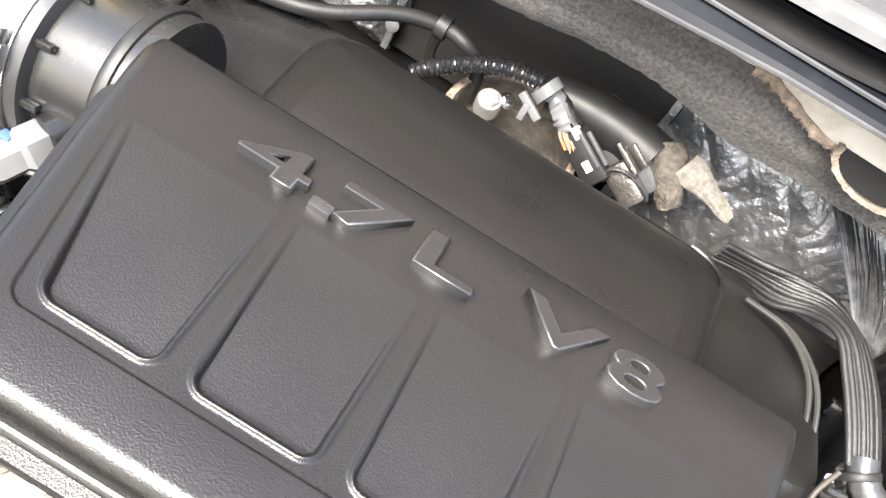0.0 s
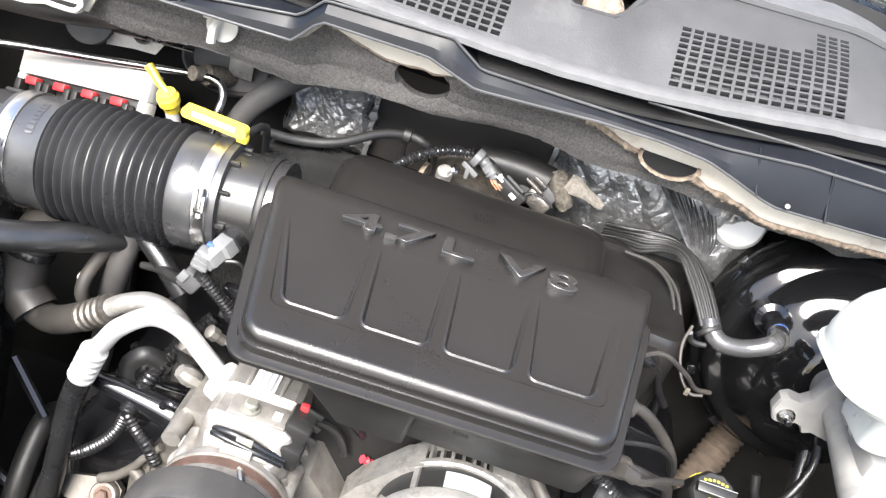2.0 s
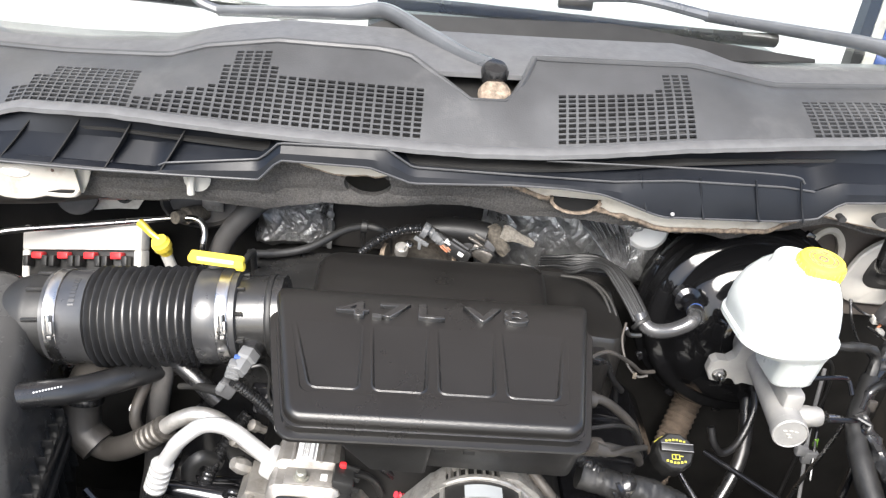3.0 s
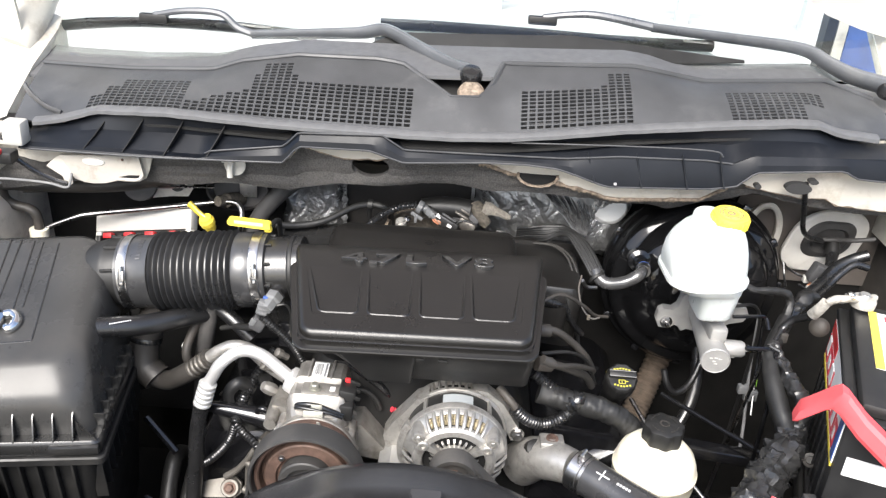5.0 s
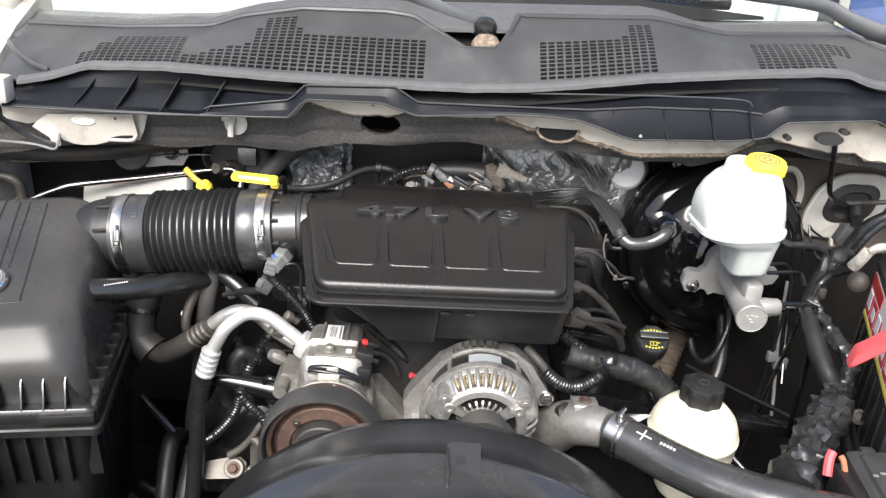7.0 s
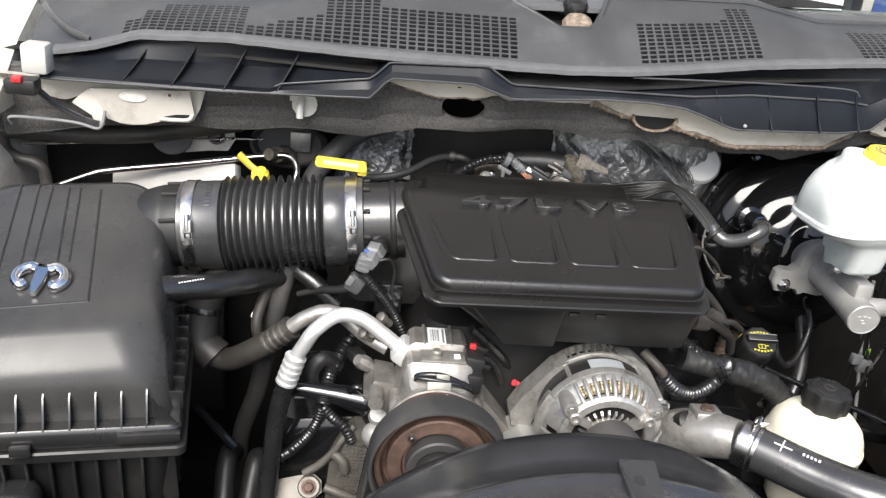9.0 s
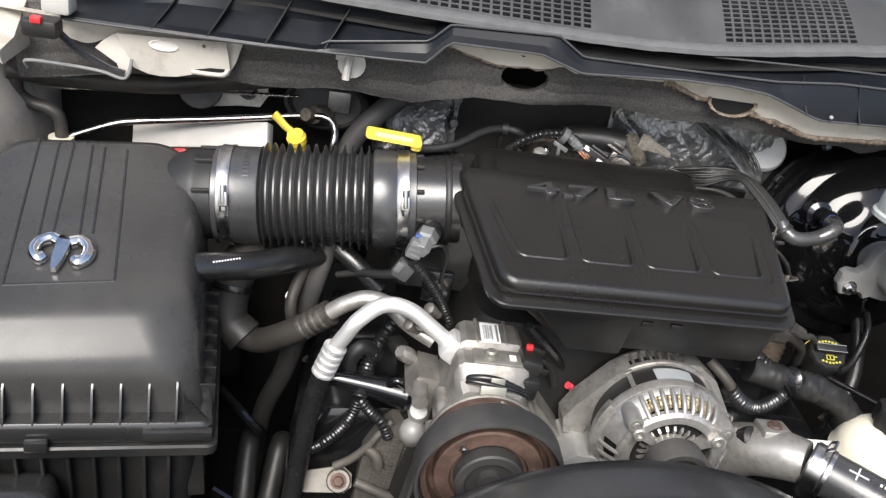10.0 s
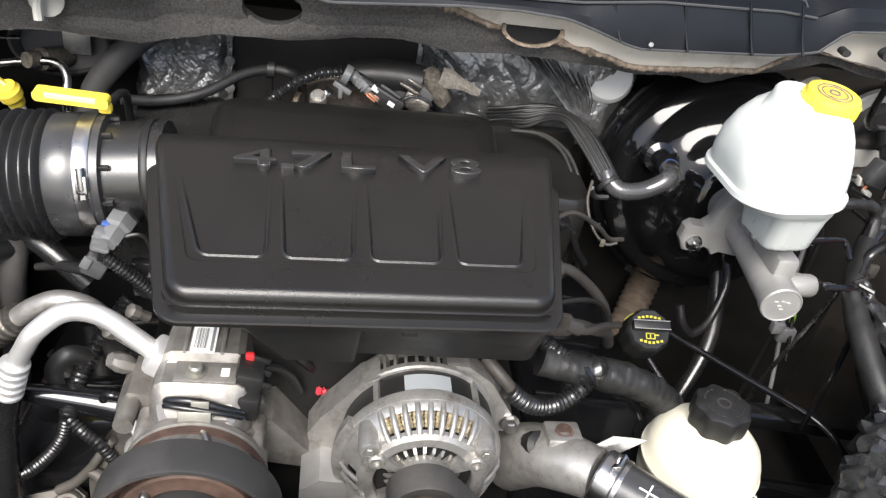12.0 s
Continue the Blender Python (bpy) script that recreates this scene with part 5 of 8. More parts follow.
# ---------------------------------------------------------------- steering, dipstick, fluid tanks on the driver side
ps = thing("power_steering_reservoir", (0.425, 0.0, 0.82), "cream plastic power steering reservoir with black cap", "fluid reservoir")
PC = (0.427, -0.004, 0.0)
bm = B()
lathe(bm, [(0.030, 0.79), (0.036, 0.80), (0.040, 0.845), (0.052, 0.852), (0.0560, 0.860), (0.0575, 0.872), (0.0575, 0.884), (0.0590, 0.8855), (0.0590, 0.8895), (0.0572, 0.891), (0.0558, 0.901), (0.0510, 0.913), (0.0410, 0.924), (0.0285, 0.931), (0.0, 0.935)], PC, (0, 0, 1), 56)
part("tank", bm, "cream", ps, angle=50)
bm = B()
n = 8
loops = []
for r, h in ((0.023, 0.930), (0.0265, 0.933), (0.0272, 0.938), (0.0272, 0.952), (0.0262, 0.957), (0.0225, 0.959), (0.0, 0.9592)):
    loops.append([Vector((0.430 + (r * (1 + 0.055 * math.cos(n * a))) * math.cos(a), 0.002 + (r * (1 + 0.055 * math.cos(n * a))) * math.sin(a), h)) for a in [2 * math.pi * i / 64 for i in range(64)]])
rings(bm, loops)
pcap = part("cap", bm, "matte", ps, "black lobed screw cap")
bm = B()
for a0 in (20, 110, 200, 290):
    for i in range(4):
        a = radians(a0 + i * 16)
        box(bm, (0.430 + 0.0185 * math.cos(a), 0.002 + 0.0185 * math.sin(a), 0.9596), (0.003, 0.0012, 0.0008), 0, Matrix.Rotation(a + 1.57, 3, "Z"))
lathe(bm, [(0.007, 0.9590), (0.007, 0.9600), (0.005, 0.9600), (0.005, 0.9590)], (0.430, 0.002, 0.0), (0, 0, 1), 20, cap=False)
part("cap_marking", bm, "dusty", pcap)
part("bracket", box(B(), (0.42, 0.045, 0.80), (0.05, 0.03, 0.10), 0.004), "matte", ps)
part("return_hose", tube(B(), [(0.427, 0.0, 0.80), (0.43, 0.02, 0.72), (0.42, 0.10, 0.60)], 0.012, 12), "rubber", ps)

oil = thing("oil_filler", (0.386, 0.12, 0.88), "black oil filler tube with yellow-printed cap", "oil filler")
OD = Vector((0.0, -0.52, 0.85)).normalized()
OC = Vector((0.386, 0.118, 0.936))
part("tube", lathe(B(), [(0.018, -0.11), (0.018, -0.012), (0.021, -0.004)], OC, OD, 24), "matte", oil)
bm = B()
n = 10
q = frame_of(OD)
loops = []
for r, h in ((0.0215, -0.004), (0.0234, -0.002), (0.0237, 0.004), (0.0237, 0.022), (0.0226, 0.027), (0.0204, 0.029), (0.0, 0.0292)):
    loops.append([OC + q @ Vector((r * (1 + 0.03 * math.cos(n * a)) * math.cos(a), r * (1 + 0.03 * math.cos(n * a)) * math.sin(a), h)) for a in [2 * math.pi * i / 60 for i in range(60)]])
rings(bm, loops)
ocap = part("cap", bm, "matte", oil, "black grip cap")
om = Matrix.Translation(OC + OD * 0.0293) @ Matrix.Rotation(math.atan2(0.52, 0.85), 4, "X") @ Matrix.Scale(0.8, 4)
bm = B()
for x0, x1, y0, y1 in ((-0.007, 0.006, -0.0065, -0.0052), (-0.007, 0.006, -0.0135, -0.0122), (-0.007, -0.0055, -0.0135, -0.0052), (0.0045, 0.006, -0.0135, -0.0052), (0.006, 0.011, -0.0085, -0.0070), (-0.0015, 0.0, -0.0135, -0.0052)):
    plate(bm, [(x0, y0), (x1, y0), (x1, y1), (x0, y1)], 0.0006, om)
for i in range(6):
    a = 0.10 * (i - 2.5)
    cx, cy = 0.0055 * (i - 2.5), -0.0185 + 0.0012 * abs(i - 2.5)
    plate(bm, [(cx - 0.0018, cy - 0.0018), (cx + 0.0018, cy - 0.0018), (cx + 0.0018, cy + 0.0014), (cx - 0.0018, cy + 0.0014)], 0.0006, om)
    plate(bm, [(cx - 0.0018, 0.0160 - 0.001 * abs(i - 2.5)), (cx + 0.0018, 0.0160 - 0.001 * abs(i - 2.5)), (cx + 0.0018, 0.0190 - 0.001 * abs(i - 2.5)), (cx - 0.0018, 0.0190 - 0.001 * abs(i - 2.5))], 0.0006, om)
part("print", bm, "oilprint", ocap, "yellow oil can symbol and small print")
bm = B()
for i in range(9):
    a = radians(42 + i * 12)
    p = OC + q @ Vector((0.0243 * math.cos(a), 0.0243 * math.sin(a), 0.010))
    box(bm, p, (0.0012, 0.0045, 0.0012), 0, q @ Matrix.Rotation(a, 3, "Z"))
part("side_print", bm, "oilprint", ocap)
gb = box(B(), (0, 0.0035, 0.0045), (0.050, 0.012, 0.0095), 0.0016)
gb.transform(om)
part("grip_bar", gb, "matte", ocap, "raised grip bar")
for yy in (-0.0022, 0.0088):
    gl = box(B(), (0, yy, 0.0092), (0.049, 0.0010, 0.0006), 0)
    gl.transform(om)
    part("bar_edge", gl, "grey", ocap)

# corrugated steering boot, column and rods in the dark behind
single("corrugated_duct", tube(B(), [(0.560, 0.475, 0.83), (0.542, 0.455, 0.775), (0.505, 0.40, 0.70), (0.470, 0.34, 0.64), (0.45, 0.30, 0.55)], 0.025, 24, 8, ridge=0.003, pitch=0.010), "ductcloth", "tan corrugated flexible duct beside the oil filler", "duct")
for pts, r, mat, lab in (([(0.50, 0.26, 0.825), (0.57, 0.19, 0.823), (0.64, 0.115, 0.822), (0.67, 0.08, 0.80)], 0.0045, "gloss", "thin black control rod across the bay"),
                         ([(0.43, 0.19, 0.86), (0.46, 0.12, 0.84), (0.53, 0.02, 0.80), (0.56, -0.02, 0.78)], 0.0035, "steel", "thin steel rod behind the steering reservoir"),
                         ([(0.56, 0.33, 0.92), (0.55, 0.25, 0.84), (0.51, 0.20, 0.77), (0.46, 0.15, 0.68)], 0.010, "rubber", "black rubber hose under the booster"),
                         ([(0.490, 0.245, 0.885), (0.498, 0.235, 0.862), (0.515, 0.235, 0.848), (0.54, 0.25, 0.86), (0.56, 0.28, 0.90), (0.56, 0.33, 0.93)], 0.0055, "rubber", "thin looped rubber line under the booster")):
    single("control_rod" if r < 0.005 else "rubber_line", tube(B(), pts, r, 10), mat, lab, "rod" if r < 0.005 else "hose")
for i, (y, z, x0, x1) in enumerate(((0.06, 0.76, 0.46, 0.70), (0.0, 0.72, 0.48, 0.72), (0.14, 0.80, 0.50, 0.72))):
    single("frame_bracket", box(B(), ((x0 + x1) / 2, y, z), (x1 - x0, 0.03, 0.02), 0.005, Matrix.Rotation(0.12, 3, "Y")), "gloss", "black painted bracket deep in the bay", "bracket", "deep bay brackets")
# black valve cover under the loom
cover2 = thing("valve_cover", (0.33, 0.2, 0.70), "gloss black valve cover beside the intake box", "valve cover", "valve covers")
part("shell", rings(B(), [[Vector((x, y, 0.70)) for x, y in rrect(0.24, 0.44, 0.02, 0.40, 0.03)], [Vector((x, y, 0.84 - 0.12 * (x - 0.30))) for x, y in rrect(0.25, 0.42, 0.02, 0.40, 0.03)],
                                           [Vector((x, y, 0.862 - 0.12 * (x - 0.30))) for x, y in rrect(0.265, 0.40, 0.035, 0.38, 0.03)]]), "gloss", cover2)
for y in (0.06, 0.15, 0.24, 0.33):
    part("cover_bolt", hexhead(B(), (0.412, y, 0.815), (0.2, 0, 0.98), 0.006, 0.006, 0.009), "steel", cover2, "steel cover bolt")
for y in (0.10, 0.19, 0.28):
    part("cover_rib", box(B(), (0.335, y, 0.856), (0.11, 0.008, 0.014), 0.003, Matrix.Rotation(0.12, 3, "Y")), "gloss", cover2)
# block darkened by colour for the shade under the intake
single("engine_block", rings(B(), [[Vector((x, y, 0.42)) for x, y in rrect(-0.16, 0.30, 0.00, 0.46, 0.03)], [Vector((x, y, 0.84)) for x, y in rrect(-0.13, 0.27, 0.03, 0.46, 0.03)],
                                   [Vector((x, y, 0.98)) for x, y in rrect(-0.06, 0.22, 0.06, 0.44, 0.03)]]), "bayshade", "engine block under the intake, coloured near-black for shade", "engine block")
cover3 = thing("valve_cover", (-0.18, 0.24, 0.68), "gloss black valve cover behind the compressor pipes", "valve cover", "valve covers")
part("shell", rings(B(), [[Vector((x, y, 0.68)) for x, y in rrect(-0.26, -0.10, 0.06, 0.42, 0.03)], [Vector((x, y, 0.80 + 0.12 * (x + 0.18))) for x, y in rrect(-0.25, -0.10, 0.06, 0.42, 0.03)],
                                  [Vector((x, y, 0.825 + 0.12 * (x + 0.18))) for x, y in rrect(-0.235, -0.11, 0.075, 0.41, 0.03)]]), "gloss", cover3)
for y in (0.10, 0.20, 0.30):
    part("cover_bolt", hexhead(B(), (-0.242, y, 0.795), (-0.1, 0, 0.98), 0.006, 0.006, 0.009), "steel", cover3, "steel cover bolt")
    part("cover_rib", box(B(), (-0.172, y + 0.03, 0.826), (0.10, 0.008, 0.012), 0.003, Matrix.Rotation(-0.12, 3, "Y")), "gloss", cover3)

# ---------------------------------------------------------------- battery
battery = thing("battery", (0.70, 0.0, 0.905), "black car battery with red, white and yellow labels", "battery")
SKEW = Matrix.Translation((0.675, 0.104, 0)) @ Matrix.Rotation(radians(-19), 4, "Z")        # the battery stands askew in the bay


def skew_part(name, x0, x1, y0, y1, z0, z1, mat, parent, bevel=0.0, label=""):
    bm = box(B(), ((x0 + x1) / 2, (y0 + y1) / 2, (z0 + z1) / 2), (x1 - x0, y1 - y0, z1 - z0), bevel)
    bm.transform(SKEW)
    return part(name, bm, mat, parent, label)


skew_part("case", 0.0, 0.175, -0.245, 0.030, 0.905, 1.086, "battcase", battery, 0.004)
skew_part("rim", -0.003, 0.178, -0.248, 0.033, 1.080, 1.090, "battcase", battery, 0.003)
skew_part("top_cover", 0.010, 0.168, -0.238, 0.022, 1.0905, 1.108, "battcase", battery, 0.005)
skew_part("bottom_lip", -0.006, 0.181, -0.251, 0.036, 0.9055, 0.918, "battcase", battery, 0.003)
for y in (0.0, -0.036, -0.072, -0.108, -0.144, -0.18, -0.216):
    skew_part("case_rib", -0.003, 0.001, y - 0.0025, y + 0.0025, 0.918, 1.005, "battcase", battery, 0.001)
lab = skew_part("side_label", -0.0015, 0.001, -0.240, 0.024, 1.011, 1.075, "label", battery)
skew_part("yellow_stripe", -0.0022, 0.0005, -0.240, 0.024, 1.011, 1.0165, "yellow", lab)
skew_part("red_field", -0.0022, 0.0005, -0.060, 0.023, 1.056, 1.0745, "red", lab)
for i, (a, b) in enumerate(((0.022, -0.012), (-0.018, -0.050), (-0.056, -0.092), (-0.128, -0.154), (-0.160, -0.188), (-0.194, -0.216))):
    skew_part("brand_bar", -0.0024, 0.0005, b, a, 1.021, 1.052, "redprint", lab)
    skew_part("brand_gap", -0.0030, 0.0005, b + 0.006, a - 0.007, 1.029, 1.044 if i % 2 else 1.052, "label", lab)
skew_part("blue_corner", -0.0024, 0.0005, -0.239, -0.220, 1.018, 1.0745, "blue", lab)
tl = skew_part("top_label", 0.030, 0.150, -0.150, 0.002, 1.1075, 1.1090, "label", battery)
skew_part("yellow_stripe", 0.030, 0.041, -0.150, 0.002, 1.1085, 1.1096, "yellow", tl)
for i in range(6):
    skew_part("brand_bar", 0.050, 0.078, -0.020 - 0.021 * i, -0.006 - 0.021 * i, 1.1085, 1.1096, "redprint", tl)
skew_part("small_print", 0.095, 0.140, -0.060, -0.010, 1.1085, 1.1096, "redprint", tl)
skew_part("small_print", 0.095, 0.140, -0.140, -0.075, 1.1085, 1.1096, "red", tl)
skew_part("front_sticker", 0.012, 0.11, -0.247, -0.2445, 1.008, 1.034, "label", battery, 0.0, "blank white sticker")
tray = single("battery_tray", box(B(), (0.088, -0.108, 0.890), (0.20, 0.30, 0.028), 0.006), "matte", "black plastic tray under the battery", "battery tray")
tray.matrix_basis = SKEW
support = single("battery_support", box(B(), (0.088, -0.108, 0.638), (0.10, 0.18, 0.476), 0.01), "gloss", "black steel support under the battery tray", "bracket")
support.matrix_basis = SKEW
cover_path = [(0.553, -0.089, 1.066), (0.557, -0.093, 1.071), (0.572, -0.116, 1.106), (0.576, -0.123, 1.114), (0.581, -0.131, 1.113), (0.600, -0.148, 1.094), (0.640, -0.180, 1.066)]
loops = []
for i, p in enumerate(cover_path):
    h = 0.0125 if i else 0.011
    loops.append([Vector(p) + Vector((0.004 * dz / 0.016 + dy * 0.3, dy, dz)) for dy, dz in ((-0.009, -h), (-0.012, -h * 0.6), (-0.012, h * 0.6), (-0.008, h), (0.008, h), (0.010, h * 0.6), (0.010, -h * 0.6), (0.008, -h))])
single("red_terminal_cover", rings(B(), loops), "redcover", "faded red plastic terminal cover hanging over the battery corner", "terminal cover", angle=30)
term = thing("battery_terminal", (0.68, 0.10, 1.108), "corroded grey battery terminal clamp", "battery terminal")
bm = B()
tube(bm, [(0.646, 0.097, 1.117), (0.655, 0.095, 1.124), (0.672, 0.099, 1.124), (0.690, 0.104, 1.122), (0.715, 0.112, 1.122)], 0.0085, 12, 6, flat=0.6, crumple=0.003)
part("clamp", bm, "corroded", term)
part("ring", lathe(B(), [(0.0165, 0), (0.0170, 0.004), (0.0170, 0.010), (0.0150, 0.013), (0.010, 0.013)], (0.700, 0.108, 1.1105), (0, 0, 1), 24), "corroded", term)
part("post", lathe(B(), [(0.0090, 0), (0.0082, 0.018), (0.007, 0.020), (0, 0.020)], (0.700, 0.108, 1.1095), (0, 0, 1), 20), "alu", term)
part("bolt", hexhead(B(), (0.676, 0.100, 1.127), (0.1, 0, 1), 0.0055, 0.006, 0.008), "steel", term)
part("cable_lug", tube(B(), [(0.638, 0.112, 1.087), (0.639, 0.103, 1.100), (0.641, 0.098, 1.110), (0.644, 0.096, 1.119)], [0.0085, 0.0075], 10, 4, flat=0.75), "corroded", term)
part("cable", tube(B(), [(0.637, 0.115, 1.083), (0.633, 0.130, 1.070), (0.627, 0.140, 1.060), (0.615, 0.140, 1.043), (0.600, 0.120, 1.032)], 0.0058, 10), "rubber", term, "black cable")
pdc = thing("power_distribution_box", (0.63, -0.20, 0.90), "dark grey plastic fuse box in front of the battery", "fuse box")
part("base", box(B(), (0.645, -0.195, 0.915), (0.205, 0.125, 0.070), 0.006), "matte", pdc)
for lx0, lx1 in ((0.556, 0.612), (0.618, 0.745)):
    lid = part("lid", rings(B(), [[Vector((x, y, z + 0.12 * (y + 0.19))) for x, y in rrect(lx0 + g, lx1 - g, -0.252 + g, -0.128 - g, 0.006)] for g, z in ((0, 0.944), (0, 0.954), (0.004, 0.958), (0.010, 0.958), (0.012, 0.962), (0.016, 0.963))]), "fuselid", pdc, "dark grey lid")
    lm = Matrix.Translation(((lx0 + lx1) / 2, -0.175, 0.9655)) @ Matrix.Rotation(math.atan(0.12), 4, "X")
    for i in range(4):
        bm = box(B(), (0.010 * (i - 1.5), 0.004 * (i % 2), 0), (0.006, 0.003, 0.0008), 0)
        bm.transform(lm)
        part("print_bar", bm, "grey", lid)
    bm = box(B(), ((lx0 + lx1) / 2, -0.125, 0.958), (0.016, 0.010, 0.012), 0.002)
    part("latch", bm, "fuselid", lid)
part("support", box(B(), (0.66, -0.20, 0.64), (0.06, 0.06, 0.49), 0.005), "matte", pdc)
# main harness on the driver side
loom = thing("driver_side_loom", (0.60, 0.1, 0.95), "taped black wiring loom along the driver side of the bay", "wiring loom")
part("trunk", tube(B(), [(0.631, 0.170, 1.044), (0.599, 0.120, 1.024), (0.592, 0.095, 1.010), (0.589, 0.065, 0.998), (0.592, 0.030, 0.979), (0.597, 0.000, 0.961), (0.589, -0.020, 0.949)], [0.0115, 0.0150], 18, 6, crumple=0.0012), "tape", loom, "smooth grey-black taped trunk")
part("trunk", tube(B(), [(0.596, 0.115, 1.034), (0.605, 0.100, 1.018), (0.608, 0.070, 1.010), (0.615, 0.040, 1.004), (0.617, 0.015, 0.992), (0.612, -0.000, 0.969), (0.596, -0.025, 0.955)], [0.008, 0.0120], 20, 8, crumple=0.006), "shinytape", loom, "shiny wrinkled tape wrapping")
part("crumpled_wrap", tube(B(), [(0.598, -0.010, 0.956), (0.584, -0.030, 0.954), (0.559, -0.060, 0.938), (0.531, -0.100, 0.922), (0.500, -0.140, 0.916)], [0.018, 0.028], 26, 8, crumple=0.011), "shinytape", loom, "loose crumpled wrap")
part("hose_branch", tube(B(), [(0.554, 0.170, 1.098), (0.570, 0.170, 1.090), (0.599, 0.175, 1.087), (0.623, 0.180, 1.082), (0.634, 0.180, 1.067), (0.627, 0.165, 1.046), (0.610, 0.140, 1.033)], [0.0050, 0.0072], 10, crumple=0.0015), "tape", loom)
part("upper_branch", tube(B(), [(0.797, 0.310, 1.095), (0.774, 0.310, 1.085), (0.747, 0.300, 1.073), (0.723, 0.280, 1.060), (0.690, 0.240, 1.058), (0.654, 0.200, 1.054), (0.629, 0.170, 1.044)], [0.0095, 0.0085], 12), "rubber", loom)
part("upper_branch", tube(B(), [(0.798, 0.300, 1.077), (0.775, 0.300, 1.081), (0.752, 0.290, 1.068), (0.726, 0.270, 1.051), (0.684, 0.220, 1.051), (0.656, 0.190, 1.050), (0.630, 0.165, 1.044)], [0.0065, 0.006], 10), "rubber", loom)
part("knot", tube(B(), [(0.682, 0.220, 1.060), (0.658, 0.200, 1.054), (0.638, 0.180, 1.044)], [0.013, 0.011], 14, 6, crumple=0.005), "tape", loom, "taped joint")
part("tie", tube(B(), [(0.586, 0.100, 1.037), (0.598, 0.090, 1.035)], 0.0030, 8), "rubber", loom)
part("loop", tube(B(), [(0.596, -0.030, 0.943), (0.603, -0.040, 0.937), (0.598, -0.050, 0.931), (0.588, -0.050, 0.932)], 0.0040, 8), "rubber", loom)
part("clip_tab", box(B(), (0.614, 0.125, 1.037), (0.011, 0.006, 0.016), 0.002), "dusty", loom)
for i, pts in enumerate(([(0.687, 0.360, 1.047), (0.696, 0.360, 1.037), (0.713, 0.360, 1.027), (0.728, 0.350, 1.025)], [(0.727, 0.355, 1.022), (0.733, 0.350, 1.034), (0.738, 0.345, 1.024), (0.730, 0.340, 1.015)], [(0.687, 0.360, 1.047), (0.688, 0.340, 1.025), (0.676, 0.290, 1.023), (0.656, 0.220, 1.041)], [(0.729, 0.350, 1.021), (0.736, 0.345, 1.030), (0.741, 0.335, 1.026)], [(0.714, 0.340, 1.016), (0.723, 0.320, 1.016), (0.711, 0.280, 1.028), (0.668, 0.210, 1.050)])):
    part("wire", tube(B(), pts, 0.0021, 6), ("rubber", "orange", "rubber", "copper", "rubber")[i], loom)
part("connector", box(B(), (0.744, 0.345, 1.037), (0.030, 0.022, 0.034), 0.004, Matrix.Rotation(0.35, 3, "Y")), "connector", loom, "grey wire connector")
part("connector", box(B(), (0.728, 0.350, 1.023), (0.010, 0.012, 0.012), 0.002), "lightgrey", loom)
part("connector", box(B(), (0.729, 0.330, 1.014), (0.010, 0.012, 0.010), 0.002), "lightgrey", loom)
part("red_wire", tube(B(), [(0.531, -0.150, 0.942), (0.534, -0.140, 0.958), (0.538, -0.135, 0.965)], 0.0055, 8), "redcover", loom, "red wire end")
part("yellow_wire", tube(B(), [(0.552, -0.150, 0.944), (0.548, -0.145, 0.959), (0.546, -0.140, 0.963)], 0.0035, 8), "orange", loom, "orange wire end")
part("stud", lathe(B(), [(0.0135, 0), (0.0145, 0.006), (0.011, 0.010), (0.006, 0.012), (0.0, 0.0125)], (0.668, 0.140, 1.052), (-0.45, -0.8, 0.35), 20), "dusty", loom, "grey round stud")
part("ring_stud", lathe(B(), [(0.010, -0.003), (0.010, 0.003), (0.006, 0.004), (0.005, 0.0)], (0.624, -0.028, 0.941), (-0.3, -0.8, 0.5), 20), "dusty", loom)
part("ring_arm", tube(B(), [(0.616, -0.028, 0.941), (0.590, -0.026, 0.940)], 0.0028, 8), "dusty", loom)
# brake lines running down to the frame
lines = thing("brake_lines", (0.60, 0.15, 0.9), "thin black brake lines bent down behind the loom", "brake line")
part("line", tube(B(), [(0.543, 0.150, 1.052), (0.585, 0.155, 1.053), (0.595, 0.155, 1.049), (0.596, 0.140, 1.039)], 0.0030, 8, 4), "gloss", lines)
part("line", tube(B(), [(0.553, 0.100, 1.030), (0.584, 0.105, 1.028), (0.596, 0.105, 1.025), (0.595, 0.090, 1.016), (0.603, 0.090, 0.937), (0.610, 0.100, 0.824)], 0.0034, 8, 4), "gloss", lines)
part("line", tube(B(), [(0.633, 0.270, 0.984), (0.633, 0.250, 0.895), (0.632, 0.210, 0.802), (0.628, 0.190, 0.764)], 0.0028, 8, 4), "grey", lines, "grey coated line")
part("line", tube(B(), [(0.643, 0.270, 0.970), (0.644, 0.250, 0.896), (0.638, 0.210, 0.832)], 0.0026, 8, 4), "gloss", lines)
part("line_clip", box(B(), (0.637, 0.231, 0.857), (0.022, 0.010, 0.020), 0.002), "grey", lines, "grey plastic line clip")
part("green_mark", lathe(B(), [(0.0034, 0), (0.0034, 0.012)], (0.644, 0.240, 0.870), (0, 0.2, 1), 8), "greenmark", lines, "green paint mark")
# bellows seal and opening at the driver-side corner of the firewall
FWQ = Matrix.Translation((0.790, 0.452, 1.052)) @ Matrix.Rotation(radians(97), 4, "X")
def fw_ring(w0, w1, h0, h1, r, depth, lean=0.0):
    return [FWQ @ Vector((x + lean * y, y, depth)) for x, y in rrect(w0, w1, h0, h1, r, 7)]


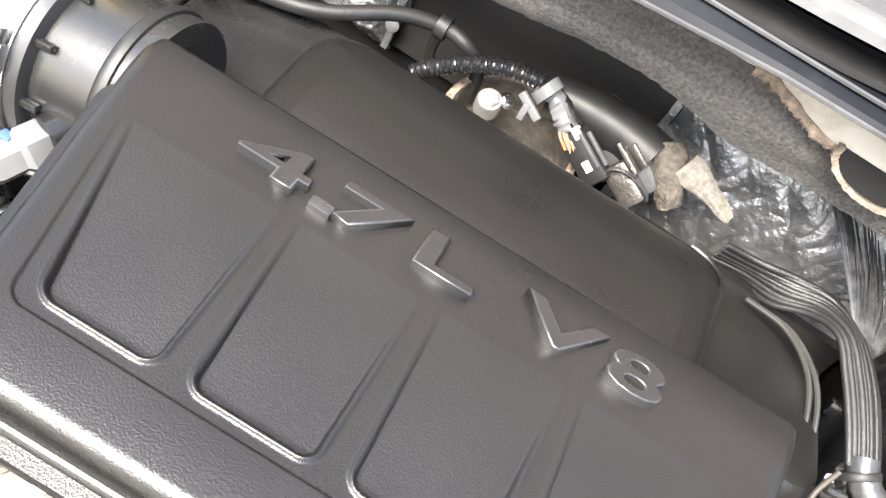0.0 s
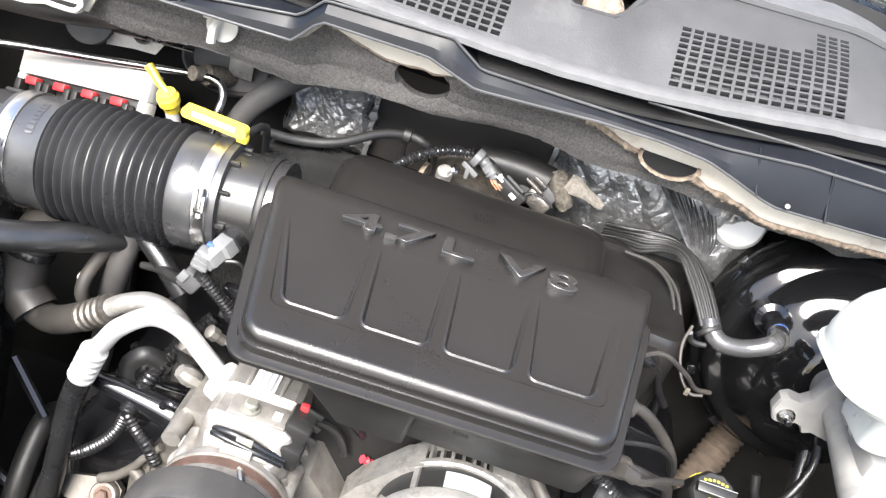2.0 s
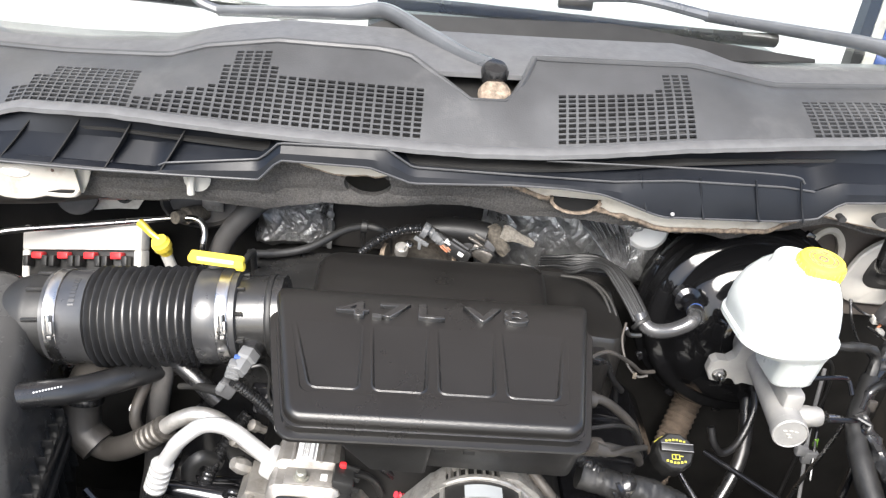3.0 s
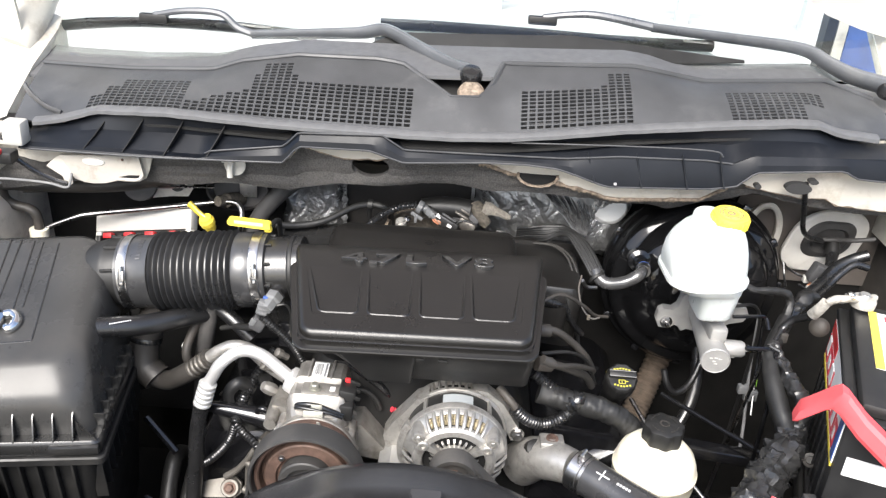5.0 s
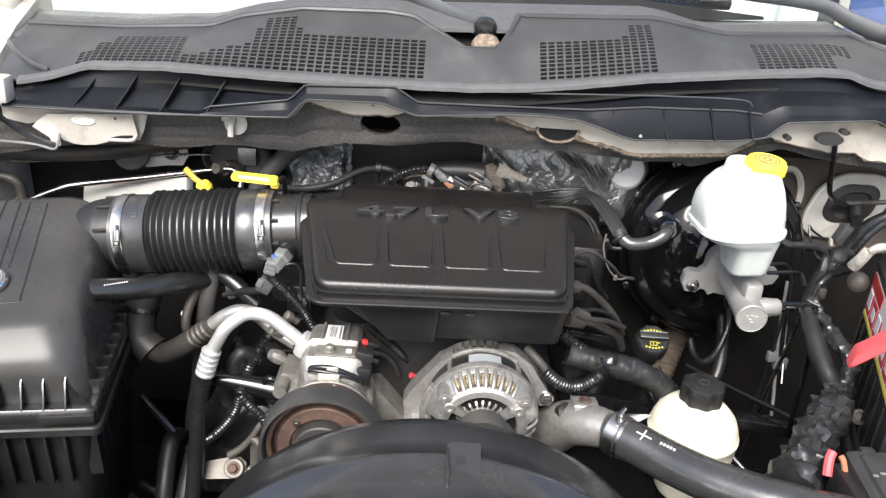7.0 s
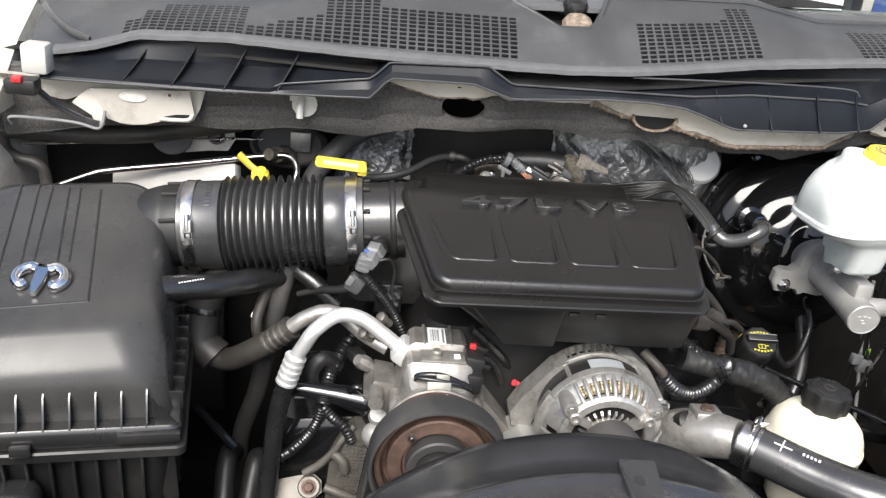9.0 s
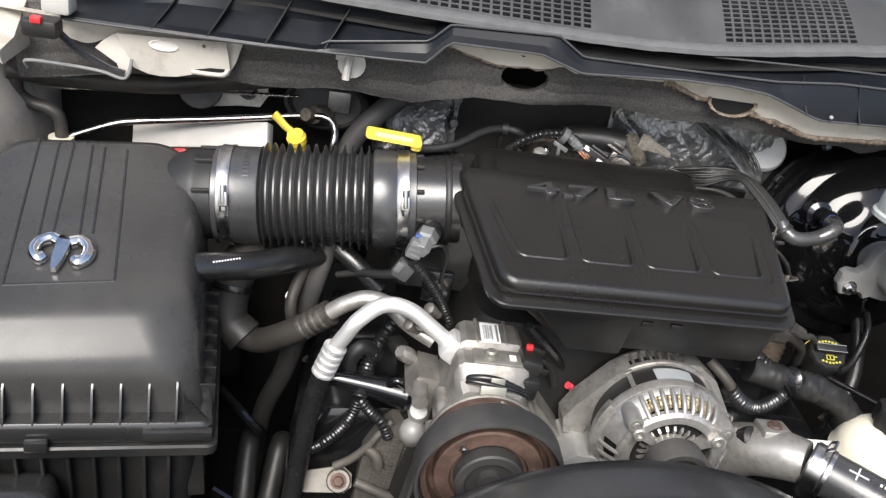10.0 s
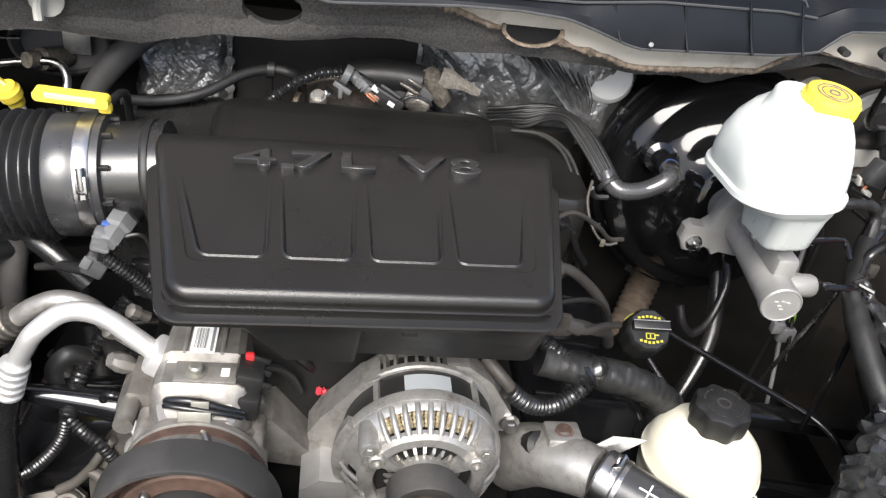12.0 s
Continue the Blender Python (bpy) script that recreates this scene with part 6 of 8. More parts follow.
cup = thing("firewall_boot", (0.79, 0.45, 1.05), "dark rubber boot in a pale oval opening beside the booster", "boot")
part("surround", rings(B(), [fw_ring(-0.066 + g, 0.066 - g, -0.066 + g, 0.062 - g, 0.050 - g * 0.6, d, 0.22) for g, d in ((0, -0.004), (0, 0.003), (0.003, 0.0055), (0.030, 0.0055), (0.034, 0.002), (0.038, -0.002))]), "palepanel", cup, "pale oval surround")
part("boot", rings(B(), [fw_ring(-0.042 + g, 0.046 - g, -0.032 + g, 0.044 - g, 0.030 - g * 0.4, d, 0.16) for g, d in ((0, -0.004), (0, 0.006), (0.003, 0.010), (0.012, 0.012), (0.016, 0.006), (0.026, 0.004))]), "boot", cup, "dusty dark rubber boot")
part("inlet_collar", tube(B(), [(0.794, 0.430, 1.061), (0.790, 0.410, 1.042)], 0.0120, 14), "matte", cup)
part("inlet_hose", tube(B(), [(0.790, 0.410, 1.045), (0.780, 0.385, 1.034), (0.755, 0.340, 1.025)], [0.010, 0.009], 12), "rubber", cup)
part("drain_tube", tube(B(), [(0.654, 0.285, 1.220), (0.673, 0.310, 1.171), (0.699, 0.350, 1.116), (0.731, 0.390, 1.084), (0.773, 0.425, 1.063)], [0.0040, 0.0048], 10), "rubber", cup)
part("boot_cable", tube(B(), [(0.767, 0.425, 1.065), (0.794, 0.420, 1.069), (0.813, 0.400, 1.079), (0.845, 0.390, 1.089)], 0.0042, 10), "boot", cup)
single("pale_gasket", rings(B(), [[Vector((0.676 + (0.034 - g) * math.cos(a), y, 1.060 + (0.056 - g) * math.sin(a))) for a in [2 * math.pi * i / 40 for i in range(40)]] for g, y in ((0.0, 0.462), (0.0, 0.452), (0.006, 0.450), (0.011, 0.452), (0.011, 0.462))], False, False), "body", "pale gasket edge behind the booster", "gasket")
bm = sheet(B(), [lambda x: Vector((x, 0.405, 1.172)), lambda x: Vector((x, 0.440, 1.140)), lambda x: Vector((x, 0.464, 1.10)), lambda x: Vector((x, 0.470, 0.985)), lambda x: Vector((x, 0.473, 0.955))], span(0.62, 1.00, 8), 0.006, Vector((0, 1, 0.2)))
single("firewall_end_panel", bm, "fwpanel", "dusty brown-grey firewall sheet metal beside the booster", "firewall", kind="structure")

# ---------------------------------------------------------------- alternator
AX = Vector((0.0, -0.9996, 0.028)).normalized()


def ax(c, x, y, h):
    """A point by the engine's own axis: across, up the face, and out along the axis."""
    up = Vector((0, 0.028, 0.9996))
    return Vector(c) + Vector((1, 0, 0)) * x + up * y + AX * h


def swept(bm, c, poly, a0=0, a1=360, n=48):
    """A solid with the profile poly of (radius, height), swept about the axis from one angle to another."""
    loops = []
    for i in range(n + 1):
        a = radians(a0 + (a1 - a0) * i / n)
        loops.append([ax(c, r * math.cos(a), r * math.sin(a), h) for r, h in poly])
    return rings(bm, loops)


def turned(bm, c, prof, n=48, a0=0, a1=360):
    loops = [[ax(c, max(r, 1e-5) * math.cos(radians(a0 + (a1 - a0) * i / n)), max(r, 1e-5) * math.sin(radians(a0 + (a1 - a0) * i / n)), h) for i in range(n)] for r, h in prof]
    return rings(bm, loops)


def polar(c, r, a, h):
    return ax(c, r * math.cos(radians(a)), r * math.sin(radians(a)), h)


ALT = Vector((0.143, -0.031, 0.915))
alternator = thing("alternator", (0.148, 0.0, 0.84), "cast aluminium alternator with ribbed vents below the intake box", "alternator")
part("stator", turned(B(), ALT, [(0.050, -0.036), (0.0690, -0.034), (0.0690, -0.004), (0.050, -0.002)]), "matte", alternator, "dark laminated stator band")
front = part("front_housing", swept(B(), ALT, [(0.064, -0.007), (0.0712, -0.007), (0.0725, -0.005), (0.0725, 0.001), (0.0712, 0.005), (0.064, 0.006)], 0, 360, 72), "alu", alternator, "vented aluminium front housing", angle=30)
PANEL = [(0.0710, 0.003), (0.0700, 0.0085), (0.0670, 0.0140), (0.0545, 0.0300), (0.0500, 0.0310), (0.0490, 0.0260), (0.0640, 0.0050)]
for a0, a1 in ((4, 53), (127, 176)):
    part("shoulder", swept(B(), ALT, PANEL, a0, a1, 12), "alu", front, angle=25)
part("window_frame", swept(B(), ALT, [(0.0712, 0.002), (0.0702, 0.0085), (0.0665, 0.0135), (0.0640, 0.0080)], 52, 128, 20), "alu", front)
part("face_ring", swept(B(), ALT, [(0.0570, 0.0265), (0.0560, 0.0300), (0.0515, 0.0328), (0.0440, 0.0335), (0.0425, 0.0315), (0.0425, 0.0240), (0.0520, 0.0240)], 0, 360, 64), "alu", front, angle=25)
# fan well and winding are painted black in place of inner shade
part("fan_well", turned(B(), ALT, [(0.0430, 0.024), (0.0410, 0.016), (0.0200, 0.016), (0.0, 0.016)]), "shadeblack", front, "fan well painted dark for shade")
part("winding", turned(B(), ALT, [(0.042, -0.002), (0.060, 0.0), (0.0630, 0.004), (0.0560, 0.0150), (0.0470, 0.0200), (0.0440, 0.014)]), "shadeblack", alternator, "winding painted dark for the shade behind the vents")
for i in range(16):                                    # varnished coil ends behind the top window
    part("coil_end", tube(B(), [polar(ALT, 0.0650, 55.6 + 4.56 * i, 0.0100), polar(ALT, 0.0612, 56.2 + 4.56 * i, 0.0165), polar(ALT, 0.0550, 55.6 + 4.56 * i, 0.0215)], 0.0027, 8, 6, ridge=0.0008, pitch=0.0036), "copper", alternator, "varnished coil end")
for i in range(9):
    a = 53.5 + 9.12 * i
    part("vent_bar", tube(B(), [polar(ALT, r, a, h) for r, h in ((0.0690, 0.008), (0.0675, 0.0140), (0.0645, 0.0200), (0.0605, 0.0260), (0.0555, 0.0300))], 0.0026, 10, 3), "alu", front)
for a in list(range(184, 262, 11)) + list(range(-78, 0, 11)):
    part("vent_bar", tube(B(), [polar(ALT, r, a, h) for r, h in ((0.0705, 0.004), (0.0690, 0.0110), (0.0640, 0.0190), (0.0585, 0.0260), (0.0545, 0.0300))], 0.0022, 8, 3), "alu", front)
for a in range(0, 360, 15):
    part("cooling_fin", swept(B(), ALT, [(0.0235, 0.017), (0.0235, 0.0265), (0.0300, 0.0275), (0.0335, 0.0240), (0.0335, 0.017)], a, a + 5, 1), "alu", alternator)
part("bearing_boss", turned(B(), ALT, [(0.024, 0.016), (0.0235, 0.030), (0.0215, 0.034), (0.0, 0.034)]), "alu", front, angle=30)
for a in (36, 144, 216, 324):
    part("spoke", swept(B(), ALT, [(0.0215, 0.0240), (0.0215, 0.0345), (0.0440, 0.0375), (0.0640, 0.0340), (0.0660, 0.0200), (0.0440, 0.0200)], a - 6, a + 6, 3), "alu", front, angle=25)
    part("through_bolt", hexhead(lathe(B(), [(0.0092, 0.010), (0.0090, 0.034), (0.0078, 0.0375), (0.0050, 0.0380), (0.0046, 0.0360), (0.0, 0.0360)], polar(ALT, 0.0630, a + (3 if a < 90 else -3), 0.0), AX, 18), polar(ALT, 0.0630, a + (3 if a < 90 else -3), 0.0355), AX, 0.0040, 0.003), "alu", alternator)
    part("spoke_boss", lathe(B(), [(0.0075, 0.028), (0.0074, 0.0385), (0.0062, 0.0398), (0.0036, 0.0398), (0.0034, 0.0370), (0.0, 0.0370)], polar(ALT, 0.0510, a - (2 if a < 90 else -2), 0.0), AX, 16), "alu", front)
for a in (52, 128):                                    # pillars across the stator band
    part("pillar", swept(B(), ALT, [(0.066, -0.038), (0.0722, -0.038), (0.0722, 0.002), (0.066, 0.002)], a - 2.0, a + 2.0, 2), "alu", alternator)
rear = part("rear_housing", swept(B(), ALT, [(0.060, -0.0410), (0.0718, -0.0410), (0.0728, -0.0390), (0.0728, -0.0350), (0.0715, -0.0330), (0.060, -0.0330)], 0, 360, 72), "alu", alternator, "slotted aluminium rear housing", angle=25)
part("rear_cap", turned(B(), ALT, [(0.0, -0.0790), (0.050, -0.0770), (0.0660, -0.0710), (0.0715, -0.0630), (0.0715, -0.0600), (0.060, -0.0590)], 64), "alu", rear, angle=25)
# shade between the slot bars is painted on this floor
part("slot_floor", turned(B(), ALT, [(0.062, -0.0610), (0.0630, -0.0600), (0.0630, -0.0400), (0.062, -0.0390)]), "shadeblack", rear, "slot floor painted dark for shade")
for i in range(22):
    a = 50 + 3.9 * i if i < 21 else 132
    if i % 2 == 0:
        part("slot_bar", swept(B(), ALT, [(0.0600, -0.0620), (0.0718, -0.0610), (0.0722, -0.0400), (0.0600, -0.0390)], a - 1.1, a + 1.1, 1), "alu", rear)
for a0, a1 in ((-40, 47), (133, 220)):
    part("rear_shoulder", swept(B(), ALT, [(0.058, -0.0650), (0.0715, -0.0620), (0.0724, -0.0400), (0.058, -0.0390)], a0, a1, 14), "alu", rear, angle=25)
bm = B()
swept(bm, ALT, [(0.0686, -0.0270), (0.0700, -0.0270), (0.0700, -0.0085), (0.0686, -0.0085)], 73, 107, 10)
part("label", bm, "paper", alternator, "pale blue paper label")
# cast arm and bracket towards the compressor, strut on the other side
bm = B()
rings(bm, [[ax(ALT, x, y, h) for x, y in ((-0.040, 0.0600), (-0.0560, 0.0520), (-0.0900, 0.0080), (-0.1000, -0.0120), (-0.0960, -0.030), (-0.0740, -0.030), (-0.0650, 0.0), (-0.0520, 0.0340))] for h in (-0.058, -0.050, -0.034, -0.030)])
part("mounting_arm", bm, "alu", alternator, "cast mounting arm", angle=25)
part("mounting_arm", swept(B(), ALT, [(0.0690, -0.006), (0.0770, -0.005), (0.0785, 0.006), (0.0700, 0.010)], 150, 214, 14), "alu", alternator)
bm = B()
rings(bm, [[ax(ALT, x, y, h) for x, y in ((0.020, 0.068), (0.040, 0.066), (0.0640, 0.0480), (0.0900, 0.0080), (0.0920, -0.012), (0.0800, -0.012), (0.0660, 0.0150), (0.040, 0.050))] for h in (-0.064, -0.058, -0.045, -0.042)])
part("strut", bm, "alu", alternator, "cast strut", angle=25)
part("strut_nut", hexhead(B(), ax(ALT, 0.088, 0.0, -0.042), AX, 0.0075, 0.010, 0.010), "steel", alternator)
bm = B()
rings(bm, [[Vector((x, y, z)) for x, z in ((0.040, 0.800), (0.086, 0.800), (0.0880, 0.866), (0.0800, 0.884), (0.0560, 0.886), (0.0390, 0.872))] for y in (0.026, 0.020, -0.036, -0.041)])
part("bracket_block", bm, "palealu", alternator, "pale cast bracket block", angle=25)
bm = B()
turned(bm, ALT, [(0.018, 0.036), (0.0290, 0.038), (0.0318, 0.040), (0.0318, 0.064), (0.0305, 0.066), (0.0240, 0.065), (0.0205, 0.056), (0.0, 0.056)], 48)
pul = part("pulley", bm, "belt", alternator, "black belt pulley")
part("pulley_nut", turned(B(), ALT, [(0.0105, 0.056), (0.0105, 0.067), (0.0, 0.068)], 6), "rusty", pul)
bm = B()
rings(bm, [[ax(ALT, x, y, h) for h in (0.042, 0.063)] + [ax(ALT, x - 0.002, y - 0.0025, h) for h in (0.063, 0.042)] for x, y in ((0.012, 0.0295), (0.030, 0.0150), (0.070, -0.030), (0.13, -0.10), (0.20, -0.18))])
part("belt_run", bm, "belt", alternator, "serpentine belt leaving the pulley")

# ---------------------------------------------------------------- compressor
CMP = Vector((-0.049, -0.075, 0.8955))
compressor = thing("air_conditioning_compressor", (-0.046, 0.0, 0.83), "cast aluminium air conditioning compressor with black belt pulley", "compressor")


def house(h, top, w, r=0.051):
    """Round below, with sloping shoulders and a flat top: a section of the compressor's casting."""
    pts = [(r * math.cos(radians(a)), r * math.sin(radians(a))) for a in range(170, 371, 10)]
    k = max(0.012, top - 0.014)
    pts += [(w + 0.55 * (r - w), 0.55 * k), (w + 0.010, k), (w + 0.006, top - 0.004), (w, top), (0.4 * w, top + 0.0006), (-0.4 * w, top + 0.0006), (-w, top), (-w - 0.006, top - 0.004), (-w - 0.010, k), (-w - 0.55 * (r - w), 0.55 * k)]
    return [ax(CMP, x, y, h) for x, y in pts]


bm = B()
rings(bm, [house(-0.172, 0.052, 0.020, 0.040), house(-0.160, 0.060, 0.024, 0.048), house(-0.142, 0.078, 0.026), house(-0.130, 0.0855, 0.027), house(-0.090, 0.0865, 0.028), house(-0.0865, 0.0800, 0.029),
           house(-0.0840, 0.0782, 0.031), house(-0.0600, 0.0780, 0.031), house(-0.0560, 0.0745, 0.030), house(-0.0510, 0.0640, 0.028), house(-0.0440, 0.0590, 0.026, 0.052), house(-0.0400, 0.0570, 0.024, 0.053)])
part("body", bm, "compcast", compressor, angle=24)
for h, r in ((-0.0480, 0.0570), (-0.070, 0.0560), (-0.100, 0.0560), (-0.128, 0.0550)):
    part("body_rib", swept(B(), CMP, [(0.046, h - 0.004), (r, h - 0.003), (r, h + 0.002), (0.046, h + 0.003)], -70, 40, 20), "compcast", compressor, angle=25)
part("coil_ring", turned(B(), CMP, [(0.050, -0.041), (0.0590, -0.040), (0.0600, -0.0380), (0.0600, -0.0330), (0.0580, -0.0320), (0.0580, -0.0040), (0.050, -0.003)], 64), "compcast", compressor, "pale coil ring behind the pulley", angle=25)
part("coil_band", turned(B(), CMP, [(0.0570, -0.031), (0.0596, -0.030), (0.0596, -0.0230), (0.0570, -0.022)], 64), "rusty", compressor, "rust-brown band")
for a in (28, 62, 150, -20, 200):                      # through bolts round the casting
    part("body_bolt", hexhead(lathe(B(), [(0.0072, -0.075), (0.0072, -0.040), (0.0060, -0.038)], polar(CMP, 0.0540, a, 0.0), AX, 14), polar(CMP, 0.0540, a, -0.038), AX, 0.0046, 0.004), "compcast", compressor)
part("clamp_plate", box(B(), ax(CMP, 0.004, 0.0800, -0.0715), (0.052, 0.024, 0.0036), 0.0015, Matrix.Rotation(0.028, 3, "X")), "compcast", compressor, "grey clamp plate")
part("plate_mark", box(B(), ax(CMP, 0.020, 0.0820, -0.071), (0.007, 0.009, 0.0006), 0.0, Matrix.Rotation(0.028, 3, "X")), "label", compressor)
for dx in (-0.0165, 0.0150):                           # walls either side of the sticker
    part("head_rail", box(B(), ax(CMP, dx, 0.0865, -0.110), (0.004, 0.042, 0.005), 0.0015, Matrix.Rotation(0.028, 3, "X")), "compcast", compressor)
lm = Matrix.Translation(ax(CMP, -0.002, 0.0874, -0.1060)) @ Matrix.Rotation(0.028, 4, "X")
sticker = part("sticker", plate(B(), rrect(-0.0105, 0.0105, -0.017, 0.017, 0.0015, 2), 0.0010, lm), "label", compressor, "white bar code sticker")
bm = B()
for i in range(9):
    w = (0.0012, 0.0008, 0.002, 0.001, 0.0016, 0.0008, 0.0012, 0.002, 0.001)[i]
    plate(bm, [(-0.0075 + 0.0012 * i, -0.012), (-0.0075 + 0.0012 * i + 0.5 * w, -0.012), (-0.0075 + 0.0012 * i + 0.5 * w, 0.013), (-0.0075 + 0.0012 * i, 0.013)], 0.0012, lm)
plate(bm, [(0.0062, -0.015), (0.0086, -0.015), (0.0086, 0.015), (0.0062, 0.015)], 0.0012, lm)
part("print", bm, "grey", sticker)
bm = B()
lathe(bm, [(0.0085, 0), (0.0085, 0.0015), (0.0060, 0.002), (0.0060, 0.0075), (0.0045, 0.009), (0.0, 0.009)], ax(CMP, -0.004, 0.0815, -0.0690), (0, 0.028, 1), 18)
part("bolt", bm, "zinc", compressor, "pale plate bolt")
bm = B()
box(bm, ax(CMP, -0.001, 0.0560, -0.0350), (0.0270, 0.0026, 0.0230), 0.001, Matrix.Rotation(-0.35, 3, "X"))
box(bm, ax(CMP, 0.003, 0.0690, -0.0420), (0.0150, 0.0026, 0.0110), 0.001, Matrix.Rotation(-0.30, 3, "X"))
part("wire_bracket", bm, "zinc", compressor, "bent pale tin wire bracket")
for d, r in ((0.0, 0.0036), (0.0056, 0.0028)):
    part("coil_wire", tube(B(), [(-0.076, -0.014 - d, 0.950), (-0.0735, -0.022 - d, 0.9600), (-0.060, -0.026 - d, 0.9650 - 0.5 * d), (-0.044, -0.027 - d, 0.9640 - 0.6 * d), (-0.028, -0.026 - d, 0.9570), (-0.012, -0.021 - d, 0.9480)], r, 10), "rubber", compressor, "black coil wire")
part("wire_boss", lathe(B(), [(0.0090, 0), (0.0095, 0.004), (0.0075, 0.010), (0.0, 0.011)], (-0.076, -0.012, 0.946), (-0.3, -0.5, 0.8), 16), "compcast", compressor)
part("coil_lead", tube(B(), [ax(CMP, 0.004, 0.0540, -0.030), ax(CMP, 0.010, 0.0585, -0.020), ax(CMP, 0.016, 0.0560, -0.008)], 0.0030, 8), "steel", compressor)
bm = B()
turned(bm, CMP, [(0.056, -0.004), (0.0735, -0.003), (0.0752, -0.001), (0.0755, 0.002), (0.0755, 0.029), (0.0745, 0.0315), (0.0715, 0.0320), (0.0700, 0.0300), (0.0690, 0.004)], 72)
pulley = part("pulley", bm, "belt", compressor, "black ribbed belt on the pulley", angle=30)
part("pulley_face", turned(B(), CMP, [(0.0692, 0.003), (0.0685, 0.0200), (0.0640, 0.0215), (0.0620, 0.0200), (0.0605, 0.0080), (0.0560, 0.0065)], 72), "rusty", pulley, "rust-brown pulley face", angle=25)
part("clutch_plate", turned(B(), CMP, [(0.0560, 0.004), (0.0550, 0.0175), (0.0530, 0.0190), (0.0400, 0.0195), (0.0385, 0.0150), (0.0350, 0.0140)], 72), "rusty", pulley, "rust-brown clutch plate", angle=25)
part("clutch_hub", turned(B(), CMP, [(0.0355, 0.010), (0.0350, 0.0290), (0.0330, 0.0305), (0.0255, 0.0310), (0.0240, 0.0260), (0.0140, 0.0250), (0.0130, 0.0330), (0.0, 0.0330)], 56), "belt", pulley, "grey-black clutch hub", angle=25)
for a in (133, 253, 13):
    part("rivet", lathe(B(), [(0.0040, 0), (0.0040, 0.004), (0.0026, 0.006), (0.0, 0.0062)], polar(CMP, 0.0455, a, 0.0190), AX, 12), "steel", pulley)
bm = B()
rings(bm, [[ax(CMP, x, y, h) for h in (0.002, 0.029)] + [ax(CMP, x + 0.0035, y, h) for h in (0.029, 0.002)] for x, y in ((-0.0755, 0.0), (-0.083, -0.06), (-0.094, -0.16), (-0.107, -0.30))])
part("belt_run", bm, "belt", compressor, "serpentine belt leaving the pulley")
bm = B()
box(bm, (-0.010, 0.004, 0.966), (0.024, 0.030, 0.026), 0.004, Matrix.Rotation(0.2, 3, "Y"))
box(bm, (-0.009, -0.010, 0.950), (0.020, 0.024, 0.026), 0.004, Matrix.Rotation(0.1, 3, "Y"))
for k in range(3):
    box(bm, (-0.002 + 0.001 * k, 0.012 - 0.010 * k, 0.979 - 0.005 * k), (0.020, 0.0025, 0.006), 0.0008, Matrix.Rotation(0.3, 3, "Y"))
tube(bm, [(-0.002, 0.016, 0.968), (0.014, 0.026, 0.956), (0.026, 0.032, 0.940), (0.034, 0.034, 0.92)], 0.0042, 8)
conn = part("connector", bm, "matte", compressor, "black electrical connector")
bm = B()
box(bm, (-0.010, 0.013, 0.981), (0.008, 0.006, 0.008), 0.002)
part("red_latch", bm, "red", conn, "red locking tab")
bm = B()
rings(bm, [[ax(CMP, x, y, h) for x, y in ((0.040, 0.020), (0.060, 0.022), (0.096, -0.018), (0.088, -0.036), (0.050, -0.030))] for h in (-0.120, -0.112, -0.082, -0.075)])
part("lug", bm, "compcast", compressor, "cast mounting lug", angle=25)
bm = B()
rings(bm, [[ax(CMP, x, y, h) for x, y in ((-0.046, 0.022), (-0.070, 0.026), (-0.082, 0.004), (-0.050, -0.02))] for h in (-0.15, -0.10)])
lathe(bm, [(0.009, 0), (0.009, 0.03)], ax(CMP, -0.068, 0.014, -0.100), AX, 14)
part("lug", bm, "compcast", compressor)
single("red_lead", tube(B(), [(0.051, 0.036, 0.920), (0.056, 0.039, 0.916), (0.061, 0.043, 0.909), (0.066, 0.052, 0.895)], 0.0045, 6, 5, ridge=0.0028, pitch=0.006), "redprint", "red plastic connector between compressor and alternator", "connector")
single("black_lead", tube(B(), [(-0.01, 0.04, 0.99), (0.03, 0.05, 0.95), (0.06, 0.06, 0.91)], 0.006, 8), "rubber", "black lead between compressor and alternator", "wire")

# ---------------------------------------------------------------- refrigerant pipes
def crimp(bm, a, b, r):
    d = (Vector(b) - Vector(a))
    L = d.length
    prof = [(r * 0.8, 0), (r, 0.001)]
    for k in range(4):
        h = L * (0.12 + 0.22 * k)
        prof += [(r, h), (r * 0.86, h + L * 0.04), (r * 0.86, h + L * 0.08), (r, h + L * 0.12)]
    prof += [(r, L - 0.001), (r * 0.85, L)]
    return lathe(bm, prof, a, d, 18)


line1 = thing("discharge_pipe", (-0.16, 0.05, 0.95), "pale aluminium refrigerant pipe with black rubber hose", "refrigerant pipe")
part("pipe", tube(B(), [(-0.092, 0.032, 0.962), (-0.112, 0.038, 0.975), (-0.140, 0.045, 0.991), (-0.168, 0.045, 0.993), (-0.192, 0.036, 0.977), (-0.205, 0.034, 0.955), (-0.213, 0.034, 0.940)], 0.0088, 16, 8), "pipe", line1)
part("crimp_collar", crimp(B(), Vector((-0.2125, 0.034, 0.942)), Vector((-0.2235, 0.033, 0.904)), 0.0130), "pipe", line1, "crimped aluminium collar")
part("hose", tube(B(), [(-0.2225, 0.033, 0.906), (-0.232, 0.030, 0.86), (-0.238, 0.022, 0.78), (-0.248, 0.0, 0.66), (-0.26, -0.03, 0.50)], 0.0115, 16), "rubber", line1)
bm = B()
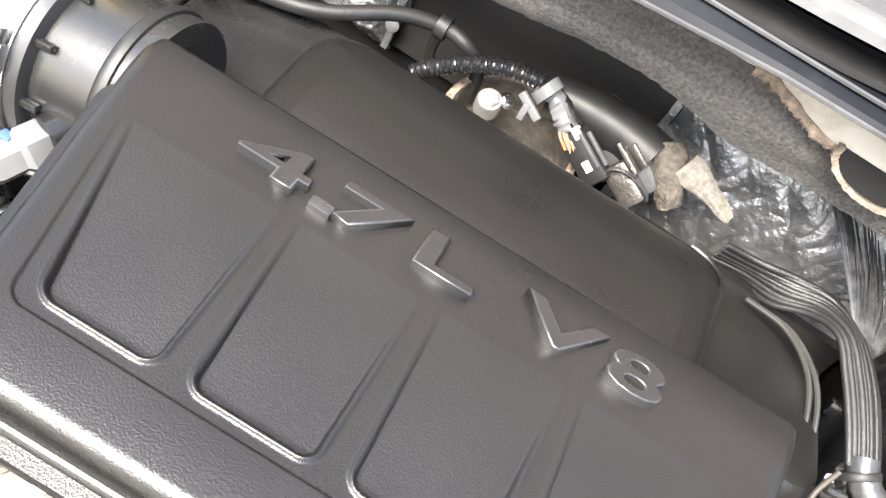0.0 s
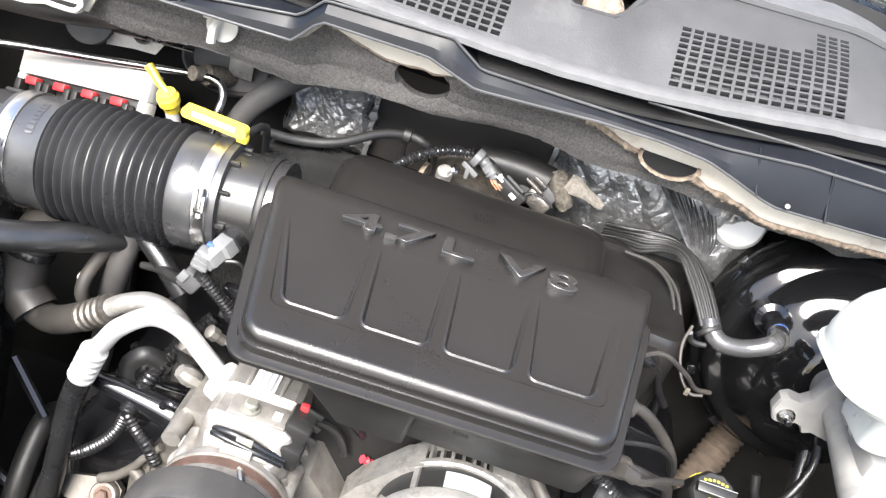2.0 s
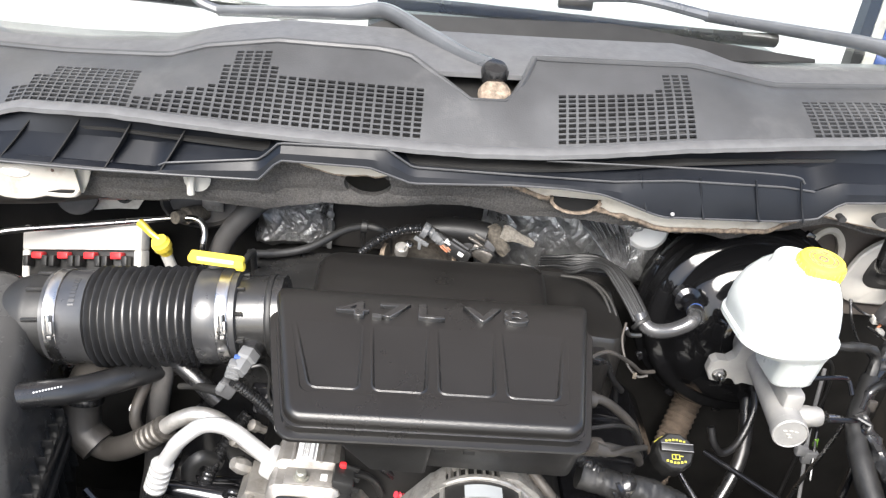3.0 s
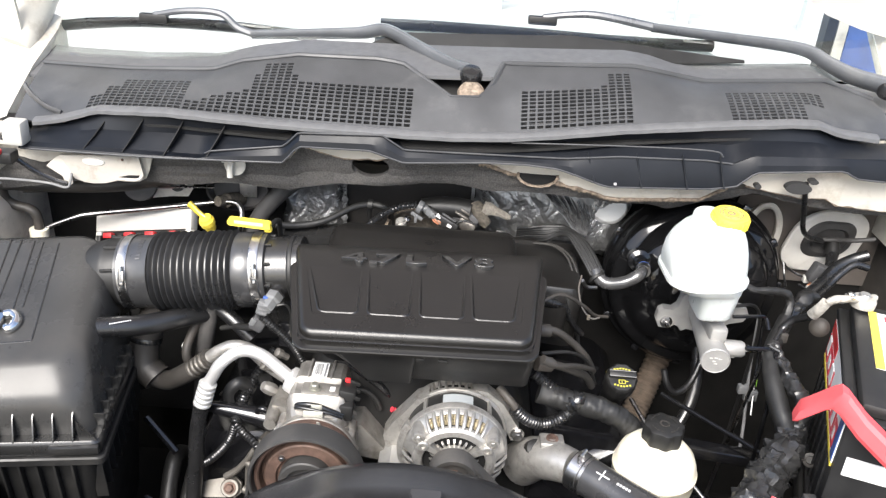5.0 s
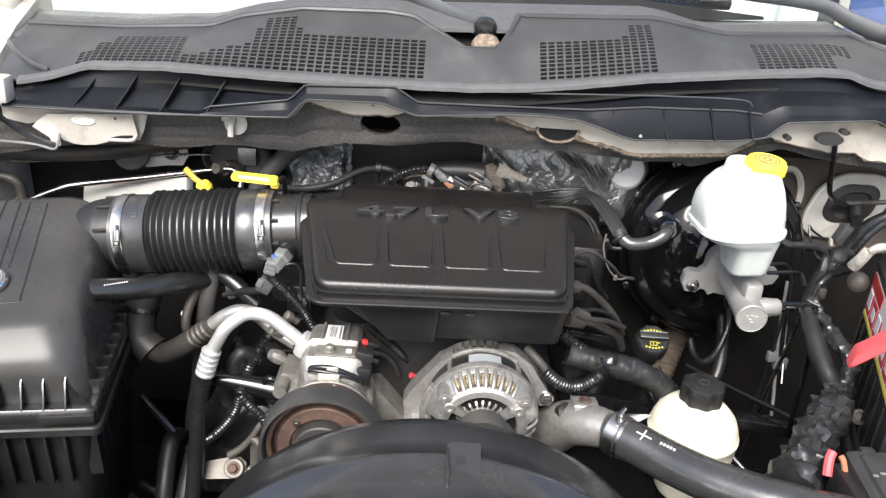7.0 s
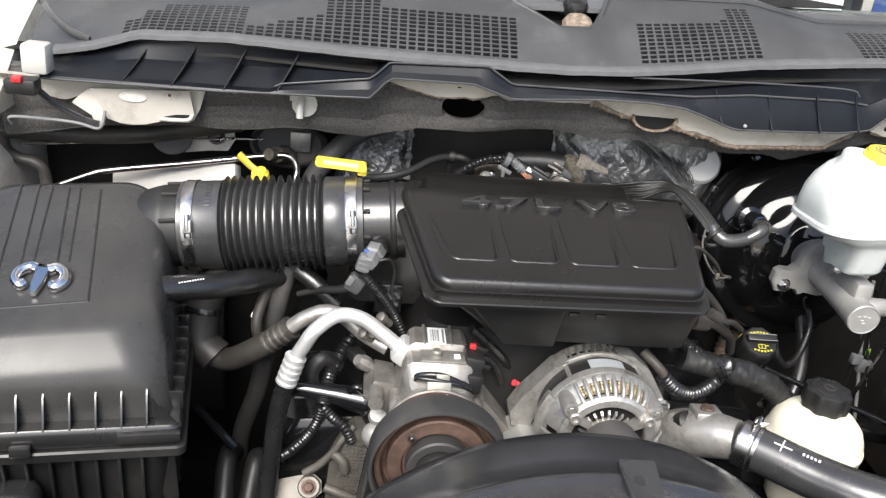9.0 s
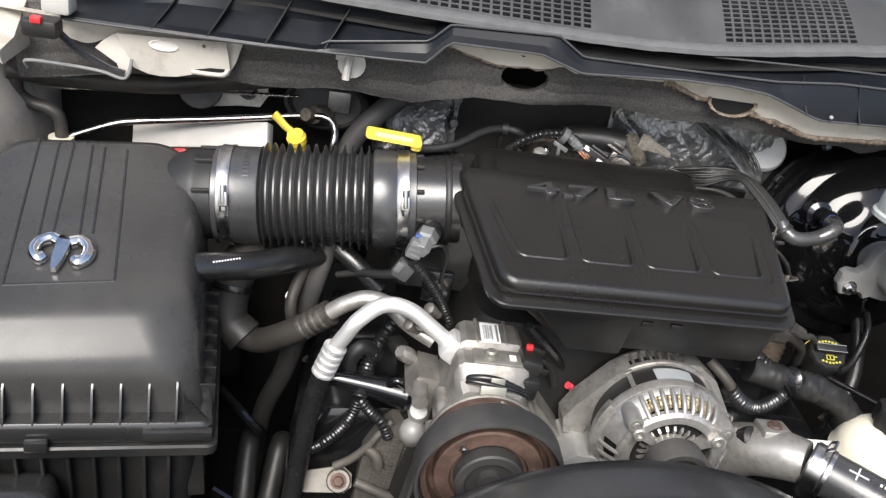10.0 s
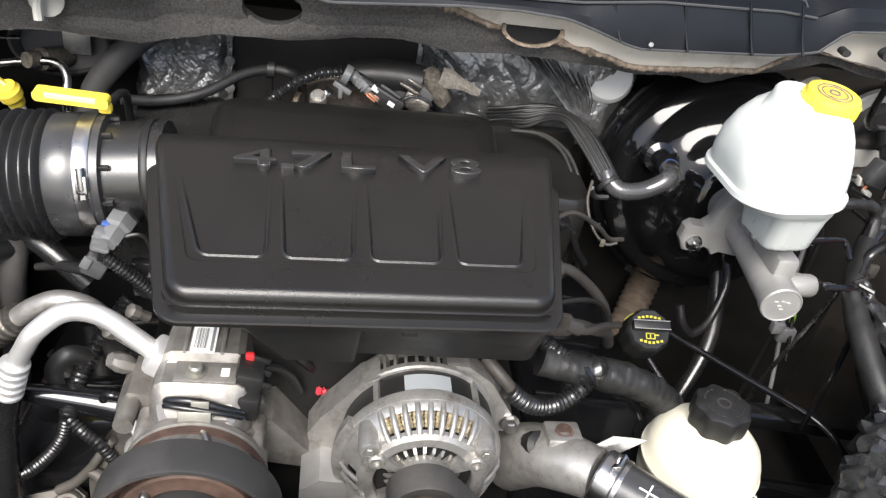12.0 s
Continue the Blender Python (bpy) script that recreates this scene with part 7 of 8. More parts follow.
box(bm, (-0.085, 0.030, 0.958), (0.030, 0.030, 0.030), 0.006, Matrix.Rotation(0.6, 3, "Y"))
part("end_block", bm, "pipe", line1, "bright end block on the compressor")
line2 = thing("suction_pipe", (-0.2, 0.08, 0.95), "dull aluminium refrigerant pipe with dusty rubber hose", "refrigerant pipe")
part("pipe", tube(B(), [(-0.105, 0.058, 0.945), (-0.135, 0.070, 0.956), (-0.160, 0.076, 0.974), (-0.185, 0.078, 0.978), (-0.208, 0.080, 0.966), (-0.224, 0.081, 0.952)], 0.0095, 16, 8), "alu", line2)
part("crimp_collar", crimp(B(), Vector((-0.222, 0.081, 0.953)), Vector((-0.252, 0.087, 0.924)), 0.0150), "collar", line2, "crimped steel collar with a dusty braid")
part("hose", tube(B(), [(-0.250, 0.087, 0.926), (-0.280, 0.098, 0.900), (-0.305, 0.112, 0.882), (-0.330, 0.120, 0.888), (-0.342, 0.128, 0.915)], 0.0150, 16), "dusty", line2)
part("elbow", tube(B(), [(-0.318, 0.115, 0.882), (-0.340, 0.126, 0.900), (-0.338, 0.140, 0.945), (-0.318, 0.150, 0.990), (-0.305, 0.152, 1.01)], 0.023, 18), "dusty", line2, "thick dusty rubber elbow")
part("elbow_band", lathe(B(), [(0.0240, 0), (0.0245, 0.004), (0.0240, 0.008)], (-0.339, 0.136, 0.935), (0.1, 0.3, 0.9), 24), "rubber", line2)

# ---------------------------------------------------------------- hoses under the intake
heater = thing("coolant_hose", (-0.33, 0.06, 1.0), "smooth black coolant hose beside the air filter box", "hose")
part("hose", tube(B(), [(-0.372, 0.036, 1.018), (-0.345, 0.050, 1.014), (-0.315, 0.068, 1.008), (-0.285, 0.094, 1.003), (-0.256, 0.124, 0.997), (-0.225, 0.165, 0.985), (-0.20, 0.21, 0.96)], 0.0150, 18), "rubber", heater)
part("end_ring", lathe(B(), [(0.0168, 0), (0.0168, 0.004), (0.012, 0.004), (0.012, 0.001), (0.0, 0.001)], (-0.370, 0.037, 1.0175), (-0.9, -0.45, 0.1), 20), "rubber", heater)
bm = B()
hm = Matrix.Translation((-0.333, 0.0425, 1.0262)) @ Matrix.Rotation(radians(29), 4, "Z") @ Matrix.Rotation(radians(35), 4, "X")
for i in range(10):
    plate(bm, [(-0.014 + 0.003 * i, 0), (-0.0125 + 0.003 * i, 0), (-0.0125 + 0.003 * i, 0.0016), (-0.014 + 0.003 * i, 0.0016)], 0.0008, hm)
part("print_bars", bm, "whiteprint", heater)
for pts, r, mat, lab, cat in (([(-0.235, 0.14, 1.01), (-0.250, 0.14, 0.93), (-0.272, 0.17, 0.80), (-0.300, 0.21, 0.68), (-0.31, 0.22, 0.5)], 0.013, "boot", "straight dusty grey rubber hose down into the bay", "hose"),
                              ([(-0.24, 0.15, 1.01), (-0.20, 0.13, 0.99), (-0.17, 0.12, 0.965)], 0.011, "rubber", "short black hose under the intake", "hose"),
                              ([(-0.300, 0.155, 0.70), (-0.302, 0.125, 0.725), (-0.303, 0.095, 0.715), (-0.300, 0.05, 0.66), (-0.30, 0.0, 0.52)], 0.0135, "tape", "curved black hose low in the bay", "hose"),
                              ([(-0.262, 0.15, 0.68), (-0.264, 0.12, 0.722), (-0.268, 0.09, 0.705), (-0.272, 0.04, 0.64), (-0.262, 0.0, 0.55)], 0.0135, "tape", "curved black hose low in the bay", "hose"),
                              ([(-0.23, 0.16, 1.02), (-0.26, 0.13, 0.97), (-0.268, 0.11, 0.93), (-0.25, 0.13, 0.88)], 0.007, "dusty", "thin looped hose under the intake", "hose")):
    single("coolant_hose" if r > 0.01 else "vacuum_line", tube(B(), pts, r, 14), mat, lab, cat)
single("wire_clip", tube(B(), [(-0.272, 0.116, 0.951), (-0.274, 0.114, 0.946), (-0.270, 0.112, 0.944)], 0.0020, 8), "label", "small white clip on a hose", "clip")
for a, b in (((-0.345, 0.12, 0.80), (-0.29, 0.09, 0.76)), ((-0.335, 0.02, 0.70), (-0.30, 0.0, 0.69)), ((-0.34, 0.07, 0.68), (-0.31, 0.06, 0.67))):
    single("frame_bracket", tube(B(), [a, b], 0.006, 8), "gloss", "black painted bracket deep in the bay", "bracket", "deep bay brackets")
# engine mount, bracket and casting by the belt
mount = thing("engine_bracket", (-0.16, 0.03, 0.72), "cast aluminium engine bracket with bolts beside the belt", "engine bracket")
OUT = [(-0.166, 0.790), (-0.150, 0.828), (-0.138, 0.842), (-0.112, 0.842), (-0.098, 0.820), (-0.092, 0.700), (-0.170, 0.690)]
mesh_plate = part("plate", rings(B(), [[Vector((x, y, z)) for x, z in OUT] for y in (0.034, 0.038, 0.060)]), "grimecast", mount, angle=25)
bm = B()
for i in range(11):
    for j in range(15):
        box(bm, (-0.155 + 0.0050 * i + 0.0006 * j, 0.0335, 0.745 + 0.0052 * j), (0.0034, 0.003, 0.0036), 0)
tagged(part("waffle_relief", bm, "grimecast", mesh_plate), kind="stuff")
part("arm", tube(B(), [(-0.138, 0.034, 0.846), (-0.152, 0.031, 0.826), (-0.162, 0.030, 0.808), (-0.178, 0.032, 0.786), (-0.196, 0.034, 0.770)], [0.004, 0.0055], 10, 6), "grimecast", mount)
part("rib", tube(B(), [(-0.162, 0.031, 0.806), (-0.150, 0.027, 0.796), (-0.146, 0.027, 0.782)], 0.0065, 12, 4), "grimecast", mount)
ED = Vector((-0.05, -0.80, 0.60)).normalized()
lever = plate(B(), [(-0.050, -0.012), (-0.048, 0.002), (-0.036, 0.007), (-0.012, 0.0135), (0.004, 0.016), (0.014, 0.009), (0.016, -0.006), (0.008, -0.014), (-0.012, -0.016), (-0.040, -0.019)], 0.010, Matrix.Translation(Vector((-0.189, 0.032, 0.750)) - ED * 0.014) @ frame_of(ED).to_4x4())
part("lever", lever, "grimecast", mount, angle=25)
part("eye", lathe(B(), [(0.0145, -0.010), (0.0145, 0.003), (0.0130, 0.005), (0.0085, 0.005)], (-0.189, 0.032, 0.750), ED, 28), "grimecast", mount)
part("bolt", hexhead(lathe(B(), [(0.0095, 0.0), (0.0095, 0.0015), (0.0, 0.0015)], Vector((-0.189, 0.032, 0.750)) + ED * 0.0045, ED, 20), Vector((-0.189, 0.032, 0.750)) + ED * 0.006, ED, 0.0066, 0.005), "rusty", mount, "rusty bolt")
part("boss", lathe(B(), [(0.016, -0.03), (0.016, 0.0), (0.013, 0.010), (0.006, 0.016), (0.0, 0.017)], (-0.113, 0.032, 0.836), (-0.15, -0.62, 0.77), 22), "palealu", mount, "pale domed boss")
part("boss", lathe(B(), [(0.013, -0.03), (0.013, 0.0), (0.010, 0.006), (0.0, 0.007)], (-0.110, 0.036, 0.862), (-0.15, -0.62, 0.77), 20), "palealu", mount, "pale domed boss")
part("side_rib", tube(B(), [(-0.120, 0.030, 0.730), (-0.150, 0.028, 0.745), (-0.170, 0.030, 0.752)], 0.006, 10, 4), "grimecast", mount)
coil = thing("ignition_coil", (-0.16, 0.055, 0.87), "gloss black ignition coil with a steel bolt behind the compressor", "ignition coil")
part("body", tube(B(), [(-0.222, 0.056, 0.884), (-0.190, 0.055, 0.880), (-0.155, 0.054, 0.875), (-0.122, 0.052, 0.870)], [0.0085, 0.0175], 18, 5), "gloss", coil)
part("end_cap", lathe(B(), [(0.018, 0), (0.019, 0.004), (0.016, 0.010), (0.010, 0.012)], (-0.128, 0.052, 0.871), (0.93, -0.15, -0.1), 22), "gloss", coil)
part("bolt", hexhead(B(), (-0.1135, 0.046, 0.879), (0.2, -0.6, 0.75), 0.0072, 0.005, 0.0105), "steel", coil, "steel flange bolt")
part("tab", tube(B(), [(-0.150, 0.050, 0.880), (-0.140, 0.045, 0.895), (-0.128, 0.046, 0.888)], 0.005, 10, 4), "gloss", coil)

# loom beside the compressor
loom2 = thing("compressor_loom", (-0.17, 0.08, 0.9), "black corrugated wiring loom behind the compressor pipes", "wiring loom")
part("conduit", tube(B(), [(-0.135, 0.125, 0.945), (-0.150, 0.110, 0.925), (-0.165, 0.09, 0.905), (-0.173, 0.073, 0.892), (-0.176, 0.055, 0.880), (-0.179, 0.041, 0.868)], 0.0095, 14, 6, ridge=0.0016, pitch=0.005), "rubber", loom2)
part("conduit", tube(B(), [(-0.179, 0.041, 0.868), (-0.185, 0.037, 0.845), (-0.197, 0.033, 0.825), (-0.215, 0.031, 0.805), (-0.23, 0.03, 0.795)], 0.0068, 14, 6, ridge=0.0014, pitch=0.0042), "rubber", loom2)
part("conduit", tube(B(), [(-0.179, 0.041, 0.868), (-0.165, 0.035, 0.855), (-0.150, 0.03, 0.845), (-0.14, 0.03, 0.825)], 0.0068, 12, 6, ridge=0.0012, pitch=0.0045), "rubber", loom2)
part("clip", tube(B(), [(-0.160, 0.085, 0.898), (-0.180, 0.075, 0.915), (-0.195, 0.068, 0.900), (-0.190, 0.066, 0.878), (-0.172, 0.068, 0.876)], 0.0042, 8, 6, flat=2.2), "matte", loom2)
part("connector", box(B(), (-0.142, 0.082, 0.918), (0.018, 0.022, 0.014), 0.003, Matrix.Rotation(0.5, 3, "Z")), "matte", loom2)
part("fitting", lathe(B(), [(0.008, 0), (0.010, 0.006), (0.010, 0.014), (0.007, 0.022)], (-0.125, 0.068, 0.912), (-0.6, -0.3, 0.5), 8), "alu", loom2)

# ---------------------------------------------------------------- thermostat housing and upper radiator hose
thermo = thing("thermostat_housing", (0.27, -0.01, 0.86), "cast aluminium thermostat housing with clamped radiator hose", "thermostat housing")
bm = B()
tube(bm, [(0.245, 0.02, 0.855), (0.262, -0.005, 0.888), (0.285, -0.030, 0.905), (0.305, -0.048, 0.912)], [0.033, 0.0240], 22, 6)
part("elbow", bm, "alu", thermo)
bm = B()
box(bm, (0.277, -0.012, 0.923), (0.034, 0.030, 0.012), 0.003, Matrix.Rotation(-0.15, 3, "X"))
box(bm, (0.278, -0.006, 0.905), (0.028, 0.022, 0.03), 0.004)
part("sensor_boss", bm, "alu", thermo)
bm = B()
lathe(bm, [(0.0085, 0), (0.0085, 0.002), (0.0055, 0.0025), (0.0050, 0.0005), (0.0, 0.0005)], (0.277, -0.013, 0.929), (0, -0.15, 0.99), 20)
part("plug", bm, "rusty", thermo)
TD = Vector((0.76, -0.62, -0.03)).normalized()
T0 = Vector((0.305, -0.048, 0.912))
bm = B()
lathe(bm, [(0.0262, 0.002), (0.0275, 0.002), (0.0275, 0.017), (0.0262, 0.017)], T0, TD, 32, cap=False)
lathe(bm, [(0.0262, 0.019), (0.0270, 0.019), (0.0270, 0.023), (0.0262, 0.023)], T0, TD, 32, cap=False)
cl = part("spring_clamp", bm, "steel", thermo, "steel spring clamp")
bm = B()
side = Vector((-0.1, -0.25, 0.96))
for w in (-0.006, 0.006):
    tube(bm, [T0 + TD * 0.010 + side * 0.028 + side.cross(TD) * w, T0 + TD * 0.010 + side * 0.040 + side.cross(TD) * w, T0 + TD * 0.014 + side * 0.046 + side.cross(TD) * w * 0.9], 0.0018, 6)
tube(bm, [T0 + TD * 0.014 + side * 0.046 + side.cross(TD) * -0.006, T0 + TD * 0.014 + side * 0.046 + side.cross(TD) * 0.006], 0.0018, 6)
part("clamp_tang", bm, "steel", cl)
radhose = thing("upper_radiator_hose", (0.4, -0.15, 0.9), "thick black upper radiator hose with white markings", "radiator hose")
part("hose", tube(B(), [T0, T0 + TD * 0.04, T0 + TD * 0.09, (0.42, -0.140, 0.912), (0.50, -0.185, 0.920), (0.62, -0.215, 0.918), (0.78, -0.26, 0.88), (0.84, -0.40, 0.82)], 0.0258, 24, 8), "bellows", radhose)
rm = Matrix.Translation(T0 + TD * 0.047 + Vector((-0.004, -0.009, 0.0242))) @ Matrix.Rotation(math.atan2(TD.y, TD.x), 4, "Z") @ Matrix.Rotation(radians(20), 4, "X")
bm = B()
plate(bm, [(-0.011, -0.0007), (0.009, -0.0007), (0.009, 0.0007), (-0.011, 0.0007)], 0.0012, rm)
plate(bm, [(-0.0027, -0.008), (-0.0013, -0.008), (-0.0013, 0.008), (-0.0027, 0.008)], 0.0012, rm)
for i in range(5):
    plate(bm, [(0.020 + 0.0042 * i, -0.001), (0.0225 + 0.0042 * i, -0.001), (0.0225 + 0.0042 * i, 0.002), (0.020 + 0.0042 * i, 0.002)], 0.0012, rm)
part("white_marks", bm, "whiteprint", radhose, "white alignment cross and print")

# ---------------------------------------------------------------- fan shroud
shroud = thing("fan_shroud", (0.105, -0.22, 0.7), "glossy black plastic radiator fan shroud", "fan shroud")
bm = B()
loops = []
SC = Vector((0.085, 0.0, 0.703))
for i in range(73):
    a = radians(14 + 152 * i / 72)
    lp = []
    for y, r in ((-0.170, 0.2900), (-0.1645, 0.2905), (-0.1630, 0.2935), (-0.1660, 0.2968), (-0.1800, 0.2990), (-0.2100, 0.3020), (-0.2300, 0.3035), (-0.2340, 0.3060), (-0.2380, 0.3075), (-0.2440, 0.3070), (-0.2480, 0.3040),
                 (-0.2900, 0.3080), (-0.3600, 0.3200), (-0.4200, 0.3350), (-0.4200, 0.3290), (-0.30, 0.3030), (-0.20, 0.2960)):
        lp.append(Vector((SC.x + r * math.cos(a), y, SC.z + r * math.sin(a))))
    loops.append(lp)
rings(bm, loops)
part("ring", bm, "shroud", shroud, angle=50)
tm = Matrix.Translation((0.108, -0.232, 1.0095)) @ Matrix.Rotation(radians(14), 4, "X")
tab = part("tab", plate(B(), rrect(-0.015, 0.019, -0.060, 0.010, 0.002, 3), 0.003, tm), "shroud", shroud, "flat mounting tab with a hole")
part("tab_rib", box(B(), (0.0935, -0.258, 1.007), (0.003, 0.055, 0.014), 0.001), "shroud", tab)
# dark disc on the tab paints the shade of its hole
part("hole", plate(B(), [(0.0052 * math.cos(2 * math.pi * i / 16), -0.012 + 0.0052 * math.sin(2 * math.pi * i / 16)) for i in range(16)], 0.0035, tm), "print", tab)
part("radiator_face", box(B(), (0.08, -0.46, 0.68), (1.1, 0.06, 0.56), 0.01), "matte", shroud)

# ---------------------------------------------------------------- control module, dipsticks, sensors behind the intake hose
ecm = thing("engine_control_module", (-0.43, 0.38, 0.94), "pale grey engine control module with red connector latches", "control module")
EM = Matrix.Translation((-0.425, 0.390, 0.994)) @ Matrix.Rotation(radians(-13), 4, "Y") @ Matrix.Rotation(radians(-13), 4, "Z") @ Matrix.Rotation(radians(-32), 4, "X")


def on_ecm(c, s, bevel):
    bm = box(B(), c, s, bevel)
    bm.transform(EM)
    return bm


part("case", on_ecm((0, 0, 0.018), (0.200, 0.022, 0.036), 0.003), "ecmcase", ecm)
part("case_side", on_ecm((-0.094, 0, -0.020), (0.012, 0.022, 0.042), 0.003), "ecmcase", ecm)
part("case_side", on_ecm((0.094, 0, -0.020), (0.012, 0.022, 0.042), 0.003), "ecmcase", ecm)
part("connector_block", on_ecm((0, 0.004, -0.022), (0.178, 0.026, 0.044), 0.004), "matte", ecm, "black connector block")
for i in range(4):
    part("red_latch", on_ecm((-0.066 + 0.044 * i, -0.016, -0.008), (0.018, 0.012, 0.010), 0.002), "red", ecm, "red connector latch")
    for k in (-0.016, 0.016):
        part("plug", on_ecm((-0.066 + 0.044 * i + k, -0.018, -0.016), (0.009, 0.014, 0.016), 0.0015), "matte", ecm)
part("mount", box(B(), (-0.43, 0.44, 0.78), (0.14, 0.02, 0.42), 0.004), "matte", ecm)
single("hold_down_rod", tube(B(), [(-0.62, 0.36, 0.985), (-0.545, 0.37, 1.018), (-0.505, 0.375, 1.028), (-0.40, 0.378, 1.046), (-0.29, 0.380, 1.066), (-0.258, 0.378, 1.068), (-0.246, 0.368, 1.058), (-0.246, 0.355, 1.035), (-0.25, 0.36, 0.98)], 0.0046, 12, 8), "steel", "bare steel rod bent across the control module", "rod")
single("thin_cable", tube(B(), [(-0.66, 0.40, 1.045), (-0.50, 0.405, 1.062), (-0.36, 0.40, 1.080), (-0.30, 0.40, 1.085)], 0.0022, 6), "steel", "thin bare cable above the control module", "cable")

dip = thing("transmission_dipstick", (-0.29, 0.33, 1.0), "yellow transmission dipstick handle behind the intake hose", "dipstick")
DC = Vector((-0.292, 0.325, 1.052))
part("cap", lathe(B(), [(0.008, -0.016), (0.0095, -0.012), (0.0095, -0.004), (0.0125, -0.003), (0.0130, 0.006), (0.0115, 0.008), (0.0105, 0.012), (0.0, 0.013)], DC, (-0.25, -0.35, 0.9), 20), "yellow", dip)
part("handle", tube(B(), [DC + Vector((0, 0, 0.006)), DC + Vector((-0.016, 0.006, 0.014)), DC + Vector((-0.026, 0.010, 0.022)), DC + Vector((-0.033, 0.012, 0.027))], [0.007, 0.0095], 10, 5, flat=0.6), "yellow", dip)
part("tube", tube(B(), [DC + Vector((0.003, 0.004, -0.014)), DC + Vector((0.012, 0.01, -0.06)), DC + Vector((0.03, 0.02, -0.2))], 0.008, 10), "lightgrey", dip)
dip2 = thing("oil_dipstick", (-0.2, 0.27, 1.0), "yellow oil dipstick loop handle beside the intake hose", "dipstick")
bm = B()
D2 = Vector((-0.177, 0.158, 1.139))
rings(bm, [[D2 + Vector((x, 0.006 * s - 0.002 * y, y + (x * -0.05))) for x, y in rrect(-0.031, 0.031, -0.0045, 0.0055, 0.004, 4)] for s in (-1, -0.8, 0.8, 1)])
part("handle", bm, "yellow", dip2)
part("stem", box(B(), D2 + Vector((0.026, 0.004, -0.009)), (0.012, 0.008, 0.010), 0.003), "yellow", dip2)
part("tube", tube(B(), [D2 + Vector((0.026, 0.006, -0.008)), D2 + Vector((0.030, 0.05, -0.016)), D2 + Vector((0.022, 0.10, -0.06)), D2 + Vector((0.02, 0.13, -0.2))], 0.004, 10), "matte", dip2)
bm = box(B(), D2 + Vector((0.0, -0.0056, 0.0022)), (0.042, 0.003, 0.0055), 0.001, Matrix.Rotation(0.05, 3, "Y"))
part("handle_label", bm, "paleyellow", dip2, "pale worn label")

# round grommet in the firewall and lines through it
grom = thing("firewall_grommet", (-0.25, 0.43, 1.05), "dark rubber grommet with metal lines through the firewall", "grommet")
GQ = frame_of((0, -0.95, 0.3))
bm = B()
loops = []
for s, h in ((1.0, 0), (1.02, 0.010), (0.92, 0.016), (0.84, 0.008), (0.82, -0.006)):
    loops.append([Vector((-0.262, 0.425, 1.072)) + GQ @ Vector((0.058 * s * math.cos(a), 0.036 * s * math.sin(a), h)) for a in [2 * math.pi * i / 32 for i in range(32)]])
rings(bm, loops)
part("ring", bm, "boot", grom)
bm = B()
lathe(bm, [(0.011, -0.02), (0.013, 0.0), (0.013, 0.02), (0.009, 0.024), (0.009, 0.04)], (-0.268, 0.405, 1.062), (-0.4, -0.7, 0.2), 14)
part("valve", bm, "brown", grom, "tan valve body")
bm = B()
for k in range(4):
    lathe(bm, [(0.006, 0.0), (0.007, 0.002), (0.006, 0.004)], Vector((-0.285, 0.385, 1.060)) + Vector((-0.0005 * k, -0.001 * k, 0.004 * k)), (0, 0, 1), 14)
part("spring", bm, "steel", grom)
part("plate", box(B(), (-0.245, 0.415, 1.080), (0.03, 0.004, 0.03), 0.001), "alu", grom)
single("firewall_hose", tube(B(), [(-0.12, 0.40, 1.125), (-0.16, 0.39, 1.11), (-0.20, 0.385, 1.07), (-0.225, 0.38, 1.03), (-0.24, 0.37, 0.97)], 0.015, 14), "boot", "dusty grey hose rising along the firewall", "hose")

# evaporative tube and clip over the rear hump
single("vapour_tube", tube(B(), [(-0.165, 0.27, 1.085), (-0.13, 0.285, 1.080), (-0.09, 0.30, 1.085), (-0.05, 0.33, 1.098), (-0.02, 0.345, 1.100), (-0.002, 0.345, 1.098), (0.008, 0.355, 1.088), (0.012, 0.365, 1.070), (0.013, 0.368, 1.050)], 0.0054, 12), "tape", "thin black vapour tube over the intake box", "tube")
bm = B()
tube(bm, [(-0.022, 0.346, 1.098), (-0.024, 0.35, 1.08), (-0.02, 0.355, 1.06)], 0.004, 8)
lathe(bm, [(0.009, -0.004), (0.009, 0.004)], (-0.022, 0.345, 1.100), (1, 0, 0), 14)
single("tube_clip", bm, "matte", "black clip holding the vapour tube", "clip")

# throttle body behind the hump
tb = thing("throttle_body", (0.06, 0.35, 1.05), "cast aluminium throttle body behind the intake box", "throttle body")
TBD = Vector((0.0, -0.35, 0.94))
bm = B()
lathe(bm, [(0.052, -0.04), (0.052, 0.0), (0.047, 0.006), (0.045, 0.004), (0.042, -0.02)], (0.055, 0.345, 1.056), TBD, 40)
part("bore", bm, "collar", tb)
part("gasket", lathe(B(), [(0.0535, -0.002), (0.0535, 0.004), (0.0475, 0.0075), (0.0465, 0.004)], (0.055, 0.345, 1.056), TBD, 40, cap=False), "rust", tb, "tan rubber sealing ring")
TBR = Matrix.Rotation(0.42, 3, "Y") @ Matrix.Rotation(-0.25, 3, "Z")
part("motor_housing", tube(B(), [(0.064, 0.372, 1.088), (0.091, 0.372, 1.092), (0.123, 0.368, 1.094), (0.149, 0.362, 1.092)], [0.020, 0.024], 14, 3, flat=0.85), "matte", tb, "black motor housing")
part("housing_boss", lathe(B(), [(0.010, -0.01), (0.010, 0.008), (0.007, 0.011), (0.0, 0.0115)], (0.104, 0.375, 1.099), (0.1, -0.35, 0.93), 18), "connector", tb)
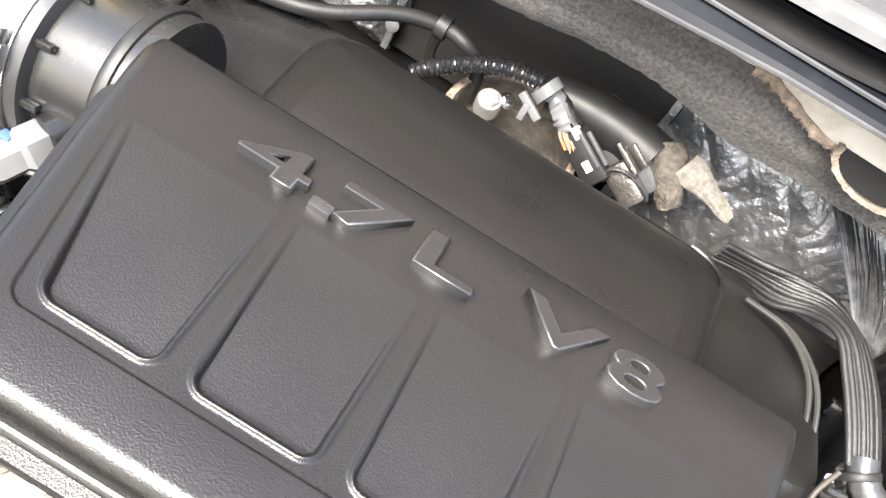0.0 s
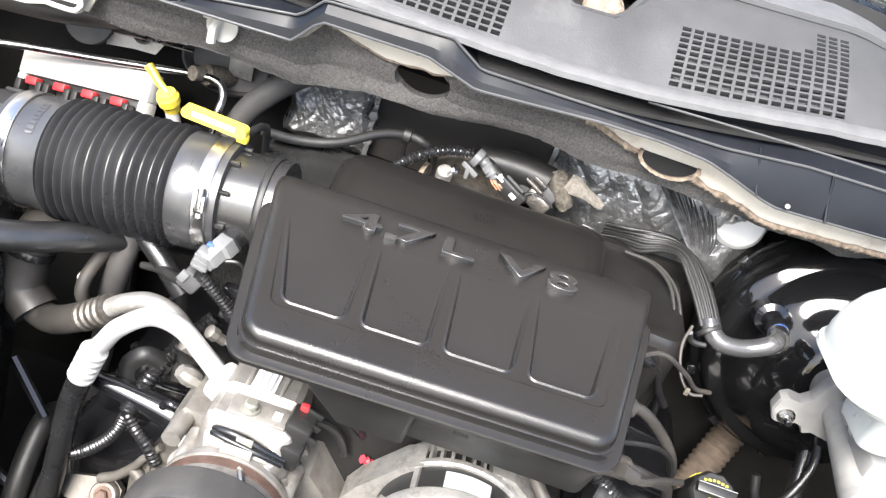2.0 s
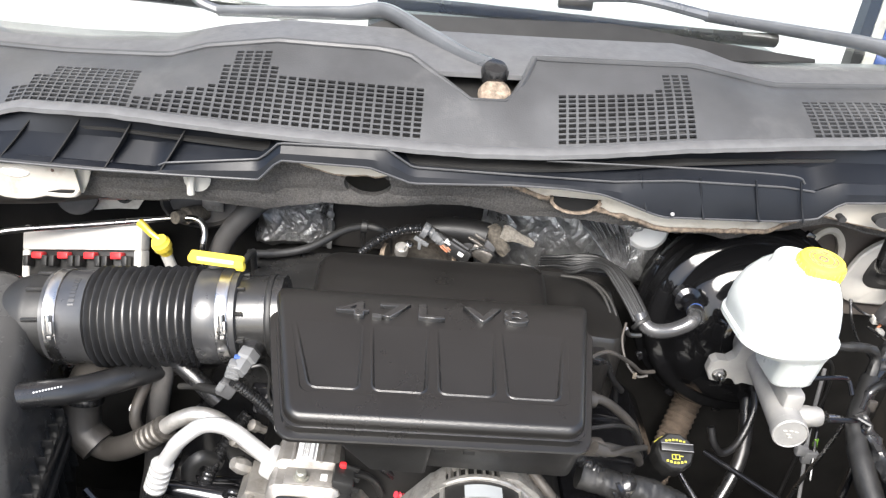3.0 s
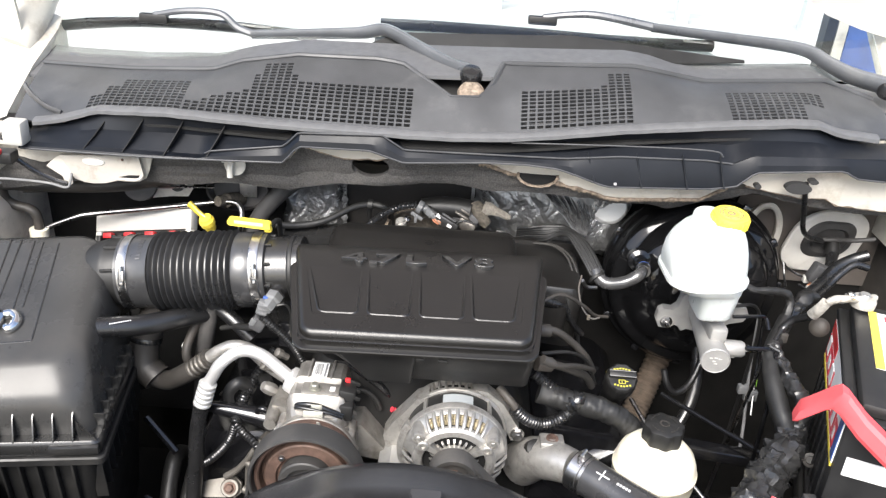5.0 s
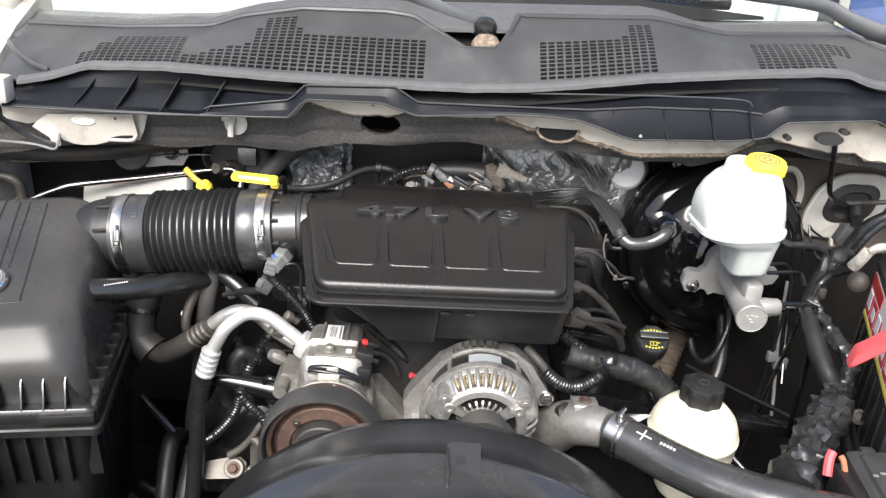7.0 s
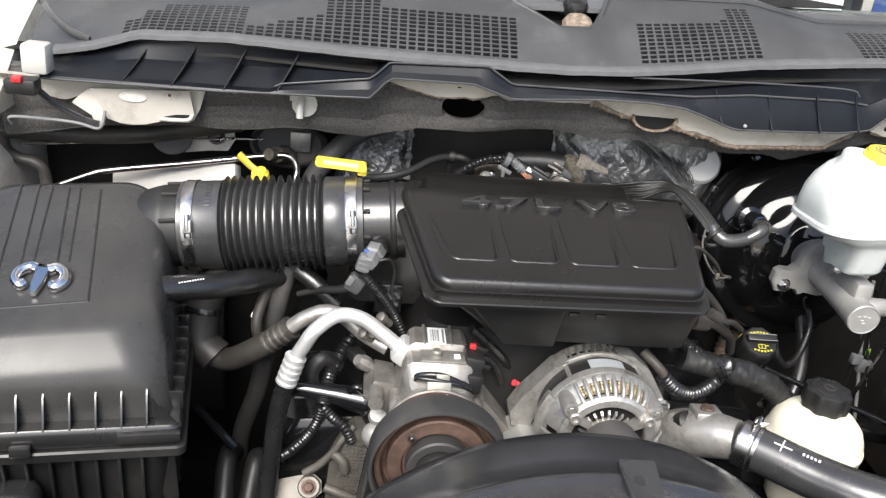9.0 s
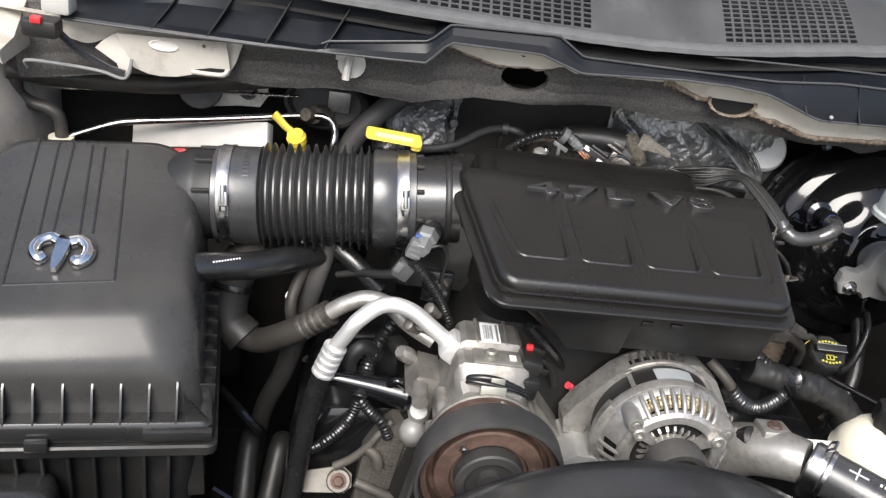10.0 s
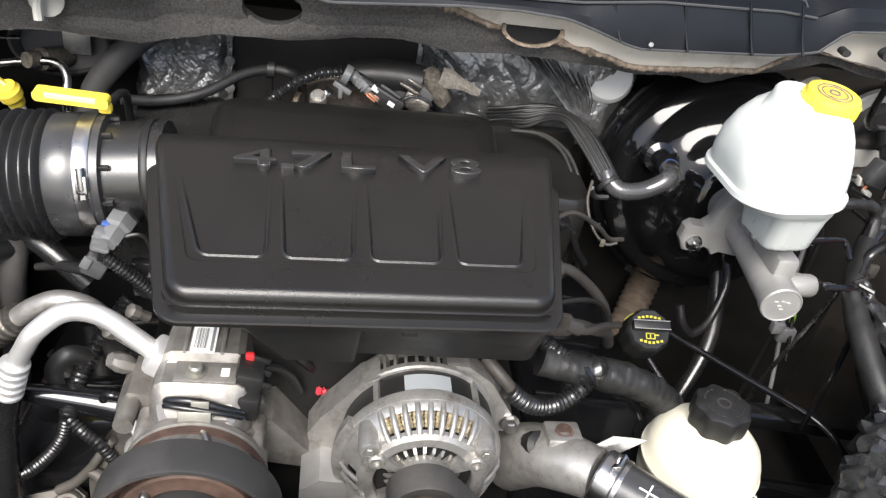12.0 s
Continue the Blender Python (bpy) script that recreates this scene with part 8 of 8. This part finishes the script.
part("end_cover", box(B(), (0.141, 0.358, 1.083), (0.044, 0.026, 0.032), 0.006, TBR), "connector", tb, "dark grey end cover")
for p in ((0.129, 0.340, 1.097), (0.135, 0.338, 1.095), (0.138, 0.345, 1.100)):
    part("rib", box(B(), p, (0.018, 0.007, 0.0035), 0.001, TBR), "collar", tb)
part("sensor_cover", box(B(), (0.141, 0.338, 1.079), (0.032, 0.014, 0.020), 0.004, TBR), "collar", tb, "bright pressed sensor cover")
part("cover_lip", tube(B(), [(0.126, 0.330, 1.076), (0.126, 0.330, 1.087), (0.137, 0.330, 1.091), (0.153, 0.330, 1.087), (0.158, 0.330, 1.081)], 0.0016, 8, 3), "steel", tb, "bright rolled edge")
pl = part("plug", box(B(), (0.108, 0.338, 1.080), (0.040, 0.014, 0.020), 0.003, TBR), "matte", tb, "black plug")
part("plug_mark", box(B(), (0.112, 0.329, 1.079), (0.008, 0.002, 0.005), 0.0004, TBR), "label", pl)
for p in ((0.111, 0.335, 1.092), (0.107, 0.332, 1.089)):
    part("plug_ridge", box(B(), p, (0.026, 0.004, 0.003), 0.0008, TBR), "connector", pl)
part("plug_latch", box(B(), (0.094, 0.338, 1.092), (0.009, 0.006, 0.006), 0.001, TBR), "label", pl, "white latch")
for k in range(6):
    a, b = Vector((0.086, 0.342, 1.086)) + Vector((0.0016 * (k - 2.5), 0, 0.0010 * (k % 3))), Vector((0.099, 0.336, 1.078)) + Vector((0.0022 * (k - 2.5), -0.002, 0.0016 * (k % 2)))
    part("wire", tube(B(), [a, a.lerp(b, 0.5) + Vector((0.001 * (k - 2.5), -0.003, 0.002)), b], 0.0011, 6), ("orange", "orange", "rust", "orange", "grey", "orange")[k], tb)
part("bolt", hexhead(lathe(B(), [(0.0095, -0.012), (0.0095, 0.0), (0.0085, 0.002)], (0.031, 0.338, 1.076), (0, -0.5, 0.86), 18), (0.031, 0.338, 1.076), (0, -0.5, 0.86), 0.0068, 0.006), "alu", tb, "pale round bolt")
for p in ((0.041, 0.345, 1.079), (0.128, 0.350, 1.097), (0.162, 0.350, 1.084)):
    part("bolt", hexhead(B(), p, (0.15, -0.45, 0.88), 0.0042, 0.004, 0.0062), "steel", tb)
part("conduit", tube(B(), [(-0.025, 0.325, 1.067), (-0.011, 0.335, 1.078), (0.008, 0.342, 1.090), (0.031, 0.346, 1.100), (0.055, 0.348, 1.104)], 0.0066, 14, 8, ridge=0.0013, pitch=0.0036), "rubber", tb, "corrugated black conduit")
part("conduit_tie", lathe(B(), [(0.0085, -0.0045), (0.0112, -0.004), (0.0112, 0.004), (0.0085, 0.0045)], (0.061, 0.346, 1.102), (0.85, -0.15, -0.35), 20), "plugshell", tb, "pale grey tie")
part("tape_sleeve", tube(B(), [(0.061, 0.346, 1.102), (0.071, 0.345, 1.099), (0.081, 0.343, 1.093), (0.088, 0.341, 1.087)], [0.0078, 0.0062], 12, 6, ridge=0.0012, pitch=0.005, crumple=0.0025), "plugshell", tb, "taped silver-grey wire bundle")
part("tape_sleeve", tube(B(), [(0.066, 0.348, 1.100), (0.077, 0.346, 1.099), (0.091, 0.342, 1.093)], [0.0062, 0.0046], 12, 6, crumple=0.002), "tape", tb)
part("clip", box(B(), (0.057, 0.338, 1.089), (0.022, 0.004, 0.006), 0.001, TBR), "plugshell", tb, "pale plastic clip")
part("clip", box(B(), (0.055, 0.337, 1.084), (0.005, 0.004, 0.014), 0.001), "plugshell", tb)
pad = thing("canvas_pad", (0.165, 0.350, 1.103), "crumpled tan woven heat sleeve on the firewall side", "heat sleeve")
part("sleeve_end", tube(B(), [(0.153, 0.362, 1.105), (0.159, 0.355, 1.101), (0.165, 0.350, 1.091), (0.174, 0.350, 1.079)], [0.0135, 0.0120], 16, 5, flat=0.8, crumple=0.004), "brown", pad, "dark frayed end")
wv, tv = Vector((0.25, 0.45, 0.86)).normalized(), Vector((0.1, -0.80, 0.58)).normalized()
loops = []
for i in range(17):
    f = i / 16
    c = Vector((0.166, 0.348, 1.110)).lerp(Vector((0.213, 0.345, 1.095)), f) + Vector((0, 0, 0.002 * math.sin(3.1 * f)))
    hw = 0.0100 - 0.0070 * f * f + 0.0010 * math.sin(9 * f)
    loops.append([c + wv * (hw * u) + tv * (0.0018 * w + 0.002 * math.sin(2.2 * u + 4 * f)) for u, w in ((-1, 0), (-0.6, 1), (-0.2, 1), (0.2, 1), (0.6, 1), (1, 0), (0.6, -1), (0.2, -1), (-0.2, -1), (-0.6, -1))])
part("flap", rings(B(), loops), "palecanvas", pad, "pale woven flap")
duct = thing("intake_duct", (0.25, 0.27, 0.95), "matte black duct shelf beside the intake box", "duct")
part("shell", rings(B(), [[Vector((x, y, 0.955 - 0.10 * (x - 0.2))) for x, y in rrect(0.17, 0.327, 0.20, 0.345, 0.022)], [Vector((x, y, 1.046 - 0.05 * (x - 0.2))) for x, y in rrect(0.165, 0.330, 0.200, 0.348, 0.024)], [Vector((x, y, 1.0525 - 0.05 * (x - 0.2))) for x, y in rrect(0.170, 0.326, 0.204, 0.344, 0.022)],
                           [Vector((x, y, 1.0545 - 0.05 * (x - 0.2))) for x, y in rrect(0.178, 0.318, 0.212, 0.336, 0.018)]]), "lid", duct)
part("rear_wall", rings(B(), [[Vector((x, y, z)) for x, y in rrect(0.16, 0.338, 0.342, 0.352, 0.003)] for z in (0.98, 1.058)]), "lid", duct)

# sensor on the inlet neck and its wires
maf = thing("air_temperature_sensor", (-0.14, 0.085, 1.05), "grey air temperature sensor plugged into the inlet neck", "sensor")
MD2 = Vector((-0.25, -0.75, -0.25)).normalized()
part("grommet", lathe(B(), [(0.014, -0.012), (0.014, 0.004), (0.010, 0.006)], (-0.126, 0.104, 1.058), MD2, 18), "rubber", maf)
part("body", lathe(B(), [(0.0105, 0.0), (0.0130, 0.003), (0.0130, 0.014), (0.0100, 0.017), (0.0100, 0.030), (0.0085, 0.032)], (-0.127, 0.102, 1.057), MD2, 6), "plugshell", maf, "pale grey hexagonal plug")
part("plug_end", box(B(), (-0.141, 0.079, 1.047), (0.017, 0.013, 0.022), 0.003, Matrix.Rotation(0.3, 3, "Y")), "plugshell", maf, "pale grey plug end")
for dz in (-0.006, 0.0, 0.006):
    part("plug_rib", box(B(), (-0.1415, 0.0722, 1.047 + dz), (0.013, 0.0016, 0.0022), 0.0005, Matrix.Rotation(0.3, 3, "Y")), "plugshell", maf)
part("blue_latch", box(B(), (-0.139, 0.086, 1.0595), (0.007, 0.006, 0.003), 0.001), "blue", maf, "blue locking tab")
part("connector", box(B(), (-0.150, 0.082, 1.018), (0.020, 0.014, 0.022), 0.003, Matrix.Rotation(0.5, 3, "Y")), "connector", maf, "grey second connector")
part("connector_tab", box(B(), (-0.156, 0.075, 1.024), (0.008, 0.004, 0.012), 0.001, Matrix.Rotation(0.5, 3, "Y")), "plugshell", maf)
part("conduit", tube(B(), [(-0.142, 0.074, 1.034), (-0.130, 0.078, 1.020), (-0.115, 0.084, 1.000), (-0.100, 0.09, 0.975), (-0.088, 0.09, 0.952), (-0.08, 0.10, 0.93)], 0.0062, 12, 6, ridge=0.001, pitch=0.0042), "rubber", maf, "corrugated wire conduit")
part("lead", tube(B(), [(-0.148, 0.088, 1.010), (-0.170, 0.10, 0.998), (-0.195, 0.12, 0.985), (-0.22, 0.135, 0.97)], [0.0065, 0.0038], 10), "tape", maf)
part("loop_wire", tube(B(), [(-0.132, 0.082, 1.046), (-0.112, 0.086, 1.050), (-0.104, 0.088, 1.035), (-0.105, 0.09, 1.008), (-0.100, 0.09, 0.985)], 0.0018, 6), "matte", maf)
bm = B()
box(bm, (-0.108, 0.10, 0.992), (0.034, 0.010, 0.04), 0.003)
lathe(bm, [(0.012, 0), (0.012, 0.005), (0.007, 0.006), (0.006, 0.002), (0, 0.002)], (-0.108, 0.094, 0.988), (0, -1, 0.1), 18)
single("stamped_bracket", bm, "gloss", "gloss black stamped bracket with a bolt eye", "bracket")
bm = B()
for k, (x, y, z) in enumerate(((-0.125, 0.06, 0.955), (-0.112, 0.05, 0.962), (-0.105, 0.065, 0.975))):
    lathe(bm, [(0.005, 0), (0.005, 0.012), (0.007, 0.012), (0.007, 0.020), (0.004, 0.022)], (x, y, z), (-0.5, -0.3, 0.5), 8)
single("pipe_fittings", bm, "grimecast", "small metal pipe fittings behind the compressor", "fitting")

for pts, r, mat in (([(0.255, 0.12, 1.07), (0.285, 0.14, 1.072), (0.322, 0.16, 1.045), (0.346, 0.18, 1.018), (0.370, 0.20, 1.005)], 0.0026, "dusty"),
                    ([(0.322, 0.21, 1.070), (0.319, 0.20, 1.05), (0.325, 0.18, 1.030), (0.339, 0.17, 1.018), (0.352, 0.17, 1.02)], 0.0017, "dusty"),
                    ([(0.262, 0.17, 1.03), (0.30, 0.18, 1.012), (0.325, 0.20, 0.98), (0.335, 0.21, 0.94)], 0.0030, "rubber"),
                    ([(0.256, 0.06, 1.02), (0.300, 0.08, 1.012), (0.330, 0.10, 0.985), (0.350, 0.11, 0.94)], 0.0026, "matte")):
    single("thin_wire", tube(B(), pts, r, 8), mat, "thin loose wire beside the intake box", "wire", "loose wires")
part_tag = box(B(), (0.334, 0.165, 1.022), (0.005, 0.003, 0.009), 0.001)
single("wire_tag", part_tag, "brown", "small tan tag on a loose wire", "tag")

# ignition leads and loom on the driver side of the box
for pts, r, mat in (([(0.245, 0.08, 1.045), (0.275, 0.09, 1.040), (0.305, 0.10, 1.015), (0.33, 0.11, 0.985), (0.345, 0.12, 0.955)], 0.0055, "dusty"),
                    ([(0.245, 0.02, 1.030), (0.275, 0.03, 1.022), (0.300, 0.045, 1.005), (0.325, 0.07, 0.980), (0.34, 0.09, 0.950)], 0.0058, "dusty"),
                    ([(0.248, -0.012, 1.058), (0.270, -0.005, 1.045), (0.295, 0.02, 1.03), (0.33, 0.06, 1.0)], 0.0035, "dusty"),
                    ([(0.26, 0.16, 1.05), (0.295, 0.17, 1.035), (0.315, 0.18, 1.0), (0.335, 0.20, 0.97)], 0.0040, "rubber")):
    w = thing("ignition_lead", pts[0], "grey rubber ignition lead leaving the intake box side", "ignition lead", "ignition leads")
    part("lead", tube(B(), pts, r, 10), mat, w)
    part("boot", tube(B(), [pts[0], Vector(pts[0]).lerp(Vector(pts[1]), 0.7)], r * 1.8, 12), mat, w)
loom3 = thing("alternator_loom", (0.30, 0.05, 0.93), "taped black wiring loom from the alternator over the valve cover", "wiring loom")
part("trunk", tube(B(), [(0.258, 0.050, 0.962), (0.290, 0.046, 0.955), (0.318, 0.045, 0.950), (0.350, 0.045, 0.943), (0.378, 0.045, 0.930), (0.398, 0.044, 0.912), (0.405, 0.05, 0.88), (0.40, 0.07, 0.82)], 0.0165, 20, 6, ridge=0.0009, pitch=0.008, crumple=0.0022), "tape", loom3)
part("conduit", tube(B(), [(0.398, 0.044, 0.914), (0.407, 0.046, 0.892), (0.408, 0.055, 0.862), (0.40, 0.07, 0.82)], 0.0185, 18, 6, ridge=0.0022, pitch=0.0055), "rubber", loom3)
part("conduit", tube(B(), [(0.222, 0.010, 0.958), (0.245, 0.012, 0.938), (0.270, 0.018, 0.930), (0.295, 0.030, 0.935), (0.312, 0.042, 0.946)], 0.0092, 14, 6, ridge=0.0016, pitch=0.0048), "rubber", loom3)
part("conduit", tube(B(), [(0.20, 0.03, 0.978), (0.215, 0.015, 0.968), (0.228, 0.010, 0.955)], 0.006, 12), "dusty", loom3)
part("conduit", tube(B(), [(0.250, 0.060, 0.985), (0.270, 0.052, 0.972), (0.292, 0.046, 0.960)], 0.009, 14, 6, ridge=0.0015, pitch=0.0048), "rubber", loom3)
part("tape_knot", tube(B(), [(0.300, 0.040, 0.948), (0.312, 0.043, 0.956), (0.322, 0.046, 0.948)], 0.0165, 12, 4, ridge=0.004, pitch=0.008), "rubber", loom3, "shiny tape knot")
bm = B()
lathe(bm, [(0.012, -0.02), (0.014, 0.0), (0.014, 0.016), (0.009, 0.02)], (0.252, -0.005, 0.90), (0.3, -0.6, 0.7), 16)
single("sensor_plug", bm, "matte", "black sensor plug beside the thermostat", "sensor")
bm = B()
rings(bm, [[Vector((x, y, z)) for x, y, z in ((0.30, 0.010, 0.868), (0.335, 0.002, 0.876), (0.372, 0.006, 0.900), (0.345, 0.020, 0.892))], [Vector((x, y, z + 0.002)) for x, y, z in ((0.304, 0.010, 0.868), (0.336, 0.004, 0.876), (0.366, 0.008, 0.898), (0.343, 0.018, 0.890))]])
single("cover_rib", bm, "gloss", "raised black rib plate on the valve cover", "bracket")
single("paper_tag", box(B(), (0.405, 0.075, 0.885), (0.022, 0.004, 0.022), 0.001, Matrix.Rotation(0.5, 3, "Y")), "brown", "small tan paper tag on the loom", "tag")

# ---------------------------------------------------------------- small things on the cowl and passenger corner
clip = thing("push_clip", (-0.235, 0.285, 1.168), "corroded metal clip and stud on the insulation felt", "clip")
bm = B()
lathe(bm, [(0.017, 0), (0.017, 0.002), (0.0, 0.0022)], (-0.233, 0.296, 1.172), (0, -1, 0.1), 16)
part("washer", bm, "lightgrey", clip)
bm = B()
tube(bm, [(-0.236, 0.293, 1.182), (-0.238, 0.284, 1.172), (-0.238, 0.282, 1.156)], 0.0048, 8)
box(bm, (-0.246, 0.292, 1.180), (0.014, 0.004, 0.008), 0.001)
part("stud", bm, "lightgrey", clip)
bm = B()
lathe(bm, [(0.0026, 0), (0.0026, 0.0015), (0.0015, 0.0022)], (0.356, 0.246, 1.209), (0, -0.7, 0.7), 12)
single("white_rivet", bm, "grey", "small white rivet on the plenum edge", "rivet")
# drilled holes are solid discs, the dark inside them painted
bm = B()
lathe(bm, [(0.0035, 0), (0.0035, 0.001), (0.0, 0.001)], (-0.030, 0.284, 1.219), (0, -1, 0.2), 10)
single("flange_hole_disc", bm, "print", "small dark disc for a drilled hole in the painted flange", "hole")
for hx, hz, rx, rz in ((0.635, 1.219, 0.020, 0.009), (0.574, 1.217, 0.005, 0.004), (0.655, 1.231, 0.007, 0.004)):
    bm = B()
    rings(bm, [[Vector((hx + rx * math.cos(a), y, hz + rz * math.sin(a))) for a in [2 * math.pi * i / 24 for i in range(24)]] for y in (0.2605, 0.272)])
    single("flange_hole_disc", bm, "print", "dark oval disc for a drilled hole in the painted flange", "hole")
tanb = thing("fender_bracket", (-0.44, 0.283, 1.15), "beige painted sheet-metal bracket with wavy lower edge at the cowl end", "bracket")
WAVY = [(-0.506, 1.172), (-0.381, 1.180), (-0.375, 1.150), (-0.376, 1.141), (-0.382, 1.137), (-0.396, 1.137), (-0.410, 1.138), (-0.424, 1.134), (-0.437, 1.130), (-0.455, 1.128), (-0.470, 1.129), (-0.486, 1.134), (-0.490, 1.143)]
part("plate", rings(B(), [[Vector((x, 0.280 + d + 0.03 * max(0.0, z - 1.165), z)) for x, z in WAVY] for d in (0.0, 0.003)]), "bracketpaint", tanb)
part("side_flap", rings(B(), [[Vector((x, 0.277 + d + 0.25 * (z - 1.12), z)) for x, z in ((-0.531, 1.150), (-0.524, 1.158), (-0.507, 1.171), (-0.490, 1.146), (-0.490, 1.125), (-0.499, 1.121), (-0.506, 1.136))] for d in (0.0, 0.003)]), "bracketpaint", tanb, "folded beige side flap")
part("folded_lip", tube(B(), [(-0.419, 0.279, 1.1395), (-0.400, 0.276, 1.1405), (-0.382, 0.276, 1.1420), (-0.377, 0.279, 1.1480)], 0.0028, 8, 4), "bracketpaint", tanb, "rolled lip")
# the slot is a dark plate, its inner shade painted
part("slot", plate(B(), [(-0.4150, 1.1425), (-0.398, 1.1470), (-0.381, 1.1480), (-0.381, 1.1435), (-0.398, 1.1425)], 0.0015, Matrix.Translation((0, 0.2795, 0)) @ Matrix(((1, 0, 0, 0), (0, 0, -1, 0), (0, 1, 0, 0), (0, 0, 0, 1)))), "shadeblack", tanb, "plate painted dark for the slot's shade")
# oval rim in a paler paint than the plate: its white glare is painted
part("glare_oval", rings(B(), [[Vector((-0.452 + r * math.cos(a), 0.2792 - d, 1.1655 + 0.36 * r * math.sin(a))) for a in [2 * math.pi * i / 28 for i in range(28)]] for r, d in ((0.018, -0.001), (0.0165, 0.0012), (0.0145, 0.0012), (0.013, 0.0))]), "palepanel", tanb, "pressed oval rim, coloured pale for its glare")
part("rivet_mark", lathe(B(), [(0.0022, 0), (0.0018, 0.0008), (0, 0.001)], (-0.406, 0.2795, 1.172), (0, -1, 0), 10), "rusty", tanb)
corner = thing("cowl_end_cap", (-0.565, 0.28, 1.21), "white plastic end cap with dark connector at the cowl corner", "end cap")
part("cap", box(B(), (-0.566, 0.275, 1.207), (0.032, 0.03, 0.038), 0.005), "lightgrey", corner)
part("connector", box(B(), (-0.575, 0.245, 1.178), (0.038, 0.026, 0.020), 0.004), "matte", corner, "black connector")
part("red_latch", box(B(), (-0.576, 0.232, 1.189), (0.012, 0.010, 0.008), 0.002), "red", corner, "red latch")
part("wire", tube(B(), [(-0.565, 0.250, 1.178), (-0.543, 0.262, 1.152), (-0.514, 0.266, 1.135), (-0.493, 0.268, 1.129)], 0.0042, 8), "rubber", corner)
part("wire", tube(B(), [(-0.605, 0.275, 1.118), (-0.601, 0.265, 1.130), (-0.558, 0.265, 1.131), (-0.519, 0.265, 1.129), (-0.496, 0.266, 1.1235), (-0.489, 0.268, 1.130), (-0.486, 0.272, 1.146)], 0.0021, 8), "grey", corner, "grey wire loop")
strut = thing("passenger_corner_pipes", (-0.6, 0.36, 1.0), "dark hoses and bracket at the passenger corner of the bay", "pipes")
part("pipe", tube(B(), [(-0.634, 0.345, 1.110), (-0.648, 0.35, 1.085), (-0.650, 0.355, 1.055), (-0.636, 0.36, 1.040), (-0.612, 0.36, 1.034), (-0.601, 0.36, 1.015), (-0.600, 0.355, 0.94)], 0.0085, 12), "dusty", strut)
part("collar", lathe(B(), [(0.016, 0), (0.016, 0.014)], (-0.6005, 0.3575, 0.985), (0, 0, 1), 16), "cream", strut, "cream collar")
part("pipe", tube(B(), [(-0.66, 0.35, 1.085), (-0.56, 0.38, 1.075), (-0.47, 0.39, 1.08), (-0.40, 0.39, 1.095), (-0.33, 0.39, 1.11)], 0.013, 14), "dusty", strut)
part("disc", lathe(B(), [(0.030, 0), (0.030, 0.008), (0.022, 0.012), (0.0, 0.012)], (-0.431, 0.405, 1.078), (0, -0.9, 0.4), 24), "boot", strut)
part("plate", rings(B(), [[Vector((x, 0.412 + d, z)) for x, z in ((-0.415, 1.050), (-0.405, 1.098), (-0.345, 1.106), (-0.342, 1.075), (-0.352, 1.058), (-0.380, 1.056))] for d in (0.0, 0.004)]), "body", strut, "pale sheet-metal plate")
part("bolt", hexhead(B(), (-0.369, 0.411, 1.080), (0, -0.95, 0.3), 0.010, 0.010, 0.013), "matte", strut, "black bolt")
